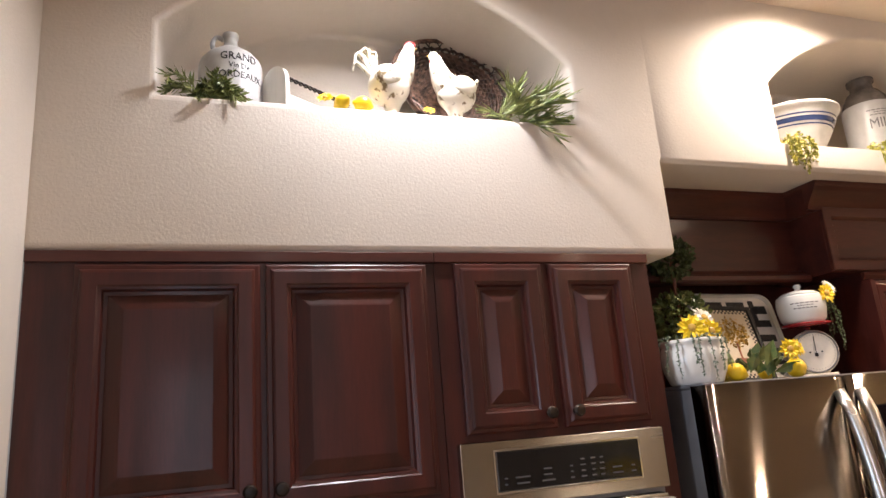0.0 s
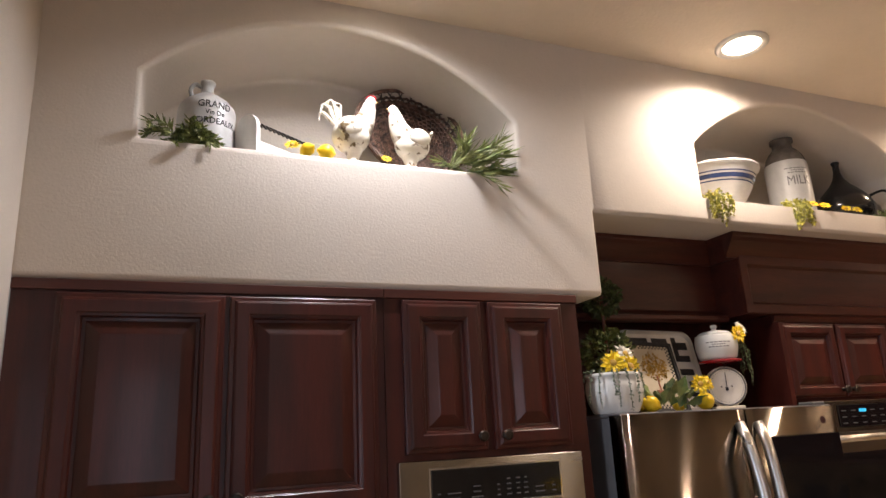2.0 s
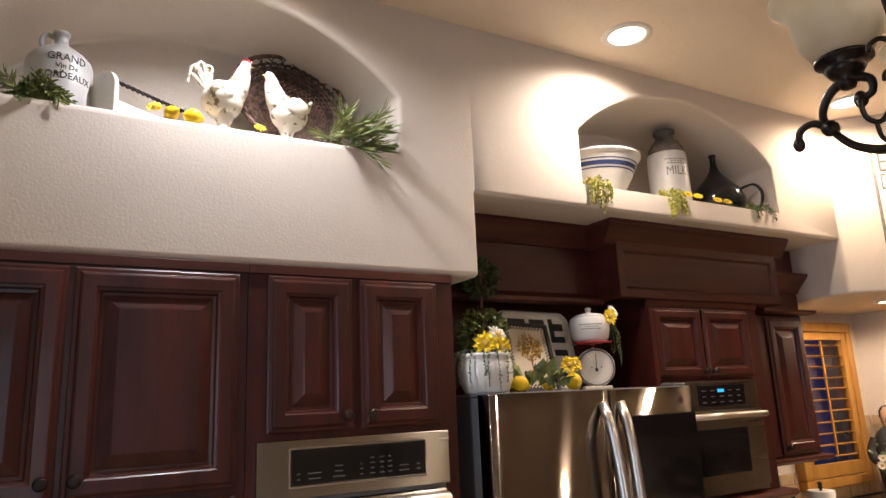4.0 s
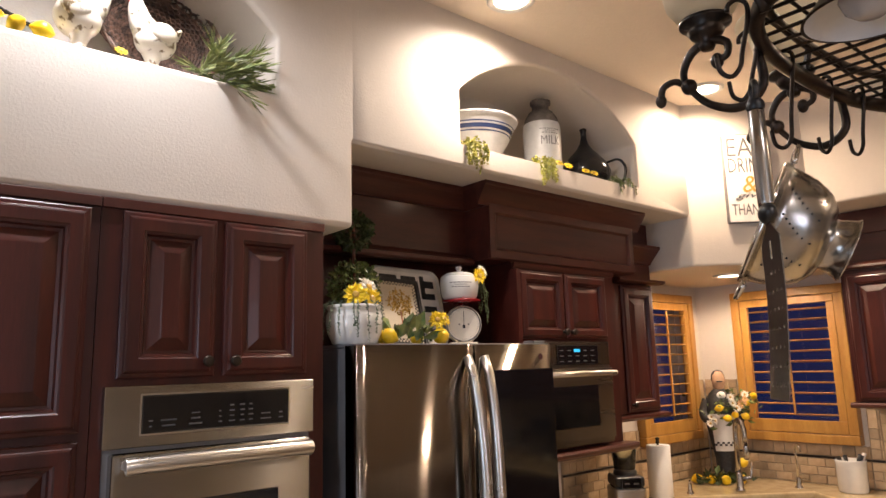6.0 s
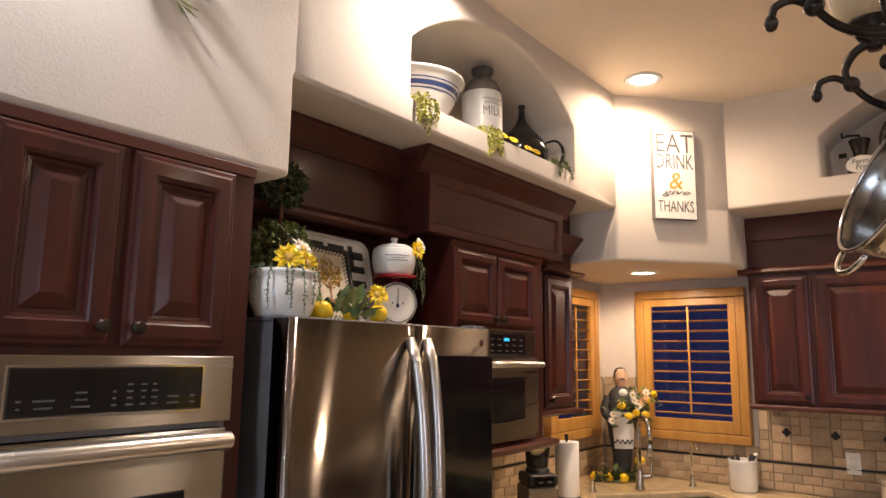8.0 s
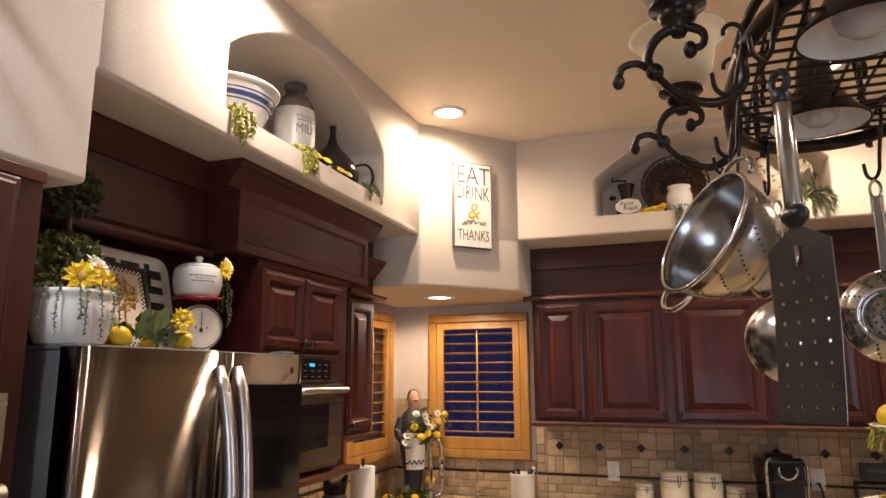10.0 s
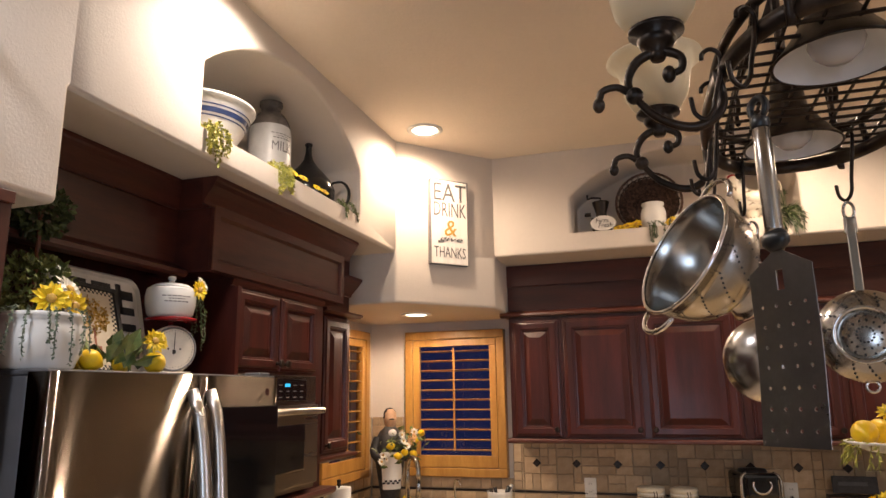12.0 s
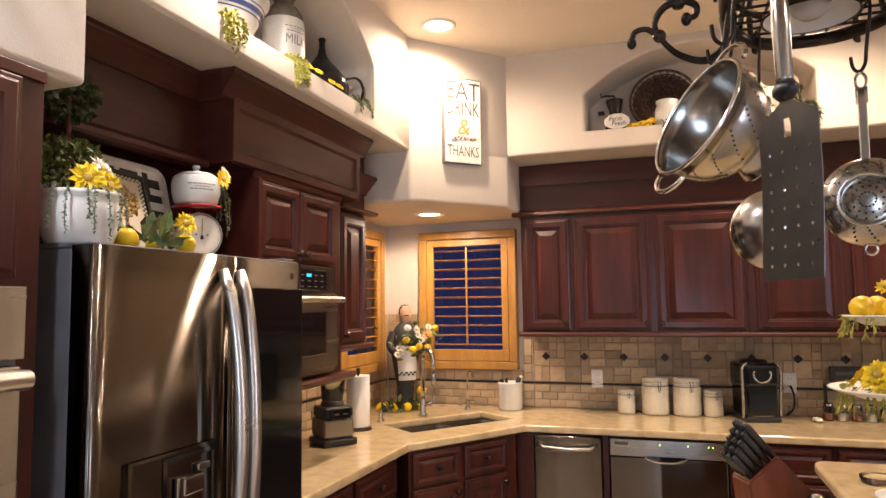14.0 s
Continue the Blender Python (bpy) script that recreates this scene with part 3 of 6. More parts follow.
# ---- windows with plantation shutters: local frame faces -y ----
def shutter_window(name, w, z0, z1, label, slats=11, gap=0.0):
    t = tagged(new(name), label, "window", "", "structure")
    f = 0.055
    bm = bmesh.new()
    for r in ((-w / 2, w / 2, -.03, .05, z1 - f, z1), (-w / 2, w / 2, -.03, .05, z0, z0 + f), (-w / 2, -w / 2 + f, -.03, .05, z0 + f, z1 - f), (w / 2 - f, w / 2, -.03, .05, z0 + f, z1 - f)):
        box(bm, *r, bev=.006)
    part("window_frame", bm, OAK, t)
    bm = bmesh.new()
    s = .045
    a, b, c, d = -w / 2 + f + .003, w / 2 - f - .003, z0 + f + .003, z1 - f - .003
    for r in ((a, b, -.022, .008, d - s, d), (a, b, -.022, .008, c, c + s + .03), (a, a + s, -.022, .008, c + s + .03, d - s), (b - s, b, -.022, .008, c + s + .03, d - s)):
        box(bm, *r, bev=.004)
    part("shutter_frame", bm, OAK, t)
    ia, ib, ic, id_ = a + s, b - s, c + s + .03, d - s
    n = slats
    for i in range(n):
        z = ic + (id_ - ic) * (i + .5) / n
        bm = bmesh.new()
        prof = [(.030, 0), (.018, .0045), (0, .0055), (-.018, .0045), (-.030, 0), (-.018, -.0045), (0, -.0055), (.018, -.0045)]
        run_profile(bm, prof, ia + .002, ib - .002, 0)
        bmesh.ops.transform(bm, matrix=pose(0, .012, z, -4 + 3 * math.sin(i * 2.1), 0, 0), verts=bm.verts)
        bmesh.ops.recalc_face_normals(bm, faces=bm.faces)
        part("louvre", bm, OAK, t, "", True)
    bm = bmesh.new()
    box(bm, -.006, .006, -.030, -.020, ic + .03, id_ - .01, .002)
    part("tilt_rod", bm, OAK, t)
    bm = boxes((-w / 2 + f, w / 2 - f, .085, .09, z0 + f, z1 - f))
    p = part("pane", bm, PANE, t, "dark window glass")
    p.visible_shadow = False
    return t


place(shutter_window("window_1", W1[1] - W1[0], W1[2], W1[3], "honey oak plantation shutter window beside the corner sink"), pose((W1[0] + W1[1]) / 2, WA - .03, 0))
place(shutter_window("window_2", W2[1] - W2[0], W2[2], W2[3], "honey oak plantation shutter window with open louvres showing blue dusk"), pose(WB - .03, (W2[0] + W2[1]) / 2, 0, 0, 0, -90))

# ---- cabinets ----
CROWN = [(0, 0), (.012, 0), (.016, .012), (.022, .02), (.040, .04), (.062, .062), (.070, .075), (.078, .08), (.078, .094), (0, .094)]


def pantry():
    t = thing("pantry_cabinet", "tall dark cherry pantry cabinet with raised panel doors", "cabinet")
    part("body", boxes((-1.698, -.768, .004, .60, 0, 2.138)), WOOD, t)
    part("top_rail", boxes((-1.698, -.768, -.006, .003, 2.112, 2.139), bev=.002), WOOD_H, t)
    door(t, -1.60, -1.205, 1.545, 2.105, .003, knob=(-1.232, 1.595))
    door(t, -1.193, -.792, 1.545, 2.105, .003, knob=(-1.165, 1.595))
    door(t, -1.60, -1.205, .12, 1.525, .003, knob=(-1.245, 1.10))
    door(t, -1.193, -.792, .12, 1.525, .003, knob=(-1.165, 1.10))
    return settle(t, -1.23, .3, 0)


def oven_tower():
    t = thing("oven_cabinet", "tall dark cherry oven cabinet with two upper raised panel doors", "cabinet")
    part("body", boxes((-.766, -.112, .004, .60, 0, 2.138)), WOOD, t)
    part("top_rail", boxes((-.766, -.112, -.006, .003, 2.112, 2.139), bev=.002), WOOD_H, t)
    door(t, -.714, -.463, 1.672, 2.107, .003, knob=(-.490, 1.712))
    door(t, -.438, -.177, 1.672, 2.107, .003, knob=(-.412, 1.712))
    door(t, -.735, -.165, .06, .335, .003, DRAWER)
    return settle(t, -.44, .3, 0)


def wall_oven():
    t = thing("wall_oven", "stainless steel built-in wall oven with a black glass control panel", "oven")
    part("body", boxes((-.735, -.165, -.003, .003, .36, 1.648)), GREYSIDE, t)
    bm = boxes((-.742, -.158, -.022, .003, 1.500, 1.653), bev=.003)
    fascia = part("control_fascia", bm, STEEL_H, t)
    part("control_panel", nested(bmesh.new(), -.652, -.244, 1.533, 1.628, -.022, [(0, 0), (0, .003), (.003, .004)]), BLACKGLASS, fascia)
    part("panel_bezel", nested(bmesh.new(), -.657, -.239, 1.528, 1.633, -.022, [(0, 0), (0, .002), (.004, .002)]), CHROME, fascia)
    rng = random.Random(3)
    for x, w, rows in ((-.63, .012, 2), (-.585, .05, 2), (-.515, .045, 3), (-.448, .012, 3), (-.415, .016, 4), (-.385, .016, 4), (-.36, .016, 4), (-.315, .035, 2), (-.268, .02, 2)):
        for r in range(rows):
            z = 1.548 + r * .014
            ww = w * rng.uniform(.5, 1)
            part("key_marking", boxes((x - ww / 2, x + ww / 2, -.0268, -.0261, z, z + .004)), WHITELEGEND, fascia)
    bm = boxes((-.722, -.178, -.040, .003, .98, 1.488), bev=.006)
    d = part("oven_door", bm, STEEL_H, t)
    part("oven_window", nested(bmesh.new(), -.62, -.28, 1.08, 1.36, -.040, [(0, 0), (0, .001), (.004, .002)]), BLACKGLASS, d)
    bm = tube(bmesh.new(), [(-.700, -.078, 1.462), (-.66, -.083, 1.464), (-.45, -.086, 1.465), (-.24, -.083, 1.464), (-.200, -.078, 1.462)], .021, 14)
    box(bm, -.700, -.676, -.078, -.038, 1.452, 1.474, .003)
    box(bm, -.224, -.200, -.078, -.038, 1.452, 1.474, .003)
    part("handle", bm, BARSTEEL, d, "thick brushed bar handle", True)
    part("lower_door", boxes((-.722, -.178, -.040, .003, .40, .965), bev=.006), STEEL_H, t)
    return settle(t, -.45, .25, .355)


pantry()
oven_tower()
wall_oven()


def fridge_surround():
    t = thing("refrigerator_surround", "dark cherry panelled alcove with bridge cabinet over the refrigerator", "cabinet")
    part("back_panel", boxes((-.110, .876, .40, .60, 0, 2.434)), WOOD, t)
    part("side_panel", boxes((.878, .90, .10, .60, 0, 2.08)), WOOD, t)
    bm = boxes((-.108, .754, .28, .398, 2.13, 2.434))
    part("bridge_front", bm, WOOD_H, t)
    bm = run_profile(bmesh.new(), [(0, 2.10), (.05, 2.10), (.058, 2.108), (.058, 2.122), (.03, 2.136), (.012, 2.15), (0, 2.15)], -.108, .754, .282)
    bmesh.ops.recalc_face_normals(bm, faces=bm.faces)
    part("shelf_moulding", bm, WOOD_H, t)
    bm = run_profile(bmesh.new(), [(o * .75, z + 2.342) for o, z in CROWN], -.108, .754, .28)
    bmesh.ops.recalc_face_normals(bm, faces=bm.faces)
    part("crown_moulding", bm, WOOD_H, t)
    return settle(t, .38, .5, 0)


def upper_oven_cabinet():
    t = thing("microwave_cabinet", "dark cherry cabinet with deep crown box above a built-in microwave", "cabinet")
    part("body", boxes((.902, 1.62, .150, .60, 1.30, 2.114)), WOOD, t)
    part("crown_box", boxes((.755, 1.79, .140, .60, 2.116, 2.434)), WOOD_H, t)
    part("box_panel", nested(bmesh.new(), .757, 1.788, 2.119, 2.354, .140, [(0, 0), (0, .012), (.004, .014), (.035, .014), (.040, .010), (.046, .002), (.052, .002)]), WOOD_H, t, "recessed flat panel")
    bm = bmesh.new()
    run_profile(bm, [(o * .75, z + 2.342) for o, z in CROWN], .697, 1.848, .138)
    part("crown_moulding", bm, WOOD_H, t)
    for sx, x in ((-1, .755), (1, 1.79)):
        bm = bmesh.new()
        run_profile(bm, [(o * .75, z + 2.342) for o, z in CROWN], 0, .40, 0)
        bmesh.ops.transform(bm, matrix=pose(x + .0005 * sx, .539 if sx < 0 else .139, 0, 0, 0, -90 if sx < 0 else 90), verts=bm.verts)
        part("crown_return", bm, WOOD_H, t)
    bm = run_profile(bmesh.new(), [(0, 2.090), (.004, 2.090), (.010, 2.104), (.012, 2.114), (0, 2.114)], .904, 1.618, .149)
    part("lower_moulding", bm, WOOD_H, t)
    door(t, .925, 1.222, 1.786, 2.082, .149, [(i * .8, o) for i, o in DOOR], (1.200, 1.815))
    door(t, 1.232, 1.535, 1.786, 2.082, .149, [(i * .8, o) for i, o in DOOR], (1.254, 1.815))
    bm = run_profile(bmesh.new(), [(0, 1.262), (.04, 1.262), (.06, 1.275), (.066, 1.288), (.06, 1.298), (0, 1.298)], .902, 1.66, .150)
    box(bm, .902, 1.66, .150, .60, 1.262, 1.298)
    part("light_rail", bm, WOOD_H, t)
    return settle(t, 1.24, .4, 1.262)


def microwave():
    t = thing("built_in_microwave", "stainless steel built-in microwave oven with a black keypad and blue display", "microwave")
    part("body", boxes((.93, 1.51, .118, .1485, 1.312, 1.772), bev=.003), MICROSTEEL, t)
    part("keypad", nested(bmesh.new(), 1.13, 1.42, 1.668, 1.756, .118, [(0, 0), (0, .003), (.003, .004)]), BLACKGLASS, t)
    part("display", boxes((1.245, 1.285, .1128, .1137, 1.725, 1.738)), DISPLAY, t, "glowing blue display")
    for i in range(5):
        for j in range(3):
            if not (2 <= i <= 2 and j == 2):
                part("key_marking", boxes((1.145 + i * .055, 1.170 + i * .055, .1129, .1137, 1.682 + j * .024, 1.686 + j * .024)), WHITELEGEND, t)
    d = part("microwave_door", boxes((.94, 1.50, .098, .117, 1.335, 1.652), bev=.004), MICROSTEEL, t)
    part("door_window", nested(bmesh.new(), 1.02, 1.385, 1.395, 1.575, .098, [(0, 0), (0, .001), (.004, .002)]), BLACKGLASS, d)
    bm = tube(bmesh.new(), [(.965, .062, 1.628), (1.22, .056, 1.630), (1.475, .062, 1.628)], .013, 12)
    box(bm, .968, .985, .062, .099, 1.62, 1.636)
    box(bm, 1.455, 1.472, .062, .099, 1.62, 1.636)
    part("handle", bm, BARSTEEL, d, "brushed bar handle", True)
    return settle(t, 1.22, .12, 1.3)


def narrow_cabinet():
    t = thing("wall_cabinet", "narrow dark cherry wall cabinet beside the corner window", "cabinet")
    part("body", boxes((1.63, 2.15, .275, .60, 1.402, 2.09)), WOOD, t)
    door(t, 1.845, 2.135, 1.415, 2.078, .274, knob=(1.87, 1.45))
    part("stile", boxes((1.66, 1.83, .262, .274, 1.41, 2.085), bev=.003), WOOD, t)
    bm = run_profile(bmesh.new(), [(0, 1.372), (.03, 1.372), (.045, 1.385), (.045, 1.397), (0, 1.401)], 1.63, 2.19, .275)
    box(bm, 1.63, 2.19, .275, .60, 1.372, 1.401)
    part("light_rail", bm, WOOD_H, t)
    part("frieze", boxes((1.793, 2.142, .27, .60, 2.092, 2.434)), WOOD_H, t)
    bm = run_profile(bmesh.new(), [(o, z + 2.205) for o, z in CROWN], 1.86, 2.143, .27)
    part("crown_moulding", bm, WOOD_H, t)
    bm = run_profile(bmesh.new(), [(0, 2.092), (.04, 2.092), (.058, 2.10), (.058, 2.112), (0, 2.118)], 1.78, 2.20, .27)
    part("ledge", bm, WOOD_H, t)
    return settle(t, 1.88, .45, 1.372)


fridge_surround()
upper_oven_cabinet()
microwave()
narrow_cabinet()


# ---- refrigerator ----
def fridge():
    t = thing("refrigerator", "stainless steel French door refrigerator with a black glass door panel", "refrigerator")
    part("case", boxes((-.045, .855, -.020, .37, .05, 1.745), bev=.004), GREYSIDE, t, "dark grey side panels")
    part("top_cap", boxes((-.047, .857, -.075, .37, 1.7455, 1.757), bev=.003), GREYSIDE, t)

    def fdoor(x0, x1, z0, z1, name):
        bm = bmesh.new()
        n, pts = 14, []
        for i in range(n + 1):
            x = x0 + (x1 - x0) * i / n
            u = (x - .405) / .45
            pts.append((x, -.094 + .007 * u * u))
        prism(bm, [(x0, -.022)] + [(x0, pts[0][1] + .006)] + [(x0 + .004, pts[0][1])] + pts[1:-1] + [(x1 - .004, pts[-1][1])] + [(x1, pts[-1][1] + .006), (x1, -.022)], z0, z1)
        return part(name, bm, STEEL, t, "", True, 25)

    dl = fdoor(-.048, .4365, .62, 1.752, "left_door")
    dr = fdoor(.4435, .858, .62, 1.752, "right_door")
    fdoor(-.048, .858, .06, .61, "freezer_drawer")
    bm = bmesh.new()
    box(bm, .525, .848, -.0995, -.080, .78, 1.662, .003)
    part("glass_panel", bm, BLACKGLASS, dr, "black glass viewing panel")
    part("badge", lathe(bmesh.new(), [(0, 0), (.012, 0), (.012, .002), (0, .002)], 18), CHROME, dr, "round maker's badge").matrix_basis = pose(.785, -.092, 1.705, 90, 0, 0)

    def handle(x, parent, bow):
        pts = []
        for i in range(17):
            u = i / 16
            z = .74 + u * .97
            out = math.sin(math.pi * u) ** .55
            pts.append((x + bow * math.sin(math.pi * u), -.100 - .062 * out, z))
        bm = tube(bmesh.new(), pts, [.020 * (.8 + .2 * math.sin(math.pi * i / 16)) for i in range(17)], 10, flat=.8)
        part("handle", bm, BARSTEEL, parent, "long bowed steel handle", True)

    handle(.400, dl, .012)
    handle(.480, dr, -.006)
    disp = part("dispenser", nested(bmesh.new(), .055, .375, .80, 1.238, -.0985, [(0, -.01), (0, .003), (.008, .006), (.10, .006)]), STEEL, dl, "water and ice dispenser")
    part("dispenser_recess", nested(bmesh.new(), .165, .372, .82, 1.225, -.103, [(0, -.004), (0, .004), (.012, .006), (.016, .001), (.03, .0005)]), BLACKGLASS, disp)
    bm = boxes((.225, .30, -.125, -.106, 1.12, 1.165), (.205, .235, -.120, -.106, 1.02, 1.17), (.285, .335, -.118, -.106, 1.17, 1.19), bev=.004)
    part("dispenser_paddle", bm, POLISHED, disp)
    part("dispenser_light", boxes((.128, .138, -.1062, -.1048, 1.09, 1.105)), DISPLAY, disp)
    part("hinge_cover", boxes((.79, .853, -.06, .0, 1.758, 1.768), bev=.004), GREYSIDE, t)
    return settle(t, .405, .15, 0)


fridge()


# ---- long counter run, local frame: faces -y, x runs away from the corner ----
def upper_run():
    def unit(x0, x1, doors, label):
        t = thing("wall_cabinet", label, "cabinet", "wall cabinets over the long counter")
        part("body", boxes((x0, x1, .0, .31, 1.425, 2.135)), WOOD, t)
        for a, b, k in doors:
            door(t, a, b, 1.432, 2.112, -.001, knob=(k, 1.475))
        return t

    lab = "dark cherry wall cabinet with raised panel doors under soffit"
    us = [unit(0.0, .315, [(.022, .298, .275)], "narrow " + lab),
          unit(.317, 1.280, [(.330, .760, .738), (.797, 1.268, .820)], lab),
          unit(1.282, 2.26, [(1.325, 1.765, 1.742), (1.800, 2.245, 1.822)], lab),
          unit(2.262, 3.30, [(2.30, 2.77, 2.745), (2.80, 3.27, 2.825)], lab)]
    t = thing("cabinet_frieze", "dark cherry frieze board and crown over the wall cabinets", "trim")
    part("board", boxes((-.03, 3.30, .04, .31, 2.137, 2.462)), WOOD_H, t)
    bm = run_profile(bmesh.new(), [(0, 2.137), (.058, 2.137), (.066, 2.146), (.062, 2.160), (.03, 2.175), (0, 2.18)], -.05, 3.30, .04)
    part("lower_moulding", bm, WOOD_H, t)
    part("upper_band", boxes((-.03, 3.30, .026, .0395, 2.33, 2.462), bev=.003), WOOD_H, t)
    r = thing("light_rail", "dark cherry light rail under the wall cabinets", "trim")
    part("rail", run_profile(bmesh.new(), [(0, 1.396), (.022, 1.396), (.030, 1.404), (.030, 1.414), (.022, 1.423), (-.30, 1.423), (-.30, 1.396)], -.02, 3.30, .0), WOOD_H, r)
    for o in us + [t, r]:
        place(o, pose(2.90, -.445, 0, 0, 0, -90))


upper_run()

COUNTER = 0.922


def counter():
    t = thing("granite_countertop", "polished beige granite countertop running round the corner sink", "countertop")
    # a hole for the sink, in the plan turned along the diagonal
    u, v = Vector((.795, -.607)), Vector((.607, .795))
    c = Vector((2.575, -.065))
    hole = [c + a * .355 * u + b * .165 * v for a, b in ((-1, -1), (1, -1), (1, 1), (-1, 1))]
    outer = [(.905, -.055), (1.90, -.075), (2.52, -.50), (2.555, -.52), (2.555, -4.4), (WB - .012, -4.4), (WB - .012, WA - .012), (.905, WA - .012)]
    bm = bmesh.new()
    z0, z1 = COUNTER - .04, COUNTER
    for z, flip in ((z1, False), (z0, True)):
        o = [bm.verts.new((x, y, z)) for x, y in outer]
        h = [bm.verts.new((p.x, p.y, z)) for p in hole]
        for f in ((o[0], o[1], h[0], h[3], o[7]), (o[1], o[2], h[1], h[0]), (o[2], o[3], o[4], o[5], h[1]), (o[5], o[6], h[2], h[1]), (o[6], o[7], h[3], h[2])):
            bm.faces.new(f[::-1] if flip else f)
        if not flip:
            top = (o, h)
    for ring, inner in ((top[0], False), (top[1], True)):
        lows = [min((w for w in bm.verts if abs(w.co.z - z0) < 1e-6 and (w.co - p.co).length < .0401), key=lambda w: (w.co - p.co).length) for p in ring]
        k = len(ring)
        for i in range(k):
            f = (lows[i], lows[(i + 1) % k], ring[(i + 1) % k], ring[i])
            bm.faces.new(f[::-1] if inner else f)
    bmesh.ops.recalc_face_normals(bm, faces=bm.faces)
    top_ob = part("slab", bm, GRANITE, t)
    m = top_ob.modifiers.new("edge", "BEVEL")
    m.width, m.segments, m.limit_method, m.angle_limit = .010, 3, "ANGLE", radians(60)
    s = thing("corner_sink", "stainless steel double bowl undermount sink set in the corner counter", "sink")
    for a0, a1, nm in ((-.365, .02, "bowl"), (.04, .365, "bowl")):
        bm = bmesh.new()
        prof = [(a0, -.175, a1, .175, z0 - .001), (a0 + .01, -.165, a1 - .01, .165, z0 - .002), (a0 + .025, -.15, a1 - .025, .15, z0 - .17), (a0 + .05, -.12, a1 - .05, .12, z0 - .185)]
        prev = None
        for x0, y0, x1, y1, z in prof:
            ring = [bm.verts.new((*(c + x * u + y * v), z)) for x, y in ((x0, y0), (x1, y0), (x1, y1), (x0, y1))]
            if prev:
                for i in range(4):
                    bm.faces.new((prev[i], prev[(i + 1) % 4], ring[(i + 1) % 4], ring[i]))
            prev = ring
        bm.faces.new(prev)
        part(nm, bm, STEEL_H, s)
    settle(s, c.x, c.y, z0 - .19)
    return settle(t, 2.6, 0, z0)


counter()


def base_cabinet(name, x0, x1, doors, m, label, depth=.55):
    t = thing("base_cabinet", label, "cabinet", "base cabinets under the granite counter")
    part("body", boxes((x0, x1, .0, depth, .10, COUNTER - .042)), WOOD, t)
    part("toe_kick", boxes((x0, x1, .06, depth, 0, .099)), WOOD, t)
    for a, b in doors:
        door(t, a, b, .70, .862, -.001, DRAWER, ((a + b) / 2, .782), "drawer_front")
        door(t, a, b, .115, .685, -.001, None, (b - .03, .64))
    return place(t, m)


MB = pose(2.585, -.435, 0, 0, 0, -90)
base_cabinet("a", .905, 1.86, [(.93, 1.36), (1.39, 1.83)], pose(0, -.025, 0), "dark cherry base cabinet between refrigerator and corner sink")
LD = math.hypot(.62, .425)
base_cabinet("d", .03, LD - .004, [(.05, LD / 2 - .03), (LD / 2, LD - .08)], pose(1.905, -.045, 0, 0, 0, math.degrees(math.atan2(-.425, .62))), "dark cherry diagonal sink base cabinet with two doors", .3)
base_cabinet("b", 1.135, 2.10, [(1.16, 1.60), (1.63, 2.08)], MB, "dark cherry base cabinet beside the dishwasher")
base_cabinet("c", 2.105, 3.95, [(2.13, 2.70), (2.73, 3.30), (3.33, 3.92)], MB, "dark cherry base cabinet under the long counter")


def front_appliance(name, x0, x1, label, cat, slot):
    t = thing(name, label, cat)
    part("body", boxes((x0 + .004, x1 - .004, .012, .55, .02, .868)), GREYSIDE, t)
    z = .868 if not slot else .775
    part("door", boxes((x0 + .004, x1 - .004, -.018, .011, .11, z), bev=.005), STEEL, t)
    if slot:
        cp = part("control_strip", boxes((x0 + .004, x1 - .004, -.016, .011, .780, .868), bev=.004), STEEL_H, t)
        bm = bmesh.new()
        for gx in (.26, .40, .50, .52):
            box(bm, x0 + gx, x0 + gx + .006, -.0175, -.0158, .842, .848)
        part("indicator", bm, GREENLED, cp, "small green indicator lights")
        part("badge", boxes((x0 + .03, x0 + .10, -.0172, -.0158, .838, .852)), WHITELEGEND, cp)
        # no hollow is cut: a flat black face gives the pocket's shade
        bm = bmesh.new()
        pts = [(x0 + .29 + .105 * math.cos(a), -.020, .785 - .032 * math.sin(a)) for a in [math.pi * i / 16 for i in range(17)]]
        lo = [bm.verts.new((x, -.0185, zz)) for x, y, zz in pts]
        bm.faces.new(lo)
        part("pocket_handle", bm, BLACKGLASS, cp, "flat black face in place of the shaded pocket handle")
        part("handle_lip", tube(bmesh.new(), [(x, -.022, zz) for x, y, zz in pts], .006, 8), POLISHED, cp, "", True)
    else:
        bm = tube(bmesh.new(), [(x0 + .03, -.03, .825), (x0 + .06, -.062, .812), ((x0 + x1) / 2, -.066, .806), (x1 - .06, -.062, .812), (x1 - .03, -.03, .825)], .011, 10)
        part("handle", bm, BARSTEEL, t, "bowed bar handle", True)
    return place(t, MB)


front_appliance("trash_compactor", .125, .50, "narrow stainless steel compactor with a bar handle under the counter", "appliance", False)
front_appliance("dishwasher", .535, 1.13, "stainless steel dishwasher with green indicator lights", "dishwasher", True)
part("filler", boxes((.502, .533, -.001, .02, .10, COUNTER - .042)), WOOD, tagged(new("cabinet_filler"), "dark cherry filler strip between two appliances", "trim")).parent.matrix_basis = MB
part("filler", boxes((.025, .123, -.001, .02, .10, COUNTER - .042)), WOOD, tagged(new("cabinet_filler"), "dark cherry filler strip beside the compactor", "trim")).parent.matrix_basis = MB

# ---- things on the refrigerator ----
FT = 1.757
LABEL_BAR = [(.055, .004, 0), (.030, .003, -.009), (.045, .004, -.018)]


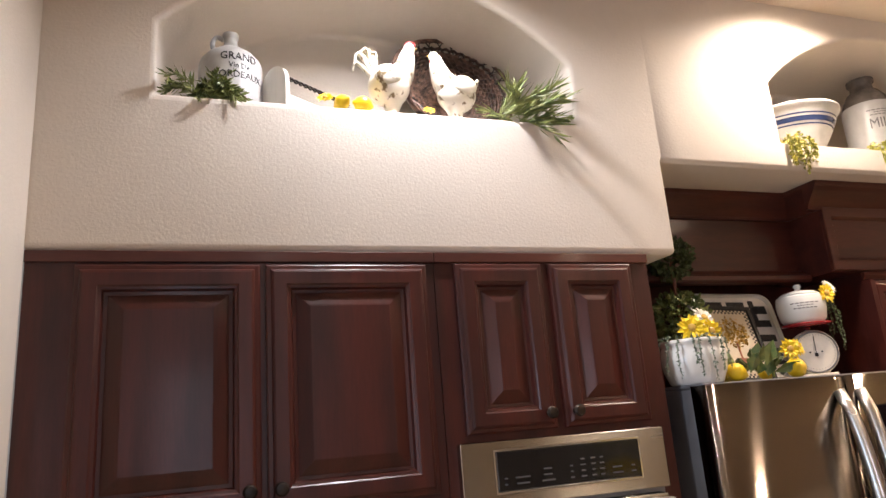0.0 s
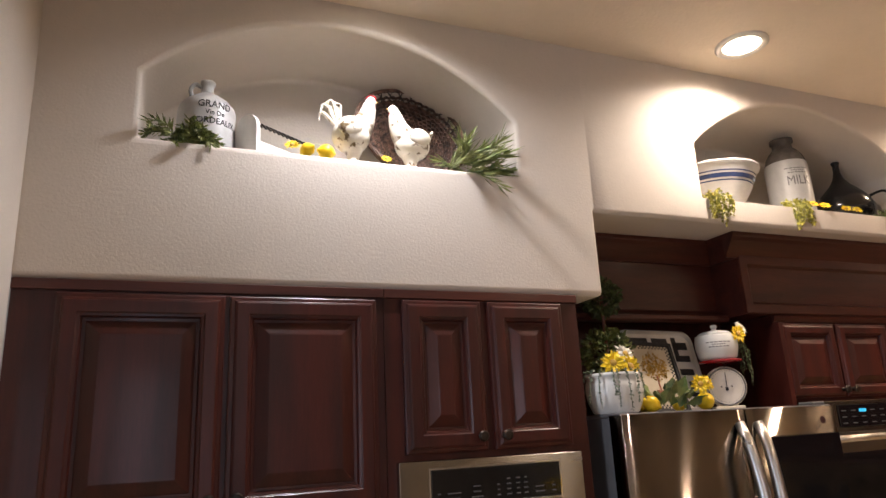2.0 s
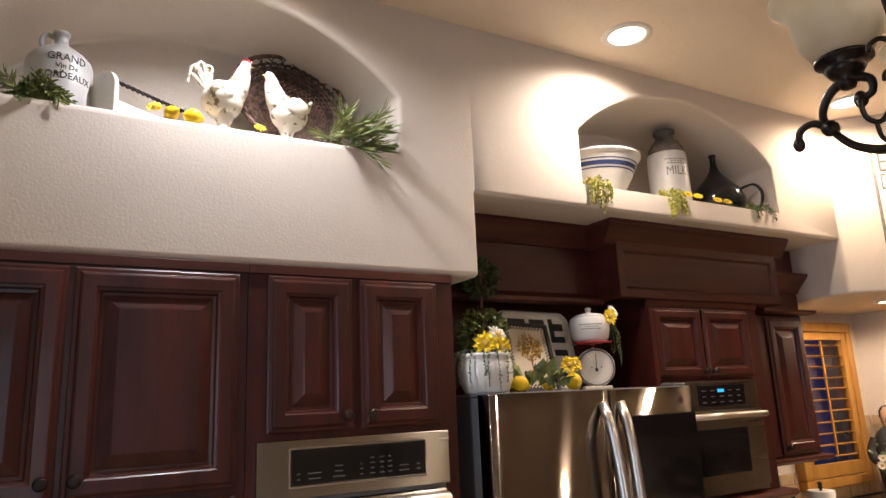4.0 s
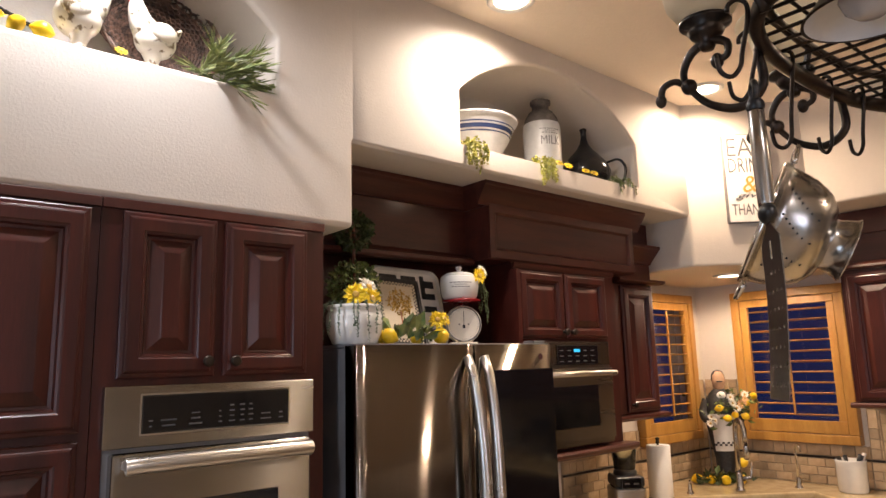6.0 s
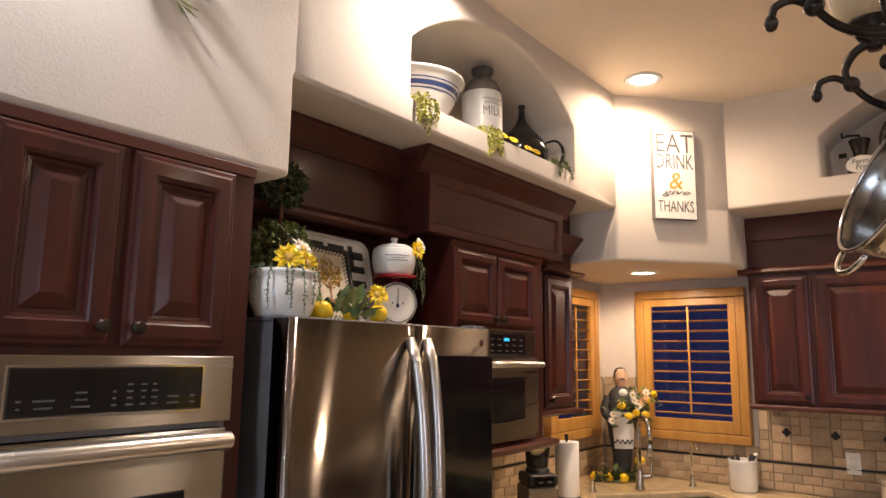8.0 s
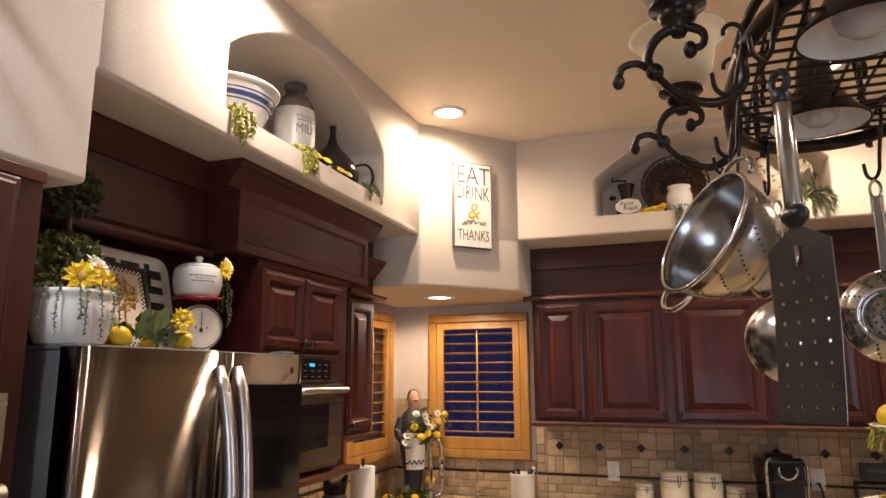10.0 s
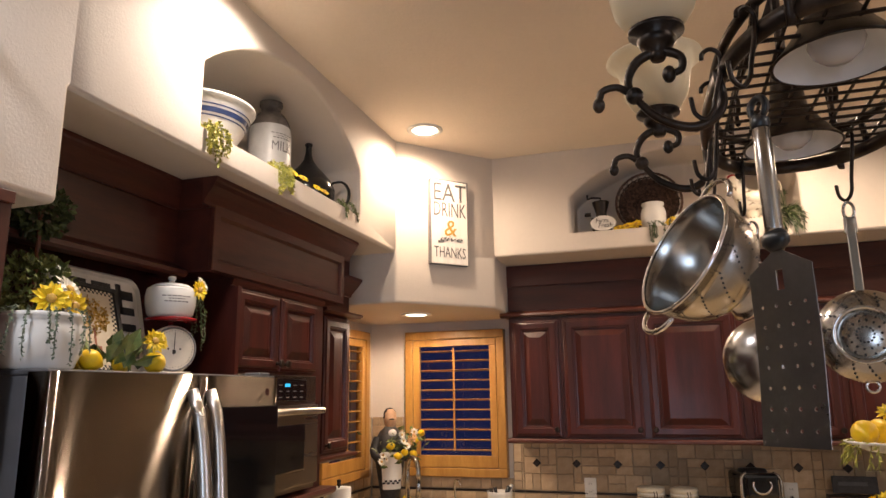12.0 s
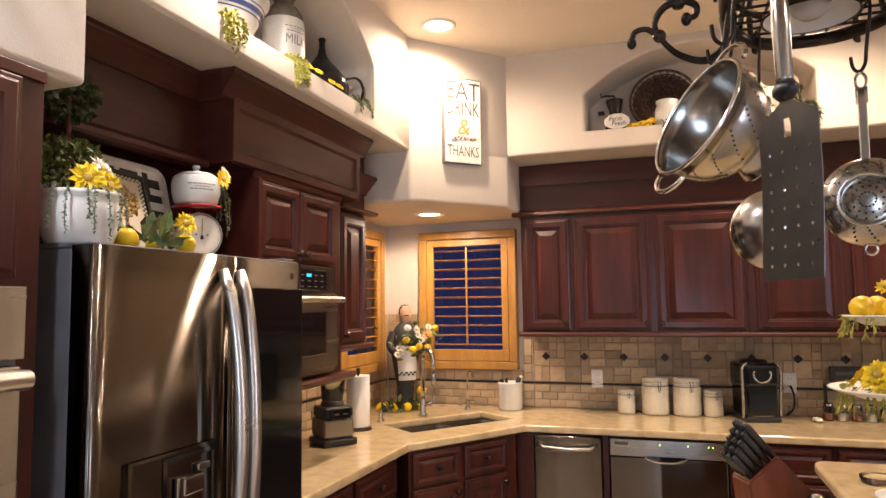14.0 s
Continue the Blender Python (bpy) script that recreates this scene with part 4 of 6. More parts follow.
def print_bars(parent, r, z, m=None, w=1.0):
    """Unreadable print on a round white pot, as thin bars."""
    bm = bmesh.new()
    for half, h, dz in LABEL_BAR:
        k = 6
        for i in range(k):
            a0, a1 = [w * half / r * (2 * (i + f) / k - 1) for f in (0, .8)]
            vs = [bm.verts.new(((r + .0012) * math.sin(a), -(r + .0012) * math.cos(a), z + dz + s * h / 2)) for a, s in ((a0, -1), (a1, -1), (a1, 1), (a0, 1))]
            bm.faces.new(vs)
    return part("print", bm, GREYINK, parent, "faint grey lettering bars")


def pot_on_fridge():
    rng = random.Random(11)
    t = thing("ceramic_planter", "white glazed ceramic planter with yellow and white daisies on the refrigerator", "planter")
    part("pot", lathe(bmesh.new(), [(0, .0), (.076, 0), (.084, .006), (.100, .045), (.1065, .08), (.104, .108), (.097, .126), (.104, .133), (.104, .144), (.096, .146), (.092, .12), (0, .115)], 36), CERAMIC, t, "", True)
    print_bars(t, .1035, .088).matrix_basis = pose(0, 0, 0, 0, 0, 50)
    flowers(t, [YELLOW, WHITEPETAL, GOLDINK], (((-.030, -.055, .180), (-.5, -.9, .25), .052, 0), ((.030, -.070, .166), (.1, -.9, .1), .050, 0), ((.036, -.040, .212), (.2, -.8, .5), .050, 1)), rng)
    bm = bmesh.new()
    for a in (-75, -60, -35, -25, -10, 5, 20, -90, -110):
        d = Vector((math.sin(radians(a)), -math.cos(radians(a)), .15))
        sprig(bm, d * .095 + Vector((0, 0, .142)), d, rng.uniform(.10, .17), rng, 3.2, .010, .0055, 22, 1.3)
    part("trailing_greenery", bm, LEAFGREY, t)
    return place(t, pose(.028, .040, FT) @ Matrix.Scale(.89, 4))


def topiary():
    rng = random.Random(5)
    t = thing("topiary", "double ball green topiary in a small pot on the refrigerator", "plant")
    part("pot", lathe(bmesh.new(), [(0, 0), (.045, 0), (.06, .09), (.062, .1), (.05, .1), (0, .09)], 20), GREYCER, t, "", True)
    part("trunk", tube(bmesh.new(), [(0, 0, .08), (.004, 0, .25), (0, 0, .46)], .006, 8), BLOCKWOOD, t)
    for z, r, n in ((.215, .085, 800), (.415, .066, 620)):
        bm = bmesh.new()
        for _ in range(n):
            q = Vector((rng.gauss(0, 1), rng.gauss(0, 1), rng.gauss(0, 1))).normalized()
            leaf_blade(bm, Vector((0, 0, z)) + q * r * rng.uniform(.62, 1.06), q + Vector((rng.gauss(0, .7), rng.gauss(0, .7), rng.gauss(0, .7))), .020, .012, rng)
        part("leaf_ball", bm, LEAF if z < .3 else LEAFDARK, t)
    return place(t, pose(.118, .185, FT))


def framed_print():
    rng = random.Random(9)
    t = thing("framed_print", "leaning framed print of a topiary tree with black checkered mat", "picture frame")
    w, h = .205, .285
    part("frame", nested(bmesh.new(), -w / 2, w / 2, 0, h, .014, [(0, -.014), (0, .012), (.002, .014), (.014, .014), (.016, .009)]), INK, t, "thin black frame")
    part("paper", boxes((-w / 2 + .03, w / 2 - .03, .0012, .002, .03, h - .03)), PRINTPAPER, t)
    bm, n = bmesh.new(), 0
    s = .0070
    for i in range(int((w - .03) / s)):
        for j in range(int((h - .03) / s)):
            x, z = -w / 2 + .015 + i * s, .015 + j * s
            edge = min(i, j, int((w - .03) / s) - 1 - i, int((h - .03) / s) - 1 - j)
            if edge < 2:
                mi = (i + j) % 2
                vs = [bm.verts.new(p) for p in ((x, .0008, z), (x + s, .0008, z), (x + s, .0008, z + s), (x, .0008, z + s))]
                bm.faces.new(vs).material_index = mi
    tagged(part("checkered_border", bm, [INK, PRINTPAPER], t), kind="stuff")
    bm = bmesh.new()
    for _ in range(260):
        a, r = rng.uniform(0, 6.28), .052 * math.sqrt(rng.random())
        leaf_blade(bm, Vector((r * math.cos(a), .0, .18 + 1.1 * r * math.sin(a))), Vector((rng.uniform(-1, 1), 0, rng.uniform(-1, 1))), .012, .007, rng, fold=0)
    part("painted_tree", bm, GOLDINK, t)
    part("painted_pot", boxes((-.018, .018, -.0005, .0005, .05, .085), (-.003, .003, -.0005, .0005, .086, .14)), TERRACOTTA, t)
    return place(t, pose(.315, .135, FT, -22, 4, -6))


def letter_tray():
    t = thing("decorative_tray", "white tray with black lettering bars leaning behind the print", "tray")
    w, h, r = .34, .33, .045
    out = []
    for cx, cz, a0 in ((w / 2 - r, r, -90), (w / 2 - r, h - r, 0), (-w / 2 + r, h - r, 90), (-w / 2 + r, r, 180)):
        out += [(cx + r * math.cos(radians(a0 + i * 15)), cz + r * math.sin(radians(a0 + i * 15))) for i in range(7)]
    bm = bmesh.new()
    f = [bm.verts.new((x, 0, z)) for x, z in out]
    b = [bm.verts.new((x, .012, z)) for x, z in out]
    g = [bm.verts.new((x * .93, -.012, (z - h / 2) * .93 + h / 2)) for x, z in out]
    g2 = [bm.verts.new((x * .89, .0, (z - h / 2) * .89 + h / 2)) for x, z in out]
    k = len(out)
    for i in range(k):
        j = (i + 1) % k
        bm.faces.new((b[i], b[j], f[j], f[i]))
        bm.faces.new((f[i], f[j], g[j], g[i]))
        bm.faces.new((g[i], g[j], g2[j], g2[i]))
    bm.faces.new(g2)
    bm.faces.new(b[::-1])
    bmesh.ops.recalc_face_normals(bm, faces=bm.faces)
    part("tray_body", bm, WHITEWOOD, t)
    bars = [(.075, .135, .25, .28), (.075, .135, .20, .225), (.075, .135, .145, .17), (.07, .09, .20, .30), (-.02, .05, .275, .295), (-.12, -.04, .275, .295), (.085, .135, .06, .075), (.10, .135, .09, .12)]
    for x0, x1, z0, z1 in bars:
        part("lettering_bar", boxes((x0, x1, -.0025, -.0004, z0, z1)), INK, t, "black lettering bar")
    return place(t, pose(.415, .215, FT, -16, 2, -4))


def kitchen_scale():
    t = thing("kitchen_scale", "ivory vintage kitchen scale with a round dial and red plate", "scale")
    part("base", boxes((-.06, .06, -.04, .05, 0, .014), (-.04, .04, -.015, .04, .015, .04), bev=.004), IVORY, t)
    bm = lathe(bmesh.new(), [(0, 0), (.076, 0), (.082, .004), (.085, .012), (.085, .038), (.078, .05), (0, .052)], 40)
    bmesh.ops.transform(bm, matrix=pose(0, .03, .095, 90, 0, 0), verts=bm.verts)
    dial = part("dial_case", bm, IVORY, t, "", True)
    bm = lathe(bmesh.new(), [(.073, .0), (.075, .002), (.079, .002), (.080, 0)], 40)
    bmesh.ops.transform(bm, matrix=pose(0, -.0225, .095, 90, 0, 0), verts=bm.verts)
    part("dial_ring", bm, GREYINK, dial, "", True)
    part("pointer", boxes((-.0012, .0012, -.0255, -.0242, .075, .155), (-.006, .006, -.0255, -.0242, .078, .092), (-.024, -.018, -.0255, -.0242, .092, .098), (.018, .024, -.0255, -.0242, .092, .098)), INK, dial, "black pointer")
    bm = bmesh.new()
    for i in range(40):
        a = 2 * math.pi * i / 40
        box(bm, .066 * math.sin(a) - .0006, .066 * math.sin(a) + .0006, -.0234, -.0226, .095 + .066 * math.cos(a) - .0022, .095 + .066 * math.cos(a) + .0022)
    part("dial_marks", bm, GREYINK, dial)
    part("neck", tube(bmesh.new(), [(0, .03, .165), (0, .03, .196)], .010, 10), CHROME, t, "", True)
    part("weighing_plate", lathe(bmesh.new(), [(0, .195), (.06, .195), (.088, .200), (.092, .205), (.088, .209), (0, .207)], 36, 0, .03), RED, t, "red enamel plate", True)
    return place(t, pose(.60, .14, FT, 0, 0, -32) @ Matrix.Scale(.87, 4))


def sugar_jar():
    rng = random.Random(21)
    t = thing("ceramic_jar", "white ceramic lidded jar with daisies standing on the scale", "jar")
    part("jar_body", lathe(bmesh.new(), [(0, 0), (.072, 0), (.084, .012), (.092, .045), (.093, .07), (.089, .092), (.087, .097), (0, .097)], 36), CERAMIC, t, "", True)
    lid = part("lid", lathe(bmesh.new(), [(0, .098), (.075, .098), (.077, .103), (.06, .112), (.025, .118), (.012, .121), (.010, .126), (.016, .132), (.014, .140), (0, .143)], 30), CERAMIC, t, "", True)
    print_bars(t, .093, .066).matrix_basis = pose(0, 0, 0, 0, 0, -8)
    flowers(t, [YELLOW, WHITEPETAL, GOLDINK], (((.085, -.055, .095), (.3, -.9, .2), .042, 0), ((.108, -.03, .118), (.5, -.6, .5), .036, 1)), rng)
    bm = bmesh.new()
    for i in range(5):
        sprig(bm, (.09, -.01 + .01 * i, .085), (1, -.3 + .2 * i, .0), rng.uniform(.12, .2), rng, 3.5, .012, .006, 22, 1.1)
    part("trailing_greenery", bm, LEAFDARK, t)
    return place(t, pose(.606, .162, FT + .2095 * .87, 0, 0, -28) @ Matrix.Diagonal((.84, .84, .96, 1)))


def fridge_fruit():
    rng = random.Random(31)
    for x, y, r in ((.135, -.005, .027), (.155, .055, .025), (.375, .01, .030), (.30, .055, .024)):
        t = thing("lemon", "bright yellow artificial lemon on the refrigerator", "lemon", "lemons on the refrigerator")
        part("fruit", lemon(bmesh.new(), (0, 0, r), r, rng), LEMON, t)
        place(t, pose(x, y, FT))
    t = thing("leaf_spray", "green leaf spray with yellow daisies lying on the refrigerator", "artificial flowers")
    bm = bmesh.new()
    for i in range(26):
        p = Vector((rng.uniform(.17, .42), rng.uniform(-.02, .09), FT + rng.uniform(.002, .05)))
        leaf_blade(bm, p, Vector((rng.gauss(0, .6), rng.gauss(-.2, .4), rng.uniform(.1, .8))), rng.uniform(.05, .085), rng.uniform(.025, .042), rng)
    part("foliage", bm, LEAF, t)
    flowers(t, [YELLOW, GOLDINK], (((.335, -.02, FT + .085), (-.3, -.9, .2), .038, 0), ((.385, .0, FT + .09), (.2, -.9, .3), .032, 0)), rng)
    settle(t, .3, .03, FT)


pot_on_fridge()
topiary()
framed_print()
letter_tray()
kitchen_scale()
sugar_jar()
fridge_fruit()


# ---- niche over the pantry ----
S1 = 2.5405


def jug(name, label, mat_, prof, handle, n=36):
    t = thing(name, label, "jug")
    part("jug_body", lathe(bmesh.new(), prof, n), mat_, t, "", True)
    if handle:
        part("jug_handle", tube(bmesh.new(), spline(handle, 5), .007, 10), mat_, t, "", True)
    return t


j = jug("stoneware_jug", "grey white stoneware wine jug with black French lettering", GREYCER,
        [(0, 0), (.076, 0), (.082, .006), (.084, .03), (.084, .145), (.080, .160), (.064, .180), (.040, .198), (.022, .210), (.018, .222), (.018, .238), (.022, .242), (.022, .252), (.016, .255), (0, .254)],
        [(-.018, .004, .238), (-.036, .006, .244), (-.048, .006, .225), (-.044, .004, .200)])
for txt, sz, z in (("GRAND", .030, .142), ("Vin De", .021, .116), ("BORDEAUX", .027, .090)):
    lettering(txt, sz, Matrix.Translation((0, 0, z)) @ Matrix.Rotation(radians(14), 4, "Z"), INK, "lettering", j, .0006, .0845, squeeze=.95)
place(j, pose(-1.268, .125, S1) @ Matrix.Scale(1.0, 4))


def trug():
    t = thing("wooden_trug", "whitewashed wooden trug with arched ends and a braided handle", "basket")
    for x in (-.15, .15):
        bm = bmesh.new()
        out = [(-.055, 0), (.055, 0), (.055, .088)] + [(.055 * math.cos(radians(a)), .088 + .055 * math.sin(radians(a))) for a in range(15, 180, 15)] + [(-.055, .088)]
        fr = [bm.verts.new((x - .007, y, z)) for y, z in out]
        bk = [bm.verts.new((x + .007, y, z)) for y, z in out]
        bm.faces.new(fr)
        bm.faces.new(bk[::-1])
        for i in range(len(out)):
            k = (i + 1) % len(out)
            bm.faces.new((fr[k], fr[i], bk[i], bk[k]))
        bmesh.ops.recalc_face_normals(bm, faces=bm.faces)
        part("end_board", bm, WHITEWOOD, t)
    part("side_board", boxes((-.142, .142, -.055, -.045, 0, .045), bev=.002), WHITEWOOD, t)
    part("side_board", boxes((-.142, .142, .045, .055, 0, .045), bev=.002), WHITEWOOD, t)
    part("bottom_board", boxes((-.142, .142, -.044, .044, 0, .008)), WHITEWOOD, t)
    bm = bmesh.new()
    for ph in (0, math.pi):
        tube(bm, [(-.142 + .284 * i / 60, .004 * math.cos(i * .8 + ph), .128 + .004 * math.sin(i * .8 + ph)) for i in range(61)], .0035, 6)
    part("braided_handle", bm, WIRE, t, "dark braided handle", True)
    return place(t, pose(-1.035, .155, S1, 0, 0, 34) @ Matrix.Diagonal((.95, .88, .95, 1)))


trug()


def round_basket(r, label, m):
    rng = random.Random(4)
    t = thing("wicker_basket", label, "basket")
    bm = bmesh.new()
    n = 84
    for k in range(20):
        u = k / 19
        rr = .01 + (r - .03) * u
        y = .075 * (1 - u ** 2.5)
        pts = [((rr + .003 * math.sin(i * math.pi + k * math.pi)) * math.cos(2 * math.pi * i / n), y + .0035 * math.cos(i * math.pi + k * math.pi), rr * math.sin(2 * math.pi * i / n)) for i in range(n)]
        tube(bm, pts, .0052, 5, True)
    tagged(part("woven_body", bm, WICKER, t), kind="stuff")
    bk = lathe(bmesh.new(), [(0, -.079), (r * .45, -.076), (r * .72, -.055), (r - .028, -.002)], 40)
    bmesh.ops.transform(bk, matrix=pose(0, .006, 0, 90, 0, 0), verts=bk.verts)
    part("inner_bottom", bk, WICKER, t, "", True)
    bm = bmesh.new()
    for k in range(28):
        a = 2 * math.pi * k / 28
        d = Vector((math.cos(a), 0, math.sin(a)))
        e = Vector((math.cos(a + .11), 0, math.sin(a + .11)))
        tube(bm, [d * (r - .035), e * r + Vector((0, -.015, 0))], .0022, 4)
        tube(bm, [e * (r - .035), d * r + Vector((0, -.015, 0))], .0022, 4)
    part("wire_rim_lattice", bm, WIRE, t)
    bm = bmesh.new()
    for ph in (0, 2.1, 4.2):
        tube(bm, [((r + .004 * math.cos(i * .6 + ph)) * math.cos(2 * math.pi * i / 160), -.015 + .004 * math.sin(i * .6 + ph), (r + .004 * math.cos(i * .6 + ph)) * math.sin(2 * math.pi * i / 160)) for i in range(160)], .0042, 5, True)
    part("braided_rim", bm, WICKER, t)
    return place(t, m)


round_basket(.202, "round brown wicker basket with wire lattice rim in niche", pose(-.585, .205, S1 + .203, -21, 0, 4))


def bird(name, label, k, cock, m, mats):
    """A glazed poultry figurine in one mesh; x is the way that it faces."""
    bm = bmesh.new()
    ball(bm, (-.012, 0, .098), .062, 20, 14, 1.22, .98, .95)
    neck = spline([(.004, 0, .108), (.036, 0, .136), (.054, 0, .172), (.063, 0, .203), (.068, 0, .222)], 5)
    tube(bm, neck, [.056 - .038 * (q / (len(neck) - 1)) ** .8 for q in range(len(neck))], 16)
    ball(bm, (.070, 0, .219), .0195, 14, 10, 1.1, .9, 1.0)
    lathe(bm, [(0, 0), (.030, 0), (.032, .006), (.024, .012), (.022, .022), (.034, .045), (.045, .065)], 16, -.004, 0)
    for i in range(5 if cock else 3):
        ball(bm, (.058 + .008 * i, 0, .234 - .0015 * (i - 2) ** 2 + (.006 if cock else -.002)), .0062 if cock else .005, 8, 6, .7, .35, 1.4, 1)
    ball(bm, (.086, 0, .203), .0065, 8, 6, .5, .5, 1.4, 1)
    ball(bm, (.092, 0, .221), .005, 8, 6, 1.5, .5, .5, 2)
    if cock:
        for i in range(9):
            th = radians(84 + 7 * i)
            ln = .072 + .014 * math.sin(math.pi * i / 8)
            u = Vector((math.cos(th), .10 * ((i * 5) % 3 - 1), math.sin(th)))
            p0 = Vector((-.060, 0, .125))
            p1, p2 = p0 + u * ln * .55, p0 + u * ln
            p3 = p2 + Vector((-.018, 0, .004)) - u * .004
            p4 = p2 + Vector((-.030, 0, -.016)) - u * .012
            tube(bm, spline([p0, p1, p2, p3, p4], 5), [.0100 - .00028 * q for q in range(21)], 6, mi=3 if i % 2 else 0)
    else:
        for i in range(5):
            tube(bm, spline([(-.055, .005 * (i - 2), .112), (-.085, .006 * (i - 2), .124 + .004 * i), (-.104, .006 * (i - 2), .134 + .006 * i)], 4), [.013 - .0009 * q for q in range(9)], 6)
    for s in (-1, 1):
        ball(bm, (-.020, s * .053, .112), .040, 12, 8, 1.25, .38, .8)
    bmesh.ops.recalc_face_normals(bm, faces=bm.faces)
    ob = part(name, bm, mats, None, "", True, 60)
    tagged(ob, label, "figurine")
    ob.matrix_basis = m @ Matrix.Scale(k, 4)
    return ob


bird("rooster_figurine", "white speckled ceramic rooster figurine with a curled tail and red comb", 1.0, True, pose(-.832, .055, S1, 0, 0, -8) @ Matrix.Diagonal((.80, .9, 1, 1)), [SPECKLE, RED, GOLDINK, CREAMCER])
bird("hen_figurine", "white speckled ceramic hen figurine with a red comb", .92, False, pose(-.648, .055, S1, 0, 0, 188) @ Matrix.Diagonal((.86, .9, 1, 1)), [SPECKLE, RED, GOLDINK, CREAMCER])


def greenery(name, label, x0, x1, y, z, n, way, leng, mat_, seed, leaf=.05, width=.0045, droop=.9, count=20, spread=.35, m=None):
    rng = random.Random(seed)
    t = thing(name, label, "artificial greenery")
    bm = bmesh.new()
    for i in range(n):
        p = Vector((rng.uniform(x0, x1), y + rng.uniform(-.02, .04), z + rng.uniform(0, .03)))
        w = Vector(way) + Vector((rng.gauss(0, .5), rng.gauss(0, .35), rng.gauss(0, .3)))
        sprig(bm, p, w, leng * rng.uniform(.6, 1.15), rng, droop, leaf, width, count, spread)
    tagged(part("foliage", bm, mat_, t), kind="stuff")
    if m is None:
        settle(t, (x0 + x1) / 2, y, z)
    else:
        place(t, m)
    return t


greenery("rosemary_garland", "dark green rosemary-like garland spilling over the niche ledge", -1.365, -1.29, .05, S1 + .012, 50, (.62, -.30, .42), .085, LEAFSAGE, 1, .030, .006, .75, 18, .8)
greenery("grass_spray", "green grass-like spray spilling over the niche ledge", -.53, -.40, .03, S1 + .008, 26, (.40, -.42, .40), .115, LEAFSAGE, 2, .070, .005, .12, 11, .36)
for x, y, r in ((-.985, .02, .021), (-.925, .03, .024)):
    t = thing("lemon", "yellow artificial lemon on the niche ledge", "lemon", "lemons in the pantry niche")
    part("fruit", lemon(bmesh.new(), (0, 0, r), r, random.Random(int(x * -100))), LEMON, t)
    place(t, pose(x, y, S1))
t = thing("yellow_daisies", "yellow daisies lying on the niche ledge", "artificial flowers")
flowers(t, [YELLOW, GOLDINK], (((-1.03, .02, S1 + .03), (-.2, -.8, .6), .027, 0), ((-.735, .03, S1 + .022), (0, -.8, .6), .022, 0)), random.Random(8))
settle(t, -.98, .02, S1)

# ---- niche over the refrigerator ----
S2 = 2.5305
t = thing("mixing_bowl", "large white stoneware mixing bowl with blue bands", "bowl")
bprof = [(0, .0), (.075, 0), (.082, .008), (.105, .05), (.140, .115), (.165, .172), (.176, .205), (.186, .212), (.186, .222), (.178, .224), (.160, .18), (.09, .04), (0, .02)]
part("bowl_body", lathe(bmesh.new(), bprof, 48), GREYCER, t, "", True)
for za, zb in ((.135, .140), (.148, .166), (.174, .179)):
    ra, rb = [.140 + (z - .115) / (.172 - .115) * .025 if z < .172 else .165 + (z - .172) / .033 * .011 for z in (za, zb)]
    part("blue_band", lathe(bmesh.new(), [(ra + .0012, za), (rb + .0012, zb)], 48), BLUEBAND, t, "blue glaze band", True)
place(t, pose(.785, .235, S2) @ Matrix.Diagonal((1.06, 1.06, .93, 1)))
j = jug("milk_jar", "tall white stoneware milk jar with a dark neck", GREYCER, [(0, 0), (.088, 0), (.092, .006), (.095, .03), (.095, .235), (.091, .26), (.0905, .262)], None)
part("dark_neck", lathe(bmesh.new(), [(.0905, .262), (.082, .290), (.062, .318), (.045, .33), (.042, .352), (.052, .358), (.052, .372), (.03, .376), (0, .376)], 36), UMBERCER, j, "dark glazed shoulder and neck", True)
lettering("MILK", .055, Matrix.Translation((0, 0, .170)) @ Matrix.Rotation(radians(-22), 4, "Z"), GREYINK, "lettering", j, .0006, .0955, squeeze=.9)
print_bars(j, .0955, .222, w=1.0).matrix_basis = pose(0, 0, 0, 0, 0, -22)
place(j, pose(1.222, .215, S2) @ Matrix.Diagonal((.96, .96, 1.10, 1)))
j = jug("gourd_jug", "black glazed gourd-shaped jug with a thin neck and loop handle", DARKCER,
        [(0, 0), (.07, 0), (.095, .02), (.118, .07), (.120, .115), (.104, .165), (.072, .215), (.042, .255), (.022, .295), (.014, .335), (.013, .375), (.018, .388), (.015, .396), (0, .396)],
        [(.10, .0, .17), (.155, 0, .185), (.185, 0, .14), (.180, 0, .07), (.150, 0, .02)])
place(j, pose(1.515, .19, S2, 0, 0, -50) @ Matrix.Diagonal((1.06, 1.06, .82, 1)))
greenery("trailing_succulent", "yellow green trailing succulent hanging over the niche ledge", .53, .64, .015, S2 + .01, 30, (0, -.9, .25), .105, LEAFLIME, 3, .016, .006, 4.2, 22, 1.0)
greenery("trailing_succulent", "yellow green trailing succulent hanging over the niche ledge", .93, 1.05, .015, S2 + .01, 26, (.25, -.9, .2), .10, LEAFLIME, 4, .016, .006, 4.0, 22, 1.0)
greenery("trailing_succulent", "green succulent strip lying on the niche ledge", 1.46, 1.64, .02, S2 + .008, 18, (.8, -.4, .1), .07, LEAF, 6, .014, .006, 1.5, 14, 1.0)
t = thing("yellow_daisies", "yellow flowers lying on the niche ledge beside the jars", "artificial flowers")
flowers(t, [YELLOW, GOLDINK], [(p, (-.3, -.7, .7), .025, 0) for p in ((1.10, .02, S2 + .03), (1.14, .0, S2 + .02), (1.29, .02, S2 + .025), (1.34, .01, S2 + .02))], random.Random(18))
settle(t, 1.2, .02, S2)

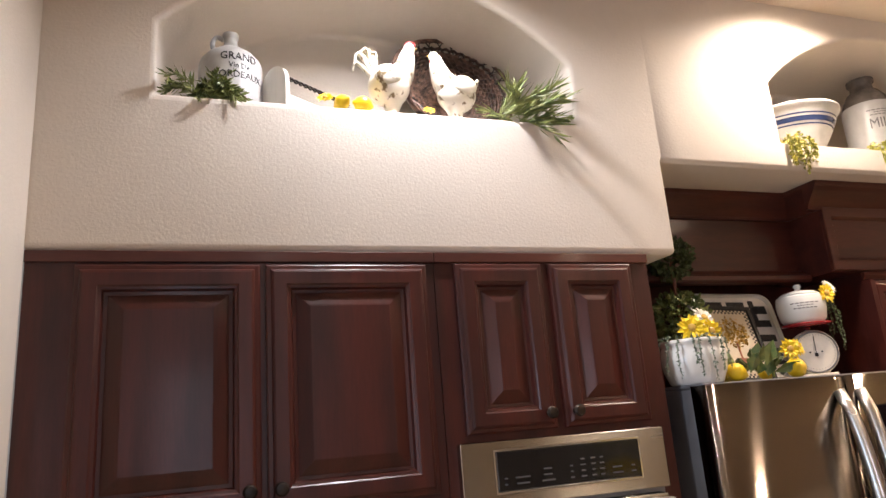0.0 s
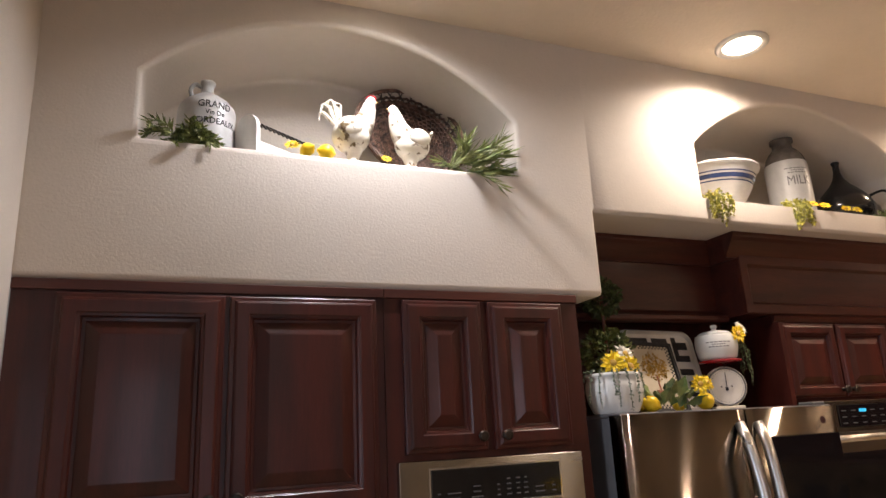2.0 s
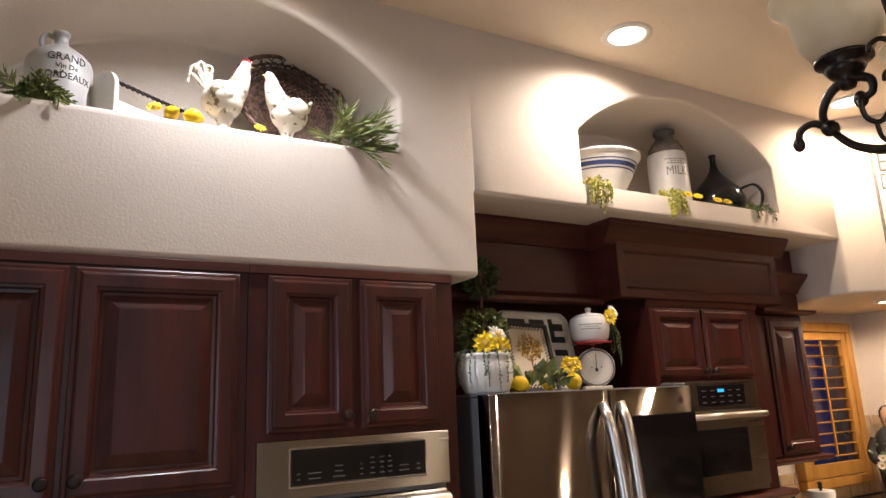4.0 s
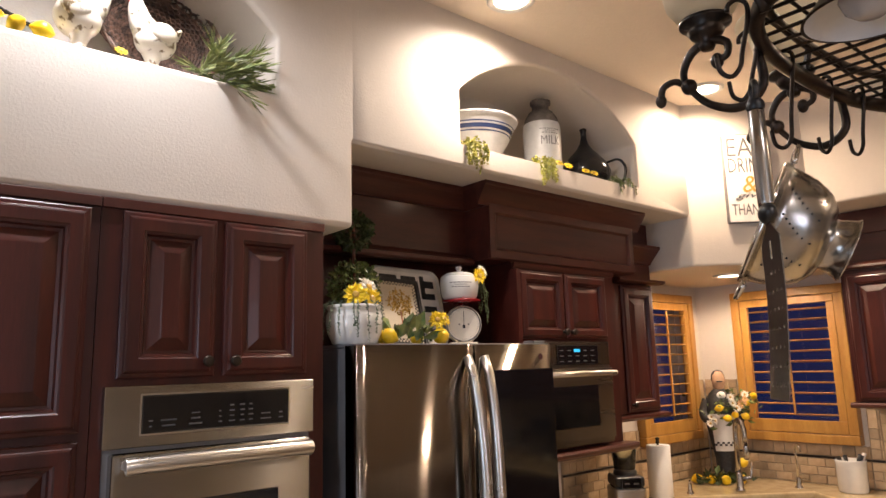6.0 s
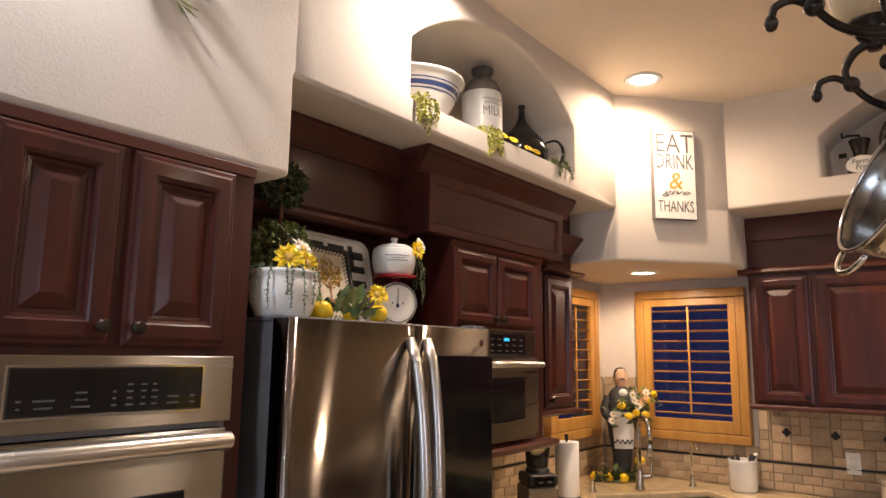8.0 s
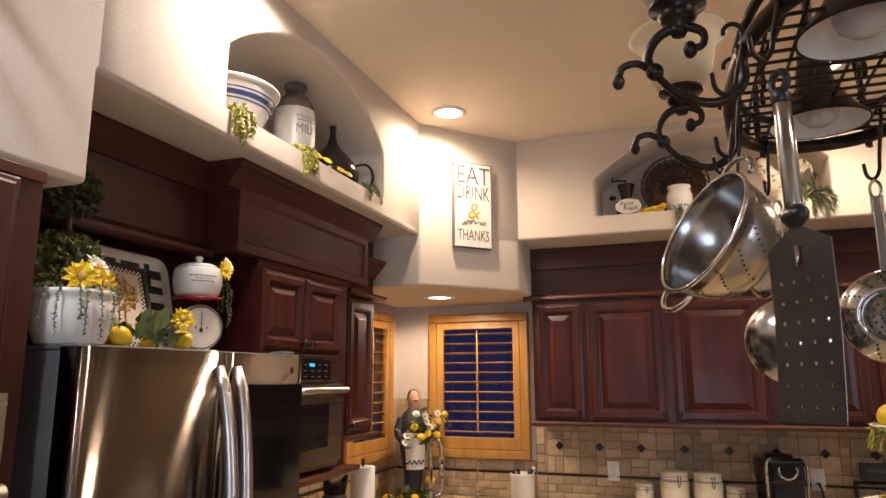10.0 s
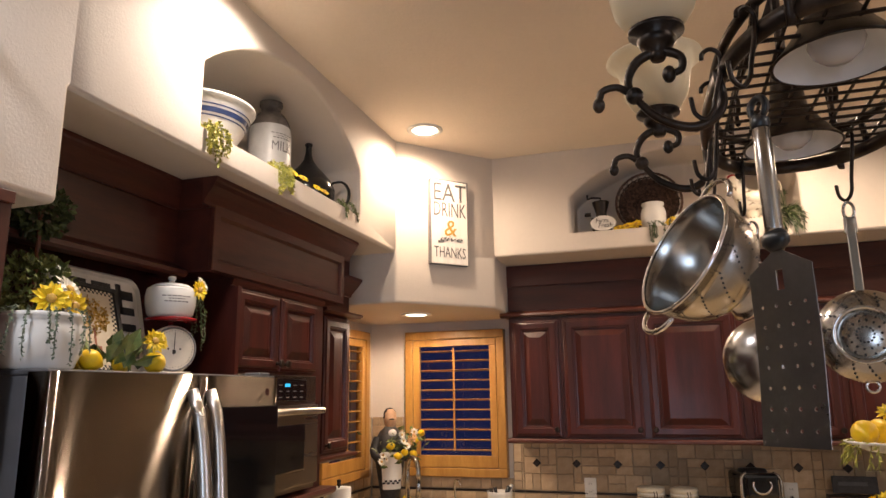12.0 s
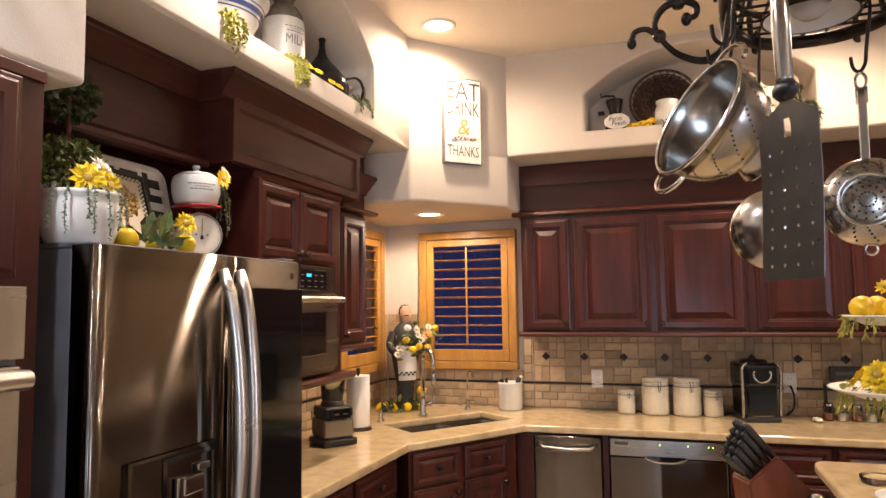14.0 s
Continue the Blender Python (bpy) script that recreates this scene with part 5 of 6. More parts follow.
# ---- niche over the long counter; local frame of that wall ----
M3 = pose(2.62, -.435, 2.5755, 0, 0, -90)


def in3(x, y, z=0.0, rz=0.0):
    return M3 @ pose(x, y, z, 0, 0, rz)


t = thing("coffee_grinder", "dark antique hand coffee grinder in the counter niche", "grinder")
part("grinder_body", boxes((-.055, .055, -.04, .05, 0, .10), bev=.004), BRONZE, t)
part("hopper", lathe(bmesh.new(), [(.035, .10), (.03, .13), (.048, .19), (.05, .20), (.03, .205), (0, .205)], 20), BRONZE, t, "", True)
part("crank", tube(bmesh.new(), [(0, 0, .205), (0, 0, .225), (-.05, 0, .232), (-.075, 0, .225), (-.075, 0, .25)], .006, 8), BRONZE, t, "", True)
part("side_wheel", tube(bmesh.new(), [(-.06, 0, .13), (-.095, 0, .13)], .012, 10), BRONZE, t, "", True)
place(t, in3(.615, .14))
t = thing("oval_sign", "small oval white sign with black handwritten lettering", "sign")
bm = lathe(bmesh.new(), [(0, 0), (.07, 0), (.072, .004), (.07, .008), (0, .008)], 36, sx=1.0, sy=.62)
bmesh.ops.transform(bm, matrix=pose(0, 0, .05, 90, 0, 0), verts=bm.verts)
part("plaque", bm, WHITEWOOD, t, "", True)
lettering("Farm", .036, Matrix.Translation((-.008, -.009, .064)), INK, "lettering", t, .0006, shear=.2)
lettering("Fresh", .036, Matrix.Translation((.010, -.009, .036)), INK, "lettering", t, .0006, shear=.2)
place(t, in3(.630, .045))
round_basket(.185, "round dark wicker tray with a woven rim leaning in the niche", in3(.885, .22, .190) @ pose(0, 0, 0, -8, 0, 0))
t = thing("milk_jar", "small white ceramic jar with a wide lip", "jar")
part("jar_body", lathe(bmesh.new(), [(0, 0), (.062, 0), (.068, .01), (.070, .09), (.064, .115), (.056, .125), (.064, .142), (.062, .150), (.05, .148), (.046, .12), (0, .11)], 30), CERAMIC, t, "", True)
place(t, in3(.905, .09))
t = thing("yellow_daisies", "yellow and white flowers lying in the counter niche", "artificial flowers")
flowers(t, [YELLOW, WHITEPETAL, GOLDINK], [((x, y, z), (-.3, -.7, .7), r, mi) for x, y, z, r, mi in ((.76, .05, .02, .045, 0), (.81, .04, .025, .045, 0), (.71, .05, .015, .035, 0), (1.00, .05, .03, .045, 0), (1.04, .06, .05, .04, 1), (1.08, .04, .02, .04, 0))], random.Random(28))
place(t, M3)
g = greenery("trailing_succulent", "green trailing sprigs hanging over the niche ledge", .85, 1.02, .01, .01, 12, (0, -.9, .1), .11, LEAFDARK, 7, .014, .006, 4.0, 16, .9, M3)
bird("rooster_figurine", "brown and cream rooster figurine in the counter niche", 1.15, True, in3(1.42, .12, 0, 180), [SPECKLE, RED, GOLDINK, CREAMCER])
greenery("grass_spray", "green and brown grass spray beside the rooster", 1.50, 1.60, .03, .01, 16, (.35, -.5, .45), .13, LEAFDARK, 12, .06, .005, 1.2, 12, .3, M3)

# ---- words on the diagonal wall ----
t = thing("wall_sign", "white wooden word sign with grey and gold lettering", "sign")
part("board", boxes((-.118, .118, 0, .032, -.242, .242), bev=.003), WHITEWOOD, t)
part("edge_band", boxes((-.121, -.1185, -.001, .033, -.244, .244), (.1185, .121, -.001, .033, -.244, .244), (-.1185, .1185, -.001, .033, .2425, .2445), (-.1185, .1185, -.001, .033, -.2445, -.2425)), GREYINK, t, "thin grey edge")
for txt, sz, z, q, sh, mt in (("EAT", .150, .166, .84, 0, SIGNINK), ("DRINK", .118, .066, .60, 0, SIGNINK), ("&", .135, -.040, 1.0, .15, GOLDINK), ("give", .044, -.098, 2.2, .4, SIGNINK), ("THANKS", .088, -.178, .60, 0, SIGNINK)):
    lettering(txt, sz, Matrix.Translation((0, -.001 if txt != "give" else -.0022, z)), mt, "lettering", t, .0006, shear=sh, squeeze=q)
place(t, pose(2.382 - .0235, -.2175 - .0257, 2.634, 0, 0, math.degrees(math.atan2(-.435, .475))))

# ---- hanging pot rack over the island ----
RZ, RX, RY, RA, RB = 2.155, -.005, -1.612, .350, .175


def oval(a, b, n=72, p=2.6):
    out = []
    for i in range(n):
        t = 2 * math.pi * i / n
        c, s = math.cos(t), math.sin(t)
        out.append((a * math.copysign(abs(c) ** (2 / p), c), b * math.copysign(abs(s) ** (2 / p), s)))
    return out


def half_width(x, a, b, p=2.6):
    u = min(1, abs(x) / a)
    return b * (1 - u ** p) ** (1 / p)


def pot_rack():
    t = thing("pot_rack", "black wrought iron oval pot rack with scroll lamp arms", "pot rack")
    ring = part("oval_rail", tube(bmesh.new(), [(x, y, 0) for x, y in oval(RA, RB)], .011, 8, True, flat=1.3), BRONZE, t, "", True)
    part("upper_rail", tube(bmesh.new(), [(x, y, .055) for x, y in oval(RA - .012, RB - .012)], .008, 8, True), BRONZE, t, "", True)
    for i in range(0, 72, 9):
        (x0, y0), (x1, y1) = oval(RA, RB)[i], oval(RA - .012, RB - .012)[i]
        part("rail_post", tube(bmesh.new(), [(x0, y0, 0), (x1, y1, .055)], .006, 6), BRONZE, t)
    bells, gap = (-.185, .180), .068

    def bar(lo, hi, cuts, along):
        """A grid bar from lo to hi that is cut where a lamp bell comes through."""
        at = lo
        for a, b in sorted(cuts) + [(hi, hi)]:
            if a - at > .012:
                part("grid_bar", tube(bmesh.new(), [along(at), along(a)], .0030, 6), BRONZE, ring)
            at = b

    for i in range(-8, 9):
        x = i * .038
        h = half_width(x, RA, RB)
        bar(-h, h, [(.015 - q, .015 + q) for q in [math.sqrt(max(0, gap ** 2 - (x - dx) ** 2)) for dx in bells] if q], lambda v: (x, v, .012))
    for i in range(-3, 4):
        y = i * .045
        h = RA * (1 - min(1, abs(y) / RB) ** 2.6) ** (1 / 2.6)
        q = math.sqrt(max(0, gap ** 2 - (y - .015) ** 2))
        bar(-h, h, [(dx - q, dx + q) for dx in bells] if q else [], lambda v: (v, y, .017))
    # straps that rise to the ceiling chains
    for sx in (-1, 1):
        for sy in (-1, 1):
            pts = spline([(sx * RA * .93, sy * RB * .55, -.02), (sx * RA * 1.0, sy * RB * .58, .06), (sx * RA * .93, sy * RB * .5, .17), (sx * RA * .66, sy * .03, .28), (sx * RA * .55, 0, .36)], 6)
            part("strap", tube(bmesh.new(), pts, .009, 8, flat=.6), BRONZE, t, "", True)
            c = Vector((sx * RA * .90, sy * RB * .52, .12))
            pts = [c + (.045 - .0016 * i) * Vector((sx * math.cos(radians(-70 + 17 * i)), 0, math.sin(radians(-70 + 17 * i)))) * .75 + Vector((-sx * .03, 0, 0)) for i in range(20)]
            part("scroll", tube(bmesh.new(), pts, .0055, 8), BRONZE, t, "", True)
        part("chain", tube(bmesh.new(), [(sx * RA * .55, 0, .36), (sx * RA * .55, 0, CEIL - RZ)], .006, 8), BRONZE, t)
        part("canopy", lathe(bmesh.new(), [(.05, CEIL - RZ - .001), (.045, CEIL - RZ - .02), (.01, CEIL - RZ - .04)], 20, sx * RA * .55, 0), BRONZE, t, "", True)

    def arm(x, s):
        """A scroll arm at x on the side s, in the plane x = const."""
        P = lambda y, z: (x, s * y, 0 if not z else z - .028 if z < .006 else .006 + (z - .006) * .72 - .028)
        o = RB - .002
        pts = spline([P(o, .0), P(o - .002, -.03), P(o + .035, -.055), P(o + .085, -.035), P(o + .118, .005), P(o + .126, .045), P(o + .108, .085), P(o + .075, .098), P(o + .048, .080), P(o + .048, .052), P(o + .064, .044)], 6)
        a = part("scroll_arm", tube(bmesh.new(), pts, [.0068 + .001 * math.sin(i * .2) for i in range(len(pts))], 9), BRONZE, t, "", True)
        part("scroll_end", ball(bmesh.new(), P(o + .066, .044), .0105, 10, 8, 1, 1, 1.3), BRONZE, a, "", True)
        tail = spline([P(o + .118, .005), P(o + .142, .030), P(o + .165, .026), P(o + .172, .004)], 6)
        part("tail", tube(bmesh.new(), tail, .006, 8), BRONZE, a, "", True)
        part("tail_end", ball(bmesh.new(), P(o + .172, -.002), .0095, 10, 8, 1, 1, 1.3), BRONZE, a, "", True)
        part("knot", ball(bmesh.new(), P(o + .118, .0059), .0135, 10, 8), BRONZE, a, "", True)
        cy, cz = s * (o + .080), .030
        cup = lathe(bmesh.new(), [(0, cz), (.010, cz), (.014, cz + .008), (.011, cz + .013), (.024, cz + .022), (.030, cz + .032), (.026, cz + .038), (.042, cz + .044), (.042, cz + .050), (.02, cz + .052)], 20, x, cy)
        part("cup", cup, BRONZE, a, "", True)
        sh = cz - .023
        g = lathe(bmesh.new(), [(.024, sh + .074), (.044, sh + .080), (.060, sh + .105), (.066, sh + .135), (.071, sh + .160), (.085, sh + .178), (.094, sh + .184), (.092, sh + .189), (.070, sh + .166), (.062, sh + .135), (.050, sh + .095), (.022, sh + .080)], 32, x, cy)
        part("glass_shade", g, SHADEGLASS, a, "cream alabaster glass shade", True)

    for ax in (-.18, .150):
        arm(ax, 1)
        arm(ax, -1)
    for dx in bells:
        Z = -.012
        q = lambda rows: [(r, z + Z) for r, z in rows]
        d = part("down_light", lathe(bmesh.new(), q([(.012, .20), (.022, .17), (.028, .12), (.034, .075), (.052, .045), (.072, .018), (.085, .004), (.087, .0), (.083, .0)]), 36, dx, .015), BRONZE, t, "black bell-shaped down light", True)
        part("shade_lining", lathe(bmesh.new(), q([(.0825, .0005), (.080, .006), (.062, .028), (.044, .05), (0, .06)]), 36, dx, .015), SHADEWHITE, d, "white shade lining", True)
        part("bulb", lathe(bmesh.new(), q([(0, -.004), (.018, -.002), (.032, .010), (.038, .026), (.032, .044), (.018, .055)]), 24, dx, .015), BULB, d, "frosted bulb", True)
        part("lamp_stem", tube(bmesh.new(), [(dx, .015, .16), (dx, .015, .30), (dx * .9, 0, .33)], .009, 8), BRONZE, d)
    return place(t, pose(RX, RY, RZ))


pot_rack()


def hook(x, y, z, rz=0.0, drop=.09):
    t = thing("pot_hook", "black iron S hook on the pot rack", "hook", "hooks on the pot rack")
    pts = spline([(.014, 0, .012), (.012, 0, .022), (0, 0, .028), (-.012, 0, .018), (-.010, 0, -.01), (0, 0, -drop * .6), (.004, 0, -drop + .014), (.016, 0, -drop), (.030, 0, -drop + .010), (.034, 0, -drop + .034)], 4)
    part("bent_rod", tube(bmesh.new(), pts, .0035, 7), BRONZE, t, "", True)
    return place(t, pose(x, y, z, 0, 0, rz))


for x, y, rz, d in ((-.305, -1.468, 120, .085), (-.082, -1.437, 90, .135), (.09, -1.436, 60, .11), (.225, -1.70, 40, .11), (.19, -1.455, 60, .10), (.315, -1.52, 10, .10), (-.20, -1.432, 100, .08)):
    hook(x, y, RZ, rz, d)


def axis_pose(c, axis, roll=0):
    return Matrix.Translation(c) @ Vector(axis).to_track_quat("Z", "Y").to_matrix().to_4x4() @ Matrix.Rotation(radians(roll), 4, "Z")


def dots(prof_r, prof_z, rows, per, r, tilt, swirl=.12, a0=0, a1=360):
    """Dark drilled holes on a turned body, as small sunken discs."""
    bm = bmesh.new()
    for k, (rr, z) in enumerate(zip(prof_r, prof_z)):
        for i in range(per):
            a = radians(a0 + (a1 - a0) * (i + swirl * k) / per)
            n = Vector((math.cos(a) * math.cos(tilt), math.sin(a) * math.cos(tilt), -math.sin(tilt)))
            c = Vector((rr * math.cos(a), rr * math.sin(a), z))
            u = n.orthogonal().normalized()
            v = n.cross(u)
            bm.faces.new([bm.verts.new(c + n * .0009 + r * (math.cos(q * math.pi / 4) * u + math.sin(q * math.pi / 4) * v)) for q in range(8)])
            bm.faces.new([bm.verts.new(c - n * .0024 + r * (math.cos(q * math.pi / 4) * u - math.sin(q * math.pi / 4) * v)) for q in range(8)])
    return bm


def colander():
    t = thing("colander", "polished stainless steel colander with two loop handles hanging on its side", "colander")
    R = .122
    prof = [(R + .003, -.001), (R + .005, .002), (R + .003, .005), (R, .004), (R - .004, .03), (R - .012, .065), (R - .030, .098), (R - .052, .116), (0.045, .124), (0, .124)]
    inner = [(0, .1225), (.045, .1225), (R - .0535, .1145), (R - .0315, .0965), (R - .0135, .064), (R - .0055, .03), (R - .0015, .003), (R + .003, -.001)]
    part("bowl", lathe(bmesh.new(), prof + inner, 56), POLISHED, t, "", True, 60)
    part("rim", tube(bmesh.new(), [((R + .001) * math.cos(2 * math.pi * i / 64), (R + .001) * math.sin(2 * math.pi * i / 64), .001) for i in range(64)], .0040, 8, True), CHROME, t, "rolled rim", True)
    part("foot", lathe(bmesh.new(), [(.052, .121), (.050, .128), (.060, .158), (.063, .160), (.061, .162), (.056, .158), (.047, .128)], 40), POLISHED, t, "flared foot", True)
    for s in (1, -1):
        pts = [(s * (R + .002 + .036 * math.sin(math.pi * i / 16)), .052 * math.cos(math.pi * i / 16), .012 - .004 * math.sin(math.pi * i / 16)) for i in range(17)]
        part("loop_handle", tube(bmesh.new(), pts, .0050, 9), CHROME, t, "", True)
    bm = dots([R - .0032, R - .0045, R - .0065, R - .0085, R - .0110, R - .0150, R - .0215], [.026, .034, .042, .050, .060, .070, .086], 7, 14, .0022, .2)
    tagged(part("drain_holes", bm, INK, t), kind="stuff")
    b = Vector((.45, -.78, -.43)).normalized()
    up = Vector((.01, -.115, .21))
    x = (up - b * up.dot(b)).normalized()
    y = b.cross(x)
    m = Matrix((x, y, b)).transposed().to_4x4()
    m.translation = (-.085, -1.372, 1.903)
    return place(t, m @ Matrix.Scale(.83, 4))


colander()


def spatula():
    t = thing("spatula", "stainless steel slotted turner with a tubular handle hanging from the rack", "spatula")
    part("handle", lathe(bmesh.new(), [(0, -.155), (.012, -.155), (.0125, -.150), (.0135, -.08), (.0125, -.005), (.010, -.002), (0, -.002)], 20), POLISHED, t, "", True)
    part("end_cap", lathe(bmesh.new(), [(.0125, -.003), (.0145, .002), (.0135, .010), (.009, .016)], 20), BLACKPLASTIC, t, "black end cap", True)
    part("hang_ring", tube(bmesh.new(), [(.015 * math.cos(2 * math.pi * i / 20), 0, .028 + .015 * math.sin(2 * math.pi * i / 20)) for i in range(20)], .0055, 8, True), BLACKPLASTIC, t, "black hanging loop", True)
    part("collar", lathe(bmesh.new(), [(0, -.182), (.010, -.182), (.019, -.172), (.020, -.164), (.014, -.155), (0, -.154)], 18, sx=1.15, sy=.7), BLACKPLASTIC, t, "black collar", True)
    # blade with real holes: a grid of cells, some left open
    bm = bmesh.new()
    w0, z1, z0 = .056, -.208, -.440
    cols, rows = 9, 17
    for i in range(cols):
        for k in range(rows):
            x0, x1 = -w0 + 2 * w0 * i / cols, -w0 + 2 * w0 * (i + 1) / cols
            za, zb = z1 + (z0 - z1) * k / rows, z1 + (z0 - z1) * (k + 1) / rows
            if i == 4 and k < 2:
                continue
            hole = i % 2 == 1 and k % 2 == 1 and k >= 3
            yy = [.012 * max(0, (k + d - 5) / 12) ** 1.5 for d in (0, 1)]
            a, b, c, d = [Vector(p) for p in ((x0, yy[0], za), (x1, yy[0], za), (x1, yy[1], zb), (x0, yy[1], zb))]
            if not hole:
                bm.faces.new([bm.verts.new(p) for p in (a, b, c, d)])
            else:
                m = (a + b + c + d) / 4
                r = .0026
                oc = [m + r * (math.cos(math.pi / 4 + q * math.pi / 4) * Vector((1, 0, 0)) + math.sin(math.pi / 4 + q * math.pi / 4) * Vector((0, 0, 1))) for q in range(8)]
                ring = [b, (a + b) / 2, a, (a + d) / 2, d, (c + d) / 2, c, (b + c) / 2]
                for q in range(8):
                    bm.faces.new([bm.verts.new(p) for p in (ring[q], ring[(q + 1) % 8], oc[(q + 1) % 8], oc[q])])
    nk = [(-.008, -.180), (.008, -.180), (.012, -.184), (.056, -.208), (-.056, -.208), (-.012, -.184)]
    bm.faces.new([bm.verts.new((x, 0, z)) for x, z in nk])
    bmesh.ops.remove_doubles(bm, verts=bm.verts, dist=.0002)
    got = bmesh.ops.extrude_face_region(bm, geom=bm.faces[:], use_keep_orig=True)
    bmesh.ops.translate(bm, vec=(0, .0016, 0), verts=[e for e in got["geom"] if isinstance(e, bmesh.types.BMVert)])
    bmesh.ops.recalc_face_normals(bm, faces=bm.faces)
    part("blade", bm, TURNERSTEEL, t, "perforated steel blade")
    return place(t, pose(-.292, -1.472, 2.022, 0, 1.2, 37) @ Matrix.Diagonal((.86, .87, .895, 1)))


spatula()


def skimmer(name, label, c, r, handle, rz, holes=True):
    t = thing(name, label, "ladle")
    bm = bmesh.new()
    prof = [(r, 0), (r * .95, .012), (r * .75, .028), (r * .4, .040), (0, .044), (0, .0425), (r * .4, .0385), (r * .74, .0265), (r * .93, .011), (r - .001, -.001)]
    lathe(bm, prof, 40)
    bowl = part("bowl", bm, POLISHED, t, "", True, 70)
    bowl.matrix_basis = pose(0, 0, -handle, 90, 0, 0)
    if holes:
        h = dots([r * f for f in (.16, .30, .42, .60, .68, .76, .84, .91)], (.0434, .0417, .0402, .0341, .0314, .0284, .0212, .0156), 8, 14, .0022, -1.1)
        hp = part("drain_holes", h, INK, bowl)
        hp["kind"] = "stuff"
    part("handle", boxes((-.008, .008, -.004, .004, -handle + r - .004, -.03), (-.011, .011, -.0035, .0035, -.06, -.028), bev=.002), CHROME, t)
    part("hang_loop", tube(bmesh.new(), [(.009 * math.cos(2 * math.pi * i / 16), 0, -.016 + .016 * math.sin(2 * math.pi * i / 16)) for i in range(16)], .003, 7, True), CHROME, t, "", True)
    return place(t, pose(*c, 0, 0, rz))


sk = skimmer("skimmer", "round polished steel strainer with rows of drain holes", (.215, -1.684, 2.035), .084, .250, 255)
part("foot_ring", lathe(bmesh.new(), [(.040, .032), (.044, .050), (.050, .054), (.052, .051), (.047, .046), (.044, .030)], 36), CHROME, sk, "raised foot ring", True).matrix_basis = pose(0, 0, -.250, 90, 0, 0)
part("bottom_loop", tube(bmesh.new(), [(.010 * math.cos(2 * math.pi * i / 16), 0, -.340 + .010 * math.sin(2 * math.pi * i / 16)) for i in range(16)], .0028, 7, True), CHROME, sk, "", True)
skimmer("ladle", "deep polished steel ladle hanging behind the turner", (.315, -1.530, 2.035), .085, .285, 255, False)

# ---- on the counter ----
CT = COUNTER + .0005


def canister(k, y, label):
    t = thing("canister", label, "canister", "canisters on the counter")
    part("jar_body", lathe(bmesh.new(), [(0, 0), (.070, 0), (.078, .006), (.080, .02), (.080, .165), (.077, .178), (.074, .182), (0, .182)], 32), CREAMCER, t, "", True)
    part("seal", lathe(bmesh.new(), [(.072, .182), (.077, .184), (.077, .190), (.072, .192)], 32), WHITEPLASTIC, t, "", True)
    part("lid", lathe(bmesh.new(), [(.072, .192), (.078, .195), (.078, .212), (.074, .220), (.06, .224), (0, .226)], 32), CREAMCER, t, "", True)
    part("band", tube(bmesh.new(), [(.0805 * math.cos(2 * math.pi * i / 36), .0805 * math.sin(2 * math.pi * i / 36), .172) for i in range(36)], .002, 6, True), WIRE, t)
    part("clasp", tube(bmesh.new(), [(-.008, -.082, .205), (-.008, -.092, .19), (-.006, -.090, .155), (0, -.087, .14), (.006, -.090, .155), (.008, -.092, .19), (.008, -.082, .205)], .0022, 6), WIRE, t, "dark wire clasp", True)
    return place(t, pose(3.105, y, CT, 0, 0, -72) @ Matrix.Scale(k, 4))


canister(.66, -1.035, "small cream ceramic canister with a wire clasp lid")
canister(1.0, -1.205, "large cream ceramic canister with a wire clasp lid")
canister(1.0, -1.385, "large cream ceramic canister with a wire clasp lid")
canister(.68, -1.530, "small cream ceramic canister with a wire clasp lid")


def coffee_maker():
    t = thing("coffee_maker", "black and silver single-cup coffee maker on the counter", "coffee maker")
    part("base", boxes((-.095, .095, -.14, .10, 0, .03), bev=.008), BLACKPLASTIC, t)
    part("column", boxes((-.084, .084, -.132, .10, .031, .24), bev=.012), BLACKGLASS, t)
    part("brew_head", boxes((-.095, .095, -.135, .10, .19, .325), bev=.022, seg=4), BLACKGLASS, t)
    part("top_cap", lathe(bmesh.new(), [(.075, .325), (.07, .338), (0, .345)], 28, 0, -.02), BLACKPLASTIC, t, "", True)
    for s in (-1, 1):
        bm = tube(bmesh.new(), spline([(s * .100, -.11, .02), (s * .103, -.12, .15), (s * .106, -.125, .26), (s * .098, -.12, .305), (s * .07, -.11, .325)], 6), .009, 10, flat=1.0)
        part("silver_trim", bm, STEEL_H, t, "silver side trim", True)
    pts = [(.048 * math.cos(a), -.137, .262 + .042 * math.sin(a)) for a in [math.radians(d) for d in range(150, 391, 12)]]
    part("handle_arc", tube(bmesh.new(), pts, .007, 8), CHROME, t, "chrome handle arc", True)
    part("spout", lathe(bmesh.new(), [(.02, .19), (.014, .17), (0, .17)], 16, 0, -.08), BLACKPLASTIC, t)
    part("drip_tray", boxes((-.06, .06, -.13, -.04, .0305, .036), bev=.002), CHROME, t)
    return place(t, pose(3.07, -1.745, CT, 0, 0, -74))


coffee_maker()


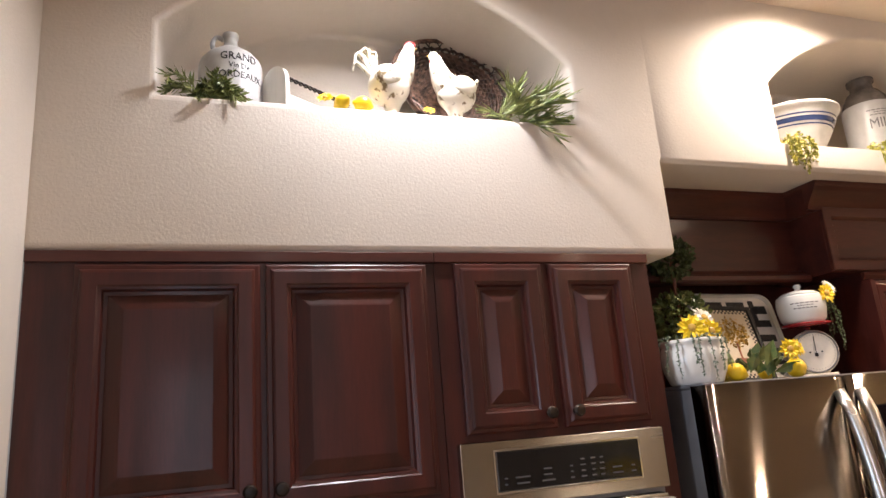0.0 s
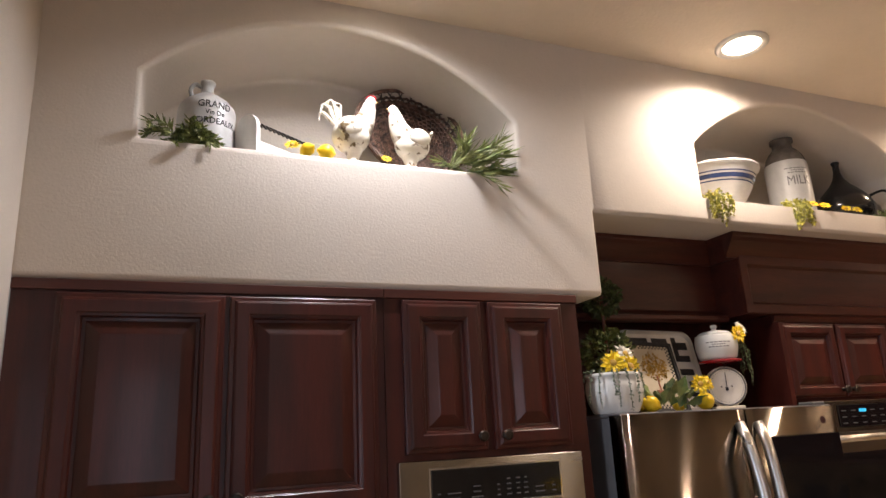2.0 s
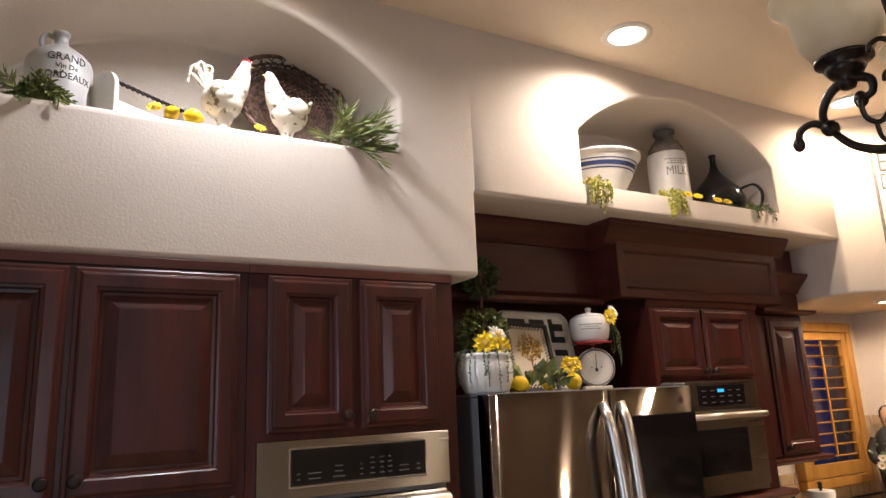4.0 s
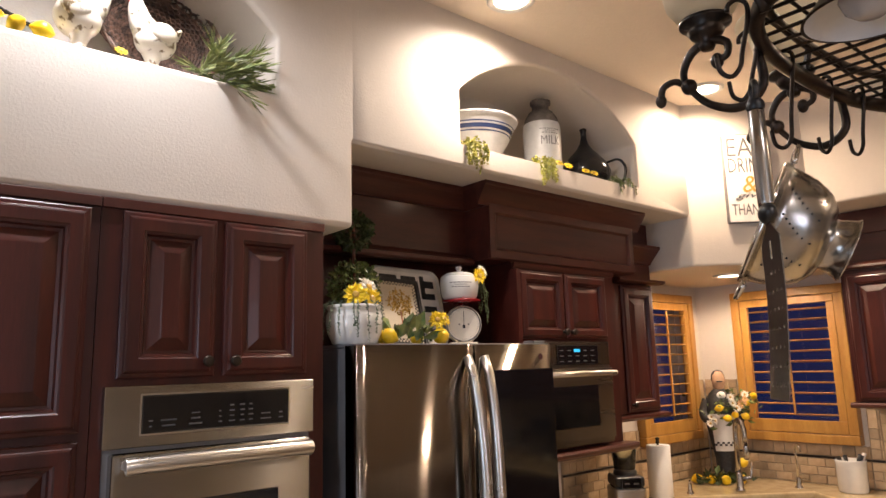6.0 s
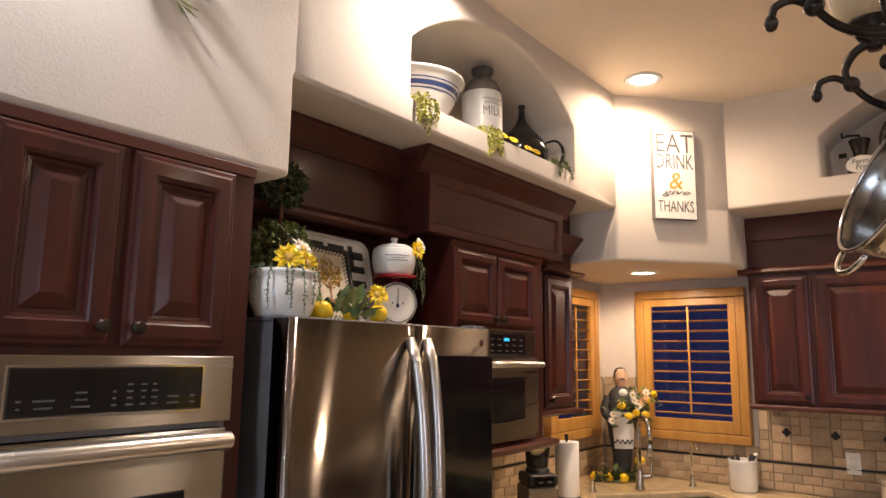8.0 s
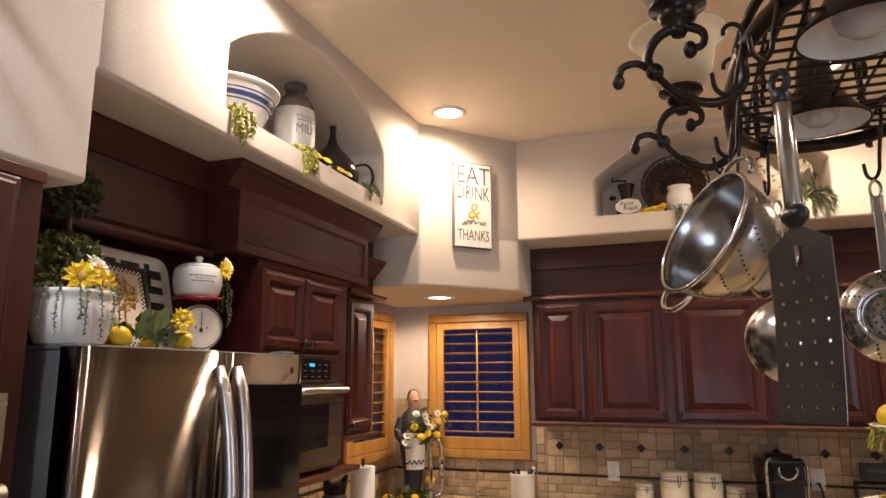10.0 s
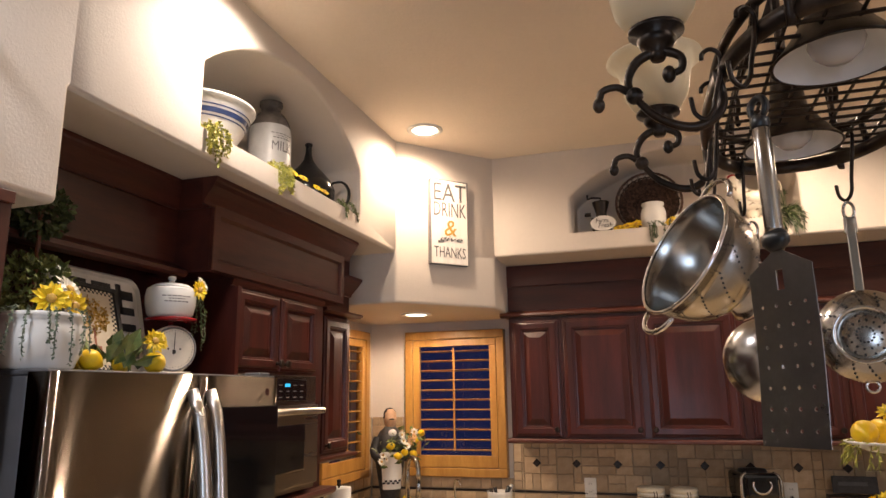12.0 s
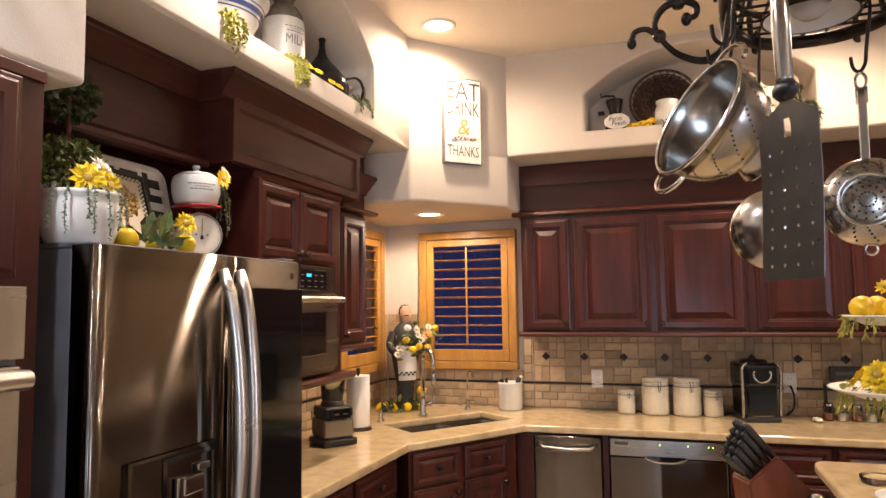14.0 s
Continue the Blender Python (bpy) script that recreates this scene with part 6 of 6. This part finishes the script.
def outlet(y, cord):
    t = thing("wall_outlet", "white double wall outlet in the tiled backsplash", "outlet")
    part("plate", boxes((-.036, .036, -.006, 0, -.058, .058), bev=.003), WHITEPLASTIC, t)
    for z in (-.022, .022):
        s = part("socket", boxes((-.017, .017, -.0085, -.0062, z - .014, z + .014), bev=.002), WHITEPLASTIC, t)
        part("slot", boxes((-.008, -.006, -.0092, -.0086, z - .004, z + .006), (.006, .008, -.0092, -.0086, z - .004, z + .006)), INK, s)
    if cord:
        part("plug_and_cord", tube(bmesh.new(), spline([(0, -.009, -.022), (0, -.04, -.02), (.012, -.055, -.07), (.005, -.06, -.14), (-.03, -.05, -.18)], 6), .006, 8), BLACKPLASTIC, t, "black plug and cord", True)
    return place(t, pose(WB - .0125, y, 1.113, 0, 0, -90))


outlet(-.850, False)
outlet(-1.96, True)


def crock():
    rng = random.Random(2)
    t = thing("utensil_crock", "white ceramic utensil crock with dark utensils beside the sink", "crock")
    part("pot", lathe(bmesh.new(), [(0, 0), (.068, 0), (.075, .008), (.077, .16), (.080, .172), (.077, .176), (.070, .172), (.068, .02), (0, .015)], 32), CERAMIC, t, "", True)
    for a, b, r, m in (((.02, .0, .05), (.075, -.02, .215), .012, WHITEPLASTIC), ((.0, .0, .05), (.06, -.03, .205), .016, BLACKPLASTIC), ((0, 0, .05), (-.03, .02, .195), .012, BLACKPLASTIC), ((-.02, .01, .05), (-.055, -.02, .19), .013, WIRE)):
        part("utensil", tube(bmesh.new(), [a, Vector(a).lerp(Vector(b), .7), b], [.006, r * .8, r], 8), m, t, "", True)
    return place(t, pose(3.08, -.315, CT, 0, 0, -80))


crock()


def faucet():
    t = thing("kitchen_faucet", "brushed nickel gooseneck kitchen faucet with a side lever", "faucet")
    part("base", lathe(bmesh.new(), [(0, 0), (.027, 0), (.027, .012), (.020, .02), (.018, .10), (.014, .11), (0, .11)], 24), POLISHED, t, "", True)
    pts = [(0, 0, .10), (0, 0, .30)] + [(0, -.075 + .075 * math.cos(a), .33 + .075 * math.sin(a)) for a in [math.radians(d) for d in range(0, 181, 15)]] + [(0, -.152, .27)]
    part("spout", tube(bmesh.new(), pts, .014, 12), POLISHED, t, "", True)
    part("spray_head", lathe(bmesh.new(), [(.012, .28), (.015, .26), (.017, .20), (.013, .195), (0, .195)], 18, 0, -.152), POLISHED, t, "", True)
    part("lever", tube(bmesh.new(), [(.015, 0, .07), (.06, 0, .075), (.066, -.005, .085), (.072, -.01, .16)], [.014, .013, .008, .005], 10), POLISHED, t, "", True)
    return place(t, pose(2.70, .145, CT, 0, 0, -45))


def filter_tap():
    t = thing("filter_faucet", "slim chrome filtered water faucet beside the sink", "faucet")
    part("stem", tube(bmesh.new(), [(0, 0, 0), (0, 0, .20)] + [(0, -.035 + .035 * math.cos(a), .21 + .035 * math.sin(a)) for a in [math.radians(d) for d in range(0, 181, 20)]], .0065, 10), CHROME, t, "", True)
    part("valve", lathe(bmesh.new(), [(.022, 0), (.022, .008), (.013, .015), (.015, .05), (.008, .06)], 18), CHROME, t, "", True)
    part("lever", tube(bmesh.new(), [(0, 0, .045), (.035, -.01, .05), (.05, -.012, .045)], .005, 8), CHROME, t, "", True)
    return place(t, pose(3.02, -.045, CT, 0, 0, -45))


def soap_pump():
    t = thing("soap_dispenser", "chrome counter soap dispenser pump", "soap dispenser")
    part("pump", lathe(bmesh.new(), [(.02, 0), (.02, .01), (.012, .016), (.012, .05), (.006, .055), (.006, .075), (0, .075)], 18), CHROME, t, "", True)
    part("nozzle", tube(bmesh.new(), [(0, 0, .07), (-.01, -.03, .076), (-.015, -.055, .066)], .0055, 8), CHROME, t, "", True)
    return place(t, pose(2.46, .32, CT, 0, 0, -45))


faucet()
filter_tap()
soap_pump()

t = thing("paper_towel", "white paper towel roll on a dark upright holder", "paper towel")
part("roll", lathe(bmesh.new(), [(.02, .016), (.062, .016), (.064, .02), (.064, .288), (.062, .292), (.02, .292), (.02, .016)], 36), PAPER, t, "", True)
part("holder_base", lathe(bmesh.new(), [(0, 0), (.075, 0), (.075, .008), (.06, .015), (0, .015)], 32), BRONZE, t, "", True)
part("holder_post", lathe(bmesh.new(), [(.006, .015), (.006, .298), (.012, .302), (.009, .315), (.013, .328), (0, .335)], 12), BRONZE, t, "", True)
place(t, pose(2.20, .34, CT))

t = thing("blender", "black and silver blender with clear jar on the counter", "blender")
part("foot", boxes((-.09, .09, -.10, .09, 0, .035), bev=.010), BLACKPLASTIC, t)
part("motor_housing", boxes((-.08, .08, -.085, .08, .036, .13), bev=.014, seg=3), STEEL_H, t, "silver motor housing")
part("upper_housing", boxes((-.075, .075, -.085, .075, .131, .185), bev=.014, seg=3), BLACKPLASTIC, t)
cp = part("control_pad", boxes((-.05, .05, -.102, -.084, .13, .18), bev=.004), BLACKGLASS, t)
part("pad_print", boxes((-.035, -.012, -.1035, -.1022, .150, .158), (.010, .035, -.1035, -.1022, .150, .158)), WHITELEGEND, cp)
part("collar", lathe(bmesh.new(), [(.06, .185), (.058, .205), (.04, .21)], 24), BLACKPLASTIC, t, "", True)
part("glass_jar", lathe(bmesh.new(), [(.052, .206), (.066, .32), (.068, .325), (.064, .322), (.050, .212), (0, .211)], 28), JARGLASS, t, "", True)
place(t, pose(1.825, .30, CT, 0, 0, -38))


def waiter_statue():
    """A plain figurine in one mesh: dark coat, white apron, bald painted head, arms held out."""
    bm = bmesh.new()
    lathe(bm, [(0, 0), (.075, 0), (.078, .02), (.07, .03), (.055, .05), (.062, .15), (.085, .28), (.105, .40), (.108, .47), (.095, .53), (.07, .575), (.04, .60), (.03, .61)], 24, sx=1, sy=.8, mi=0)
    lathe(bm, [(.028, .60), (.040, .625), (.045, .66), (.040, .70), (.025, .722), (0, .73)], 18, mi=2)
    lathe(bm, [(.0465, .66), (.043, .70), (.028, .724), (0, .734)], 18, 0, .006, mi=0)
    n = 14
    top = [bm.verts.new((.088 * math.sin(a), -.082 * math.cos(a) - .008, .44)) for a in [math.radians(-62 + 124 * i / n) for i in range(n + 1)]]
    low = [bm.verts.new((.080 * math.sin(a), -.062 * math.cos(a) - .012, .20)) for a in [math.radians(-52 + 104 * i / n) for i in range(n + 1)]]
    for i in range(n):
        bm.faces.new((low[i], low[i + 1], top[i + 1], top[i])).material_index = 1
    for i in range(8):
        for k in range(2):
            if (i + k) % 2 == 0:
                a = math.radians(-44 + 11 * i)
                box(bm, .086 * math.sin(a) - .007, .086 * math.sin(a) + .007, -.074 * math.cos(a) - .014, -.066 * math.cos(a) - .010, .235 + .014 * k, .247 + .014 * k, mi=0)
    for s in (-1, 1):
        tube(bm, spline([(s * .085, 0, .53), (s * .118, -.02, .45), (s * .10, -.075, .40), (s * .055, -.10, .42)], 5), [.032 - .0006 * q for q in range(16)], 10, mi=0)
        ball(bm, (s * .05, -.105, .425), .022, 10, 8, mi=1)
    ball(bm, (0, -.062, .565), .025, 10, 8, 1.2, .5, 1.0, 1)
    ball(bm, (0, -.045, .655), .012, 8, 6, 1.8, .7, .45, 0)
    bmesh.ops.recalc_face_normals(bm, faces=bm.faces)
    ob = part("waiter_figurine", bm, [INK, CERAMIC, FLESH], None, "", True, 50)
    tagged(ob, "tall painted waiter figurine in black coat and white apron", "figurine")
    ob.matrix_basis = pose(2.98, .37, CT, 0, 0, -52) @ Matrix.Scale(.93, 4)
    rng = random.Random(6)
    t = thing("lemon_bouquet", "bouquet of lemons, leaves and white flowers held by the figurine", "artificial flowers")
    fruits(t, ((-.05, -.02, .02), (.04, -.03, -.02), (.12, -.01, .05), (.17, .0, .09), (-.01, -.04, -.04), (.10, -.03, -.03)), .022, rng)
    bm = bmesh.new()
    for _ in range(90):
        p = Vector((rng.gauss(.04, .08), rng.gauss(0, .02), rng.gauss(.02, .045)))
        leaf_blade(bm, p, Vector((rng.gauss(.3, .8), rng.gauss(-.4, .4), rng.gauss(.2, .7))), rng.uniform(.03, .06), .018, rng)
    part("foliage", bm, LEAF, t)
    flowers(t, [WHITEPETAL, GOLDINK], [(p, (rng.gauss(0, .3), -.9, .3), .028, 0) for p in ((-.10, -.02, -.03), (-.085, -.03, -.055), (.03, -.03, .05), (.05, -.04, .02), (.02, -.03, .085), (-.11, -.02, -.07), (.11, -.02, .10))], rng, "white_flower")
    flowers(t, [PEACH, GOLDINK], (((.085, -.035, .045), (0, -.9, .3), .034, 0), ((.105, -.03, .075), (.2, -.9, .3), .026, 0)), rng, "peach_flower")
    place(t, pose(2.91, .295, CT + .43, 0, 0, -45))
    t = thing("lemon_garland", "yellow lemons and leaves lying round the figurine's foot", "artificial fruit")
    fruits(t, ((-.13, -.10, .03), (-.05, -.13, .028), (-.20, -.05, .028), (.05, -.11, .03), (.075, -.075, .12)), .029, rng)
    bm = bmesh.new()
    for _ in range(70):
        leaf_blade(bm, Vector((rng.uniform(-.2, .08), rng.uniform(-.14, -.05), rng.uniform(.004, .06))), Vector((rng.gauss(0, .6), rng.gauss(-.2, .5), rng.uniform(0, .9))), rng.uniform(.04, .07), .024, rng)
    part("foliage", bm, LEAFDARK, t)
    place(t, pose(2.97, .36, CT, 0, 0, -45))


waiter_statue()

# spice jars, dark little sign and a shell at the far end of the counter
for i, (y, h) in enumerate(((-2.13, .075), (-2.20, .07), (-2.27, .07), (-2.34, .07), (-2.41, .07), (-2.48, .07), (-2.55, .07))):
    t = thing("spice_jar", "small clear spice jar with a steel lid on the counter", "jar", "spice jars on the counter")
    part("glass", lathe(bmesh.new(), [(0, .001), (.026, .001), (.028, .006), (.028, h), (.022, h + .008)], 16), JARGLASS, t, "", True)
    part("lid", lathe(bmesh.new(), [(.026, h + .006), (.026, h + .022), (0, h + .023)], 16), POLISHED, t, "", True)
    part("contents", lathe(bmesh.new(), [(0, .004), (.024, .004), (.024, h * .6), (0, h * .6)], 14), CREAMCER if i % 2 else TERRACOTTA, t)
    place(t, pose(3.10, y, CT))
t = thing("counter_sign", "small dark framed sign with pale lettering bars", "sign")
part("board", boxes((-.11, .11, -.008, .008, .0, .09), bev=.003), INK, t)
part("lettering_bar", boxes((-.08, .06, -.0098, -.0083, .04, .06)), WHITELEGEND, t)
place(t, pose(3.17, -2.27, CT + .205, -6, 0, -90))
t = thing("spice_rack", "dark wire spice shelf behind the jars", "rack")
part("shelf", boxes((-.17, .17, -.035, .02, .185, .195), (-.17, -.16, -.035, .02, 0, .184), (.16, .17, -.035, .02, 0, .184), bev=.002), BRONZE, t)
place(t, pose(3.19, -2.30, CT, 0, 0, -90))
t = thing("seashell", "small white seashell on the counter", "shell")
part("shell_body", ball(bmesh.new(), (0, 0, .014), .03, 12, 8, 1.3, .8, .5), CREAMCER, t, "", True)
place(t, pose(3.02, -2.06, CT, 0, 0, 20))

# ---- island with a raised granite bar ----
t = thing("kitchen_island", "dark cherry kitchen island with a lower granite worktop", "island")
part("body", boxes((.10, 1.18, -3.0, -1.20, .0, .88), bev=.004), WOOD, t)
part("worktop", boxes((.05, 1.215, -3.05, -1.155, .881, .92), bev=.012, seg=3), GRANITE, t)
part("bar_wall", boxes((.80, 1.16, -3.0, -1.80, .9205, 1.029)), WOOD, t)
settle(t, .65, -2.2, 0)
t = thing("granite_bar_top", "raised beige granite bar top with a rounded edge on the island", "countertop")
bm = bmesh.new()
out = [(.74, -3.05), (1.325, -3.05)] + [(1.285 + .04 * math.cos(a), -1.785 + .04 * math.sin(a)) for a in [math.radians(15 * i) for i in range(7)]] + [(.74, -1.745)]
prism(bm, out, 1.030, 1.070)
o = part("slab", bm, GRANITE, t)
mod = o.modifiers.new("edge", "BEVEL")
mod.width, mod.segments, mod.limit_method, mod.angle_limit = .012, 3, "ANGLE", radians(60)
settle(t, 1.0, -2.4, 1.03)

t = thing("knife_block", "red brown wooden knife block full of black handled knives", "knife block")
bm = bmesh.new()
sd = [(-.11, 0), (.10, 0), (.10, .10), (-.025, .235), (-.125, .150)]
fa, fb = [[bm.verts.new((x, s * .065, z)) for x, z in sd] for s in (-1, 1)]
bm.faces.new(fa)
bm.faces.new(fb[::-1])
for i in range(5):
    bm.faces.new((fa[(i + 1) % 5], fa[i], fb[i], fb[(i + 1) % 5]))
bmesh.ops.recalc_face_normals(bm, faces=bm.faces)
bmesh.ops.bevel(bm, geom=bm.edges[:], offset=.005, segments=2, affect="EDGES")
part("block", bm, BLOCKWOOD, t)
edge = Vector((.10, 0, .085)).normalized()
nrm = Vector((-edge.z, 0, edge.x))
for k in range(5):
    for q in range(3):
        c = Vector((-.118, 0, .156)) + edge * (.014 + .025 * k) + Vector((0, -.042 + .042 * q, 0))
        L_ = .085 + .012 * k
        part("knife_handle", tube(bmesh.new(), [c, c + nrm * L_ * .5, c + nrm * L_ * .9, c + nrm * L_], [.0085, .0095, .0105, .008], 8, flat=1.3), BLACKPLASTIC, t, "black knife handle", True)
place(t, pose(1.09, -1.608, .9205, 0, 0, -70) @ Matrix.Scale(.92, 4))
for sx, sy, sh in ((1.02, -1.70, .085), (.885, -1.712, .080)):
    t = thing("salt_shaker", "glass shaker with a domed chrome lid on the island worktop", "shaker", "shakers beside the knife block")
    part("jar_body", lathe(bmesh.new(), [(0, 0), (.021, 0), (.024, .004), (.025, sh * .5), (.022, sh), (.020, sh), (.022, sh * .5), (.020, .007), (0, .006)], 20), JARGLASS, t, "", True)
    part("filling", lathe(bmesh.new(), [(0, .0065), (.0195, .0075), (.021, sh * .45), (.020, sh * .8), (0, sh * .82)], 16), WHITEWOOD, t, "white salt", True)
    part("lid", lathe(bmesh.new(), [(.0235, sh - .012), (.025, sh - .008), (.025, sh + .012), (.020, sh + .024), (.010, sh + .031), (0, sh + .032)], 20), POLISHED, t, "domed chrome lid", True)
    place(t, pose(sx, sy, .9205))
t = thing("glass_coaster", "clear round glass dish on the granite bar", "dish")
part("dish", lathe(bmesh.new(), [(0, 0), (.045, 0), (.05, .02), (.046, .02), (.042, .004), (0, .003)], 24), JARGLASS, t, "", True)
place(t, pose(1.05, -1.87, 1.0705))


def tier_stand():
    rng = random.Random(14)
    t = thing("tiered_stand", "white two-tier serving stand with lemons and yellow flowers on the bar", "serving stand")
    part("post", lathe(bmesh.new(), [(0, 0), (.08, 0), (.08, .01), (.015, .03), (.012, .15), (.02, .17), (.012, .2), (.012, .45), (.02, .47), (.01, .56), (0, .57)], 20), WHITEWOOD, t, "", True)
    for z, r in ((.265, .175), (.46, .130)):
        part("plate", lathe(bmesh.new(), [(0, z), (r * .6, z), (r, z + .022), (r + .004, z + .026), (r - .004, z + .028), (r * .6, z + .007), (0, z + .007)], 40), WHITEWOOD, t, "", True)
    return place(t, pose(.88, -1.900, 1.0705))


tier_stand()
rng = random.Random(15)
t = thing("sunflower_bunch", "bright yellow flowers and grass on the lower tier of the stand", "artificial flowers")
for _ in range(15):
    a, r = rng.uniform(0, 6.28), rng.uniform(.05, .15)
    part("sunflower", daisy(bmesh.new(), (r * math.cos(a), r * math.sin(a), rng.uniform(.03, .075)), (math.cos(a) * .8, math.sin(a) * .8, .55), .046, rng, petals=24), [YELLOW, GOLDINK], t)
bm = bmesh.new()
for i in range(26):
    a = rng.uniform(0, 6.28)
    sprig(bm, (.12 * math.cos(a), .12 * math.sin(a), .03), (math.cos(a), math.sin(a), .2), rng.uniform(.05, .10), rng, 2.0, .03, .004, 8, .5)
part("grass", bm, LEAFLIME, t)
place(t, pose(.88, -1.900, 1.0705 + .270))
t = thing("lemon_pile", "lemons with leaves on the upper tier of the stand", "artificial fruit")
fruits(t, [(.085 * math.cos(radians(a + 20)), .085 * math.sin(radians(a + 20)), .042) for a in range(0, 360, 72)], .033, rng)
bm = bmesh.new()
for i in range(24):
    a = rng.uniform(0, 6.28)
    sprig(bm, (.11 * math.cos(a), .11 * math.sin(a), .025), (math.cos(a), math.sin(a), .2), rng.uniform(.03, .07), rng, 2.0, .025, .004, 7, .5)
part("grass", bm, LEAFLIME, t)
flowers(t, [YELLOW, GOLDINK], [((.085 * math.cos(radians(a)), .085 * math.sin(radians(a)), .095), (-.6, .2, .7), .032, 0) for a in (150, 200)], rng)
place(t, pose(.88, -1.900, 1.0705 + .465))

# ---- tiled backsplash: pieces on a grout bed; local frame faces -y ----
TILE_MESH = {}


def tile_mesh(w, h, mat_, dep=.007):
    key = (round(w, 3), round(h, 3), mat_.name)
    if key not in TILE_MESH:
        bm, g = bmesh.new(), .0022
        b = .0022
        prev = None
        for ins, out in ((g, 0), (g, dep - b), (g + b, dep)):
            ring = [bm.verts.new(p) for p in ((ins, -out, ins), (w - ins, -out, ins), (w - ins, -out, h - ins), (ins, -out, h - ins))]
            if prev:
                for i in range(4):
                    bm.faces.new((prev[i], prev[(i + 1) % 4], ring[(i + 1) % 4], ring[i]))
            prev = ring
        bm.faces.new(prev)
        me = bpy.data.meshes.new("tile")
        bm.to_mesh(me)
        bm.free()
        me.materials.append(mat_)
        TILE_MESH[key] = me
    return TILE_MESH[key]


def lay(parent, x, z, w, h, mat_=None, name="tile", dep=.007, y=0.0, roll=0.0):
    ob = new(name, tile_mesh(w, h, mat_ or TILE, dep))
    ob.parent = parent
    ob.matrix_basis = pose(x, y, z, 0, roll, 0)
    return ob


def backsplash(name, label, m, x0, x1, zones, diamonds, seed):
    """zones: (x from, x to, top)."""
    rng = random.Random(seed)
    t = tagged(new(name), label, "backsplash", "", "structure")
    z0, band = COUNTER + .001, 1.072
    for a, b, top in zones:
        part("grout_bed", boxes((a, b, .0, .008, z0, top)), GROUT, t)
        c = .0495
        rows = 3
        for k in range(rows):
            x = a - (.05 if k % 2 else 0)
            while x < b:
                xa, xb = max(a, x), min(b, x + .10)
                if xb - xa > .015:
                    lay(t, xa, z0 + k * c, xb - xa, c)
                x += .10
        lay(t, a, band, b - a, .015, DARKTILE, "liner", .010)
        zb = band + .016
        s = .0535
        n_h = int((top - zb) / s + .5)
        s = (top - zb) / max(1, n_h)
        n_w = max(1, int((b - a) / s))
        used = set()
        for k in range(n_h):
            for i in range(n_w + 1):
                if (i, k) in used:
                    continue
                xa = a + i * s
                if b - xa < .012:
                    continue
                opt = rng.choice(((1, 1), (2, 2), (2, 1), (1, 2), (2, 2), (2, 1)))
                w, h = opt
                if k + h > n_h or i + w > n_w or any((i + p, k + q) in used for p in range(w) for q in range(h)):
                    w = h = 1
                for p in range(w):
                    for q in range(h):
                        used.add((i + p, k + q))
                lay(t, xa, zb + k * s, min(w * s, b - xa), h * s)
    for x, z in diamonds:
        d = .042
        lay(t, x, z - d * .7071, d, d, DARKTILE, "accent_tile", .012, 0, -45)
    return place(t, m)


# the wall behind the long counter, x from the corner outwards
E0 = .60
backsplash("backsplash_east", "tumbled beige stone tile backsplash with dark diamond accents behind the counter", pose(WB - .0085, E0, 0, 0, 0, -90), 0, 3.2,
           [(0, E0 - .375, 1.535), (E0 - .375, E0 + .375, 1.155), (E0 + .375, E0 + .445, 1.535), (E0 + .445, 3.25, 1.395)],
           [(E0 + .525 + .2475 * i, 1.252) for i in range(9)], 1)
backsplash("backsplash_north", "tumbled beige stone tile backsplash under the corner window", pose(0, WA - .0085, 0), 0, 3.2,
           [(1.70, 2.425, 1.26), (2.425, 3.10, 1.155), (3.10, 3.225, 1.535)], [(1.85 + .2475 * i, 1.252) for i in range(2)], 2)
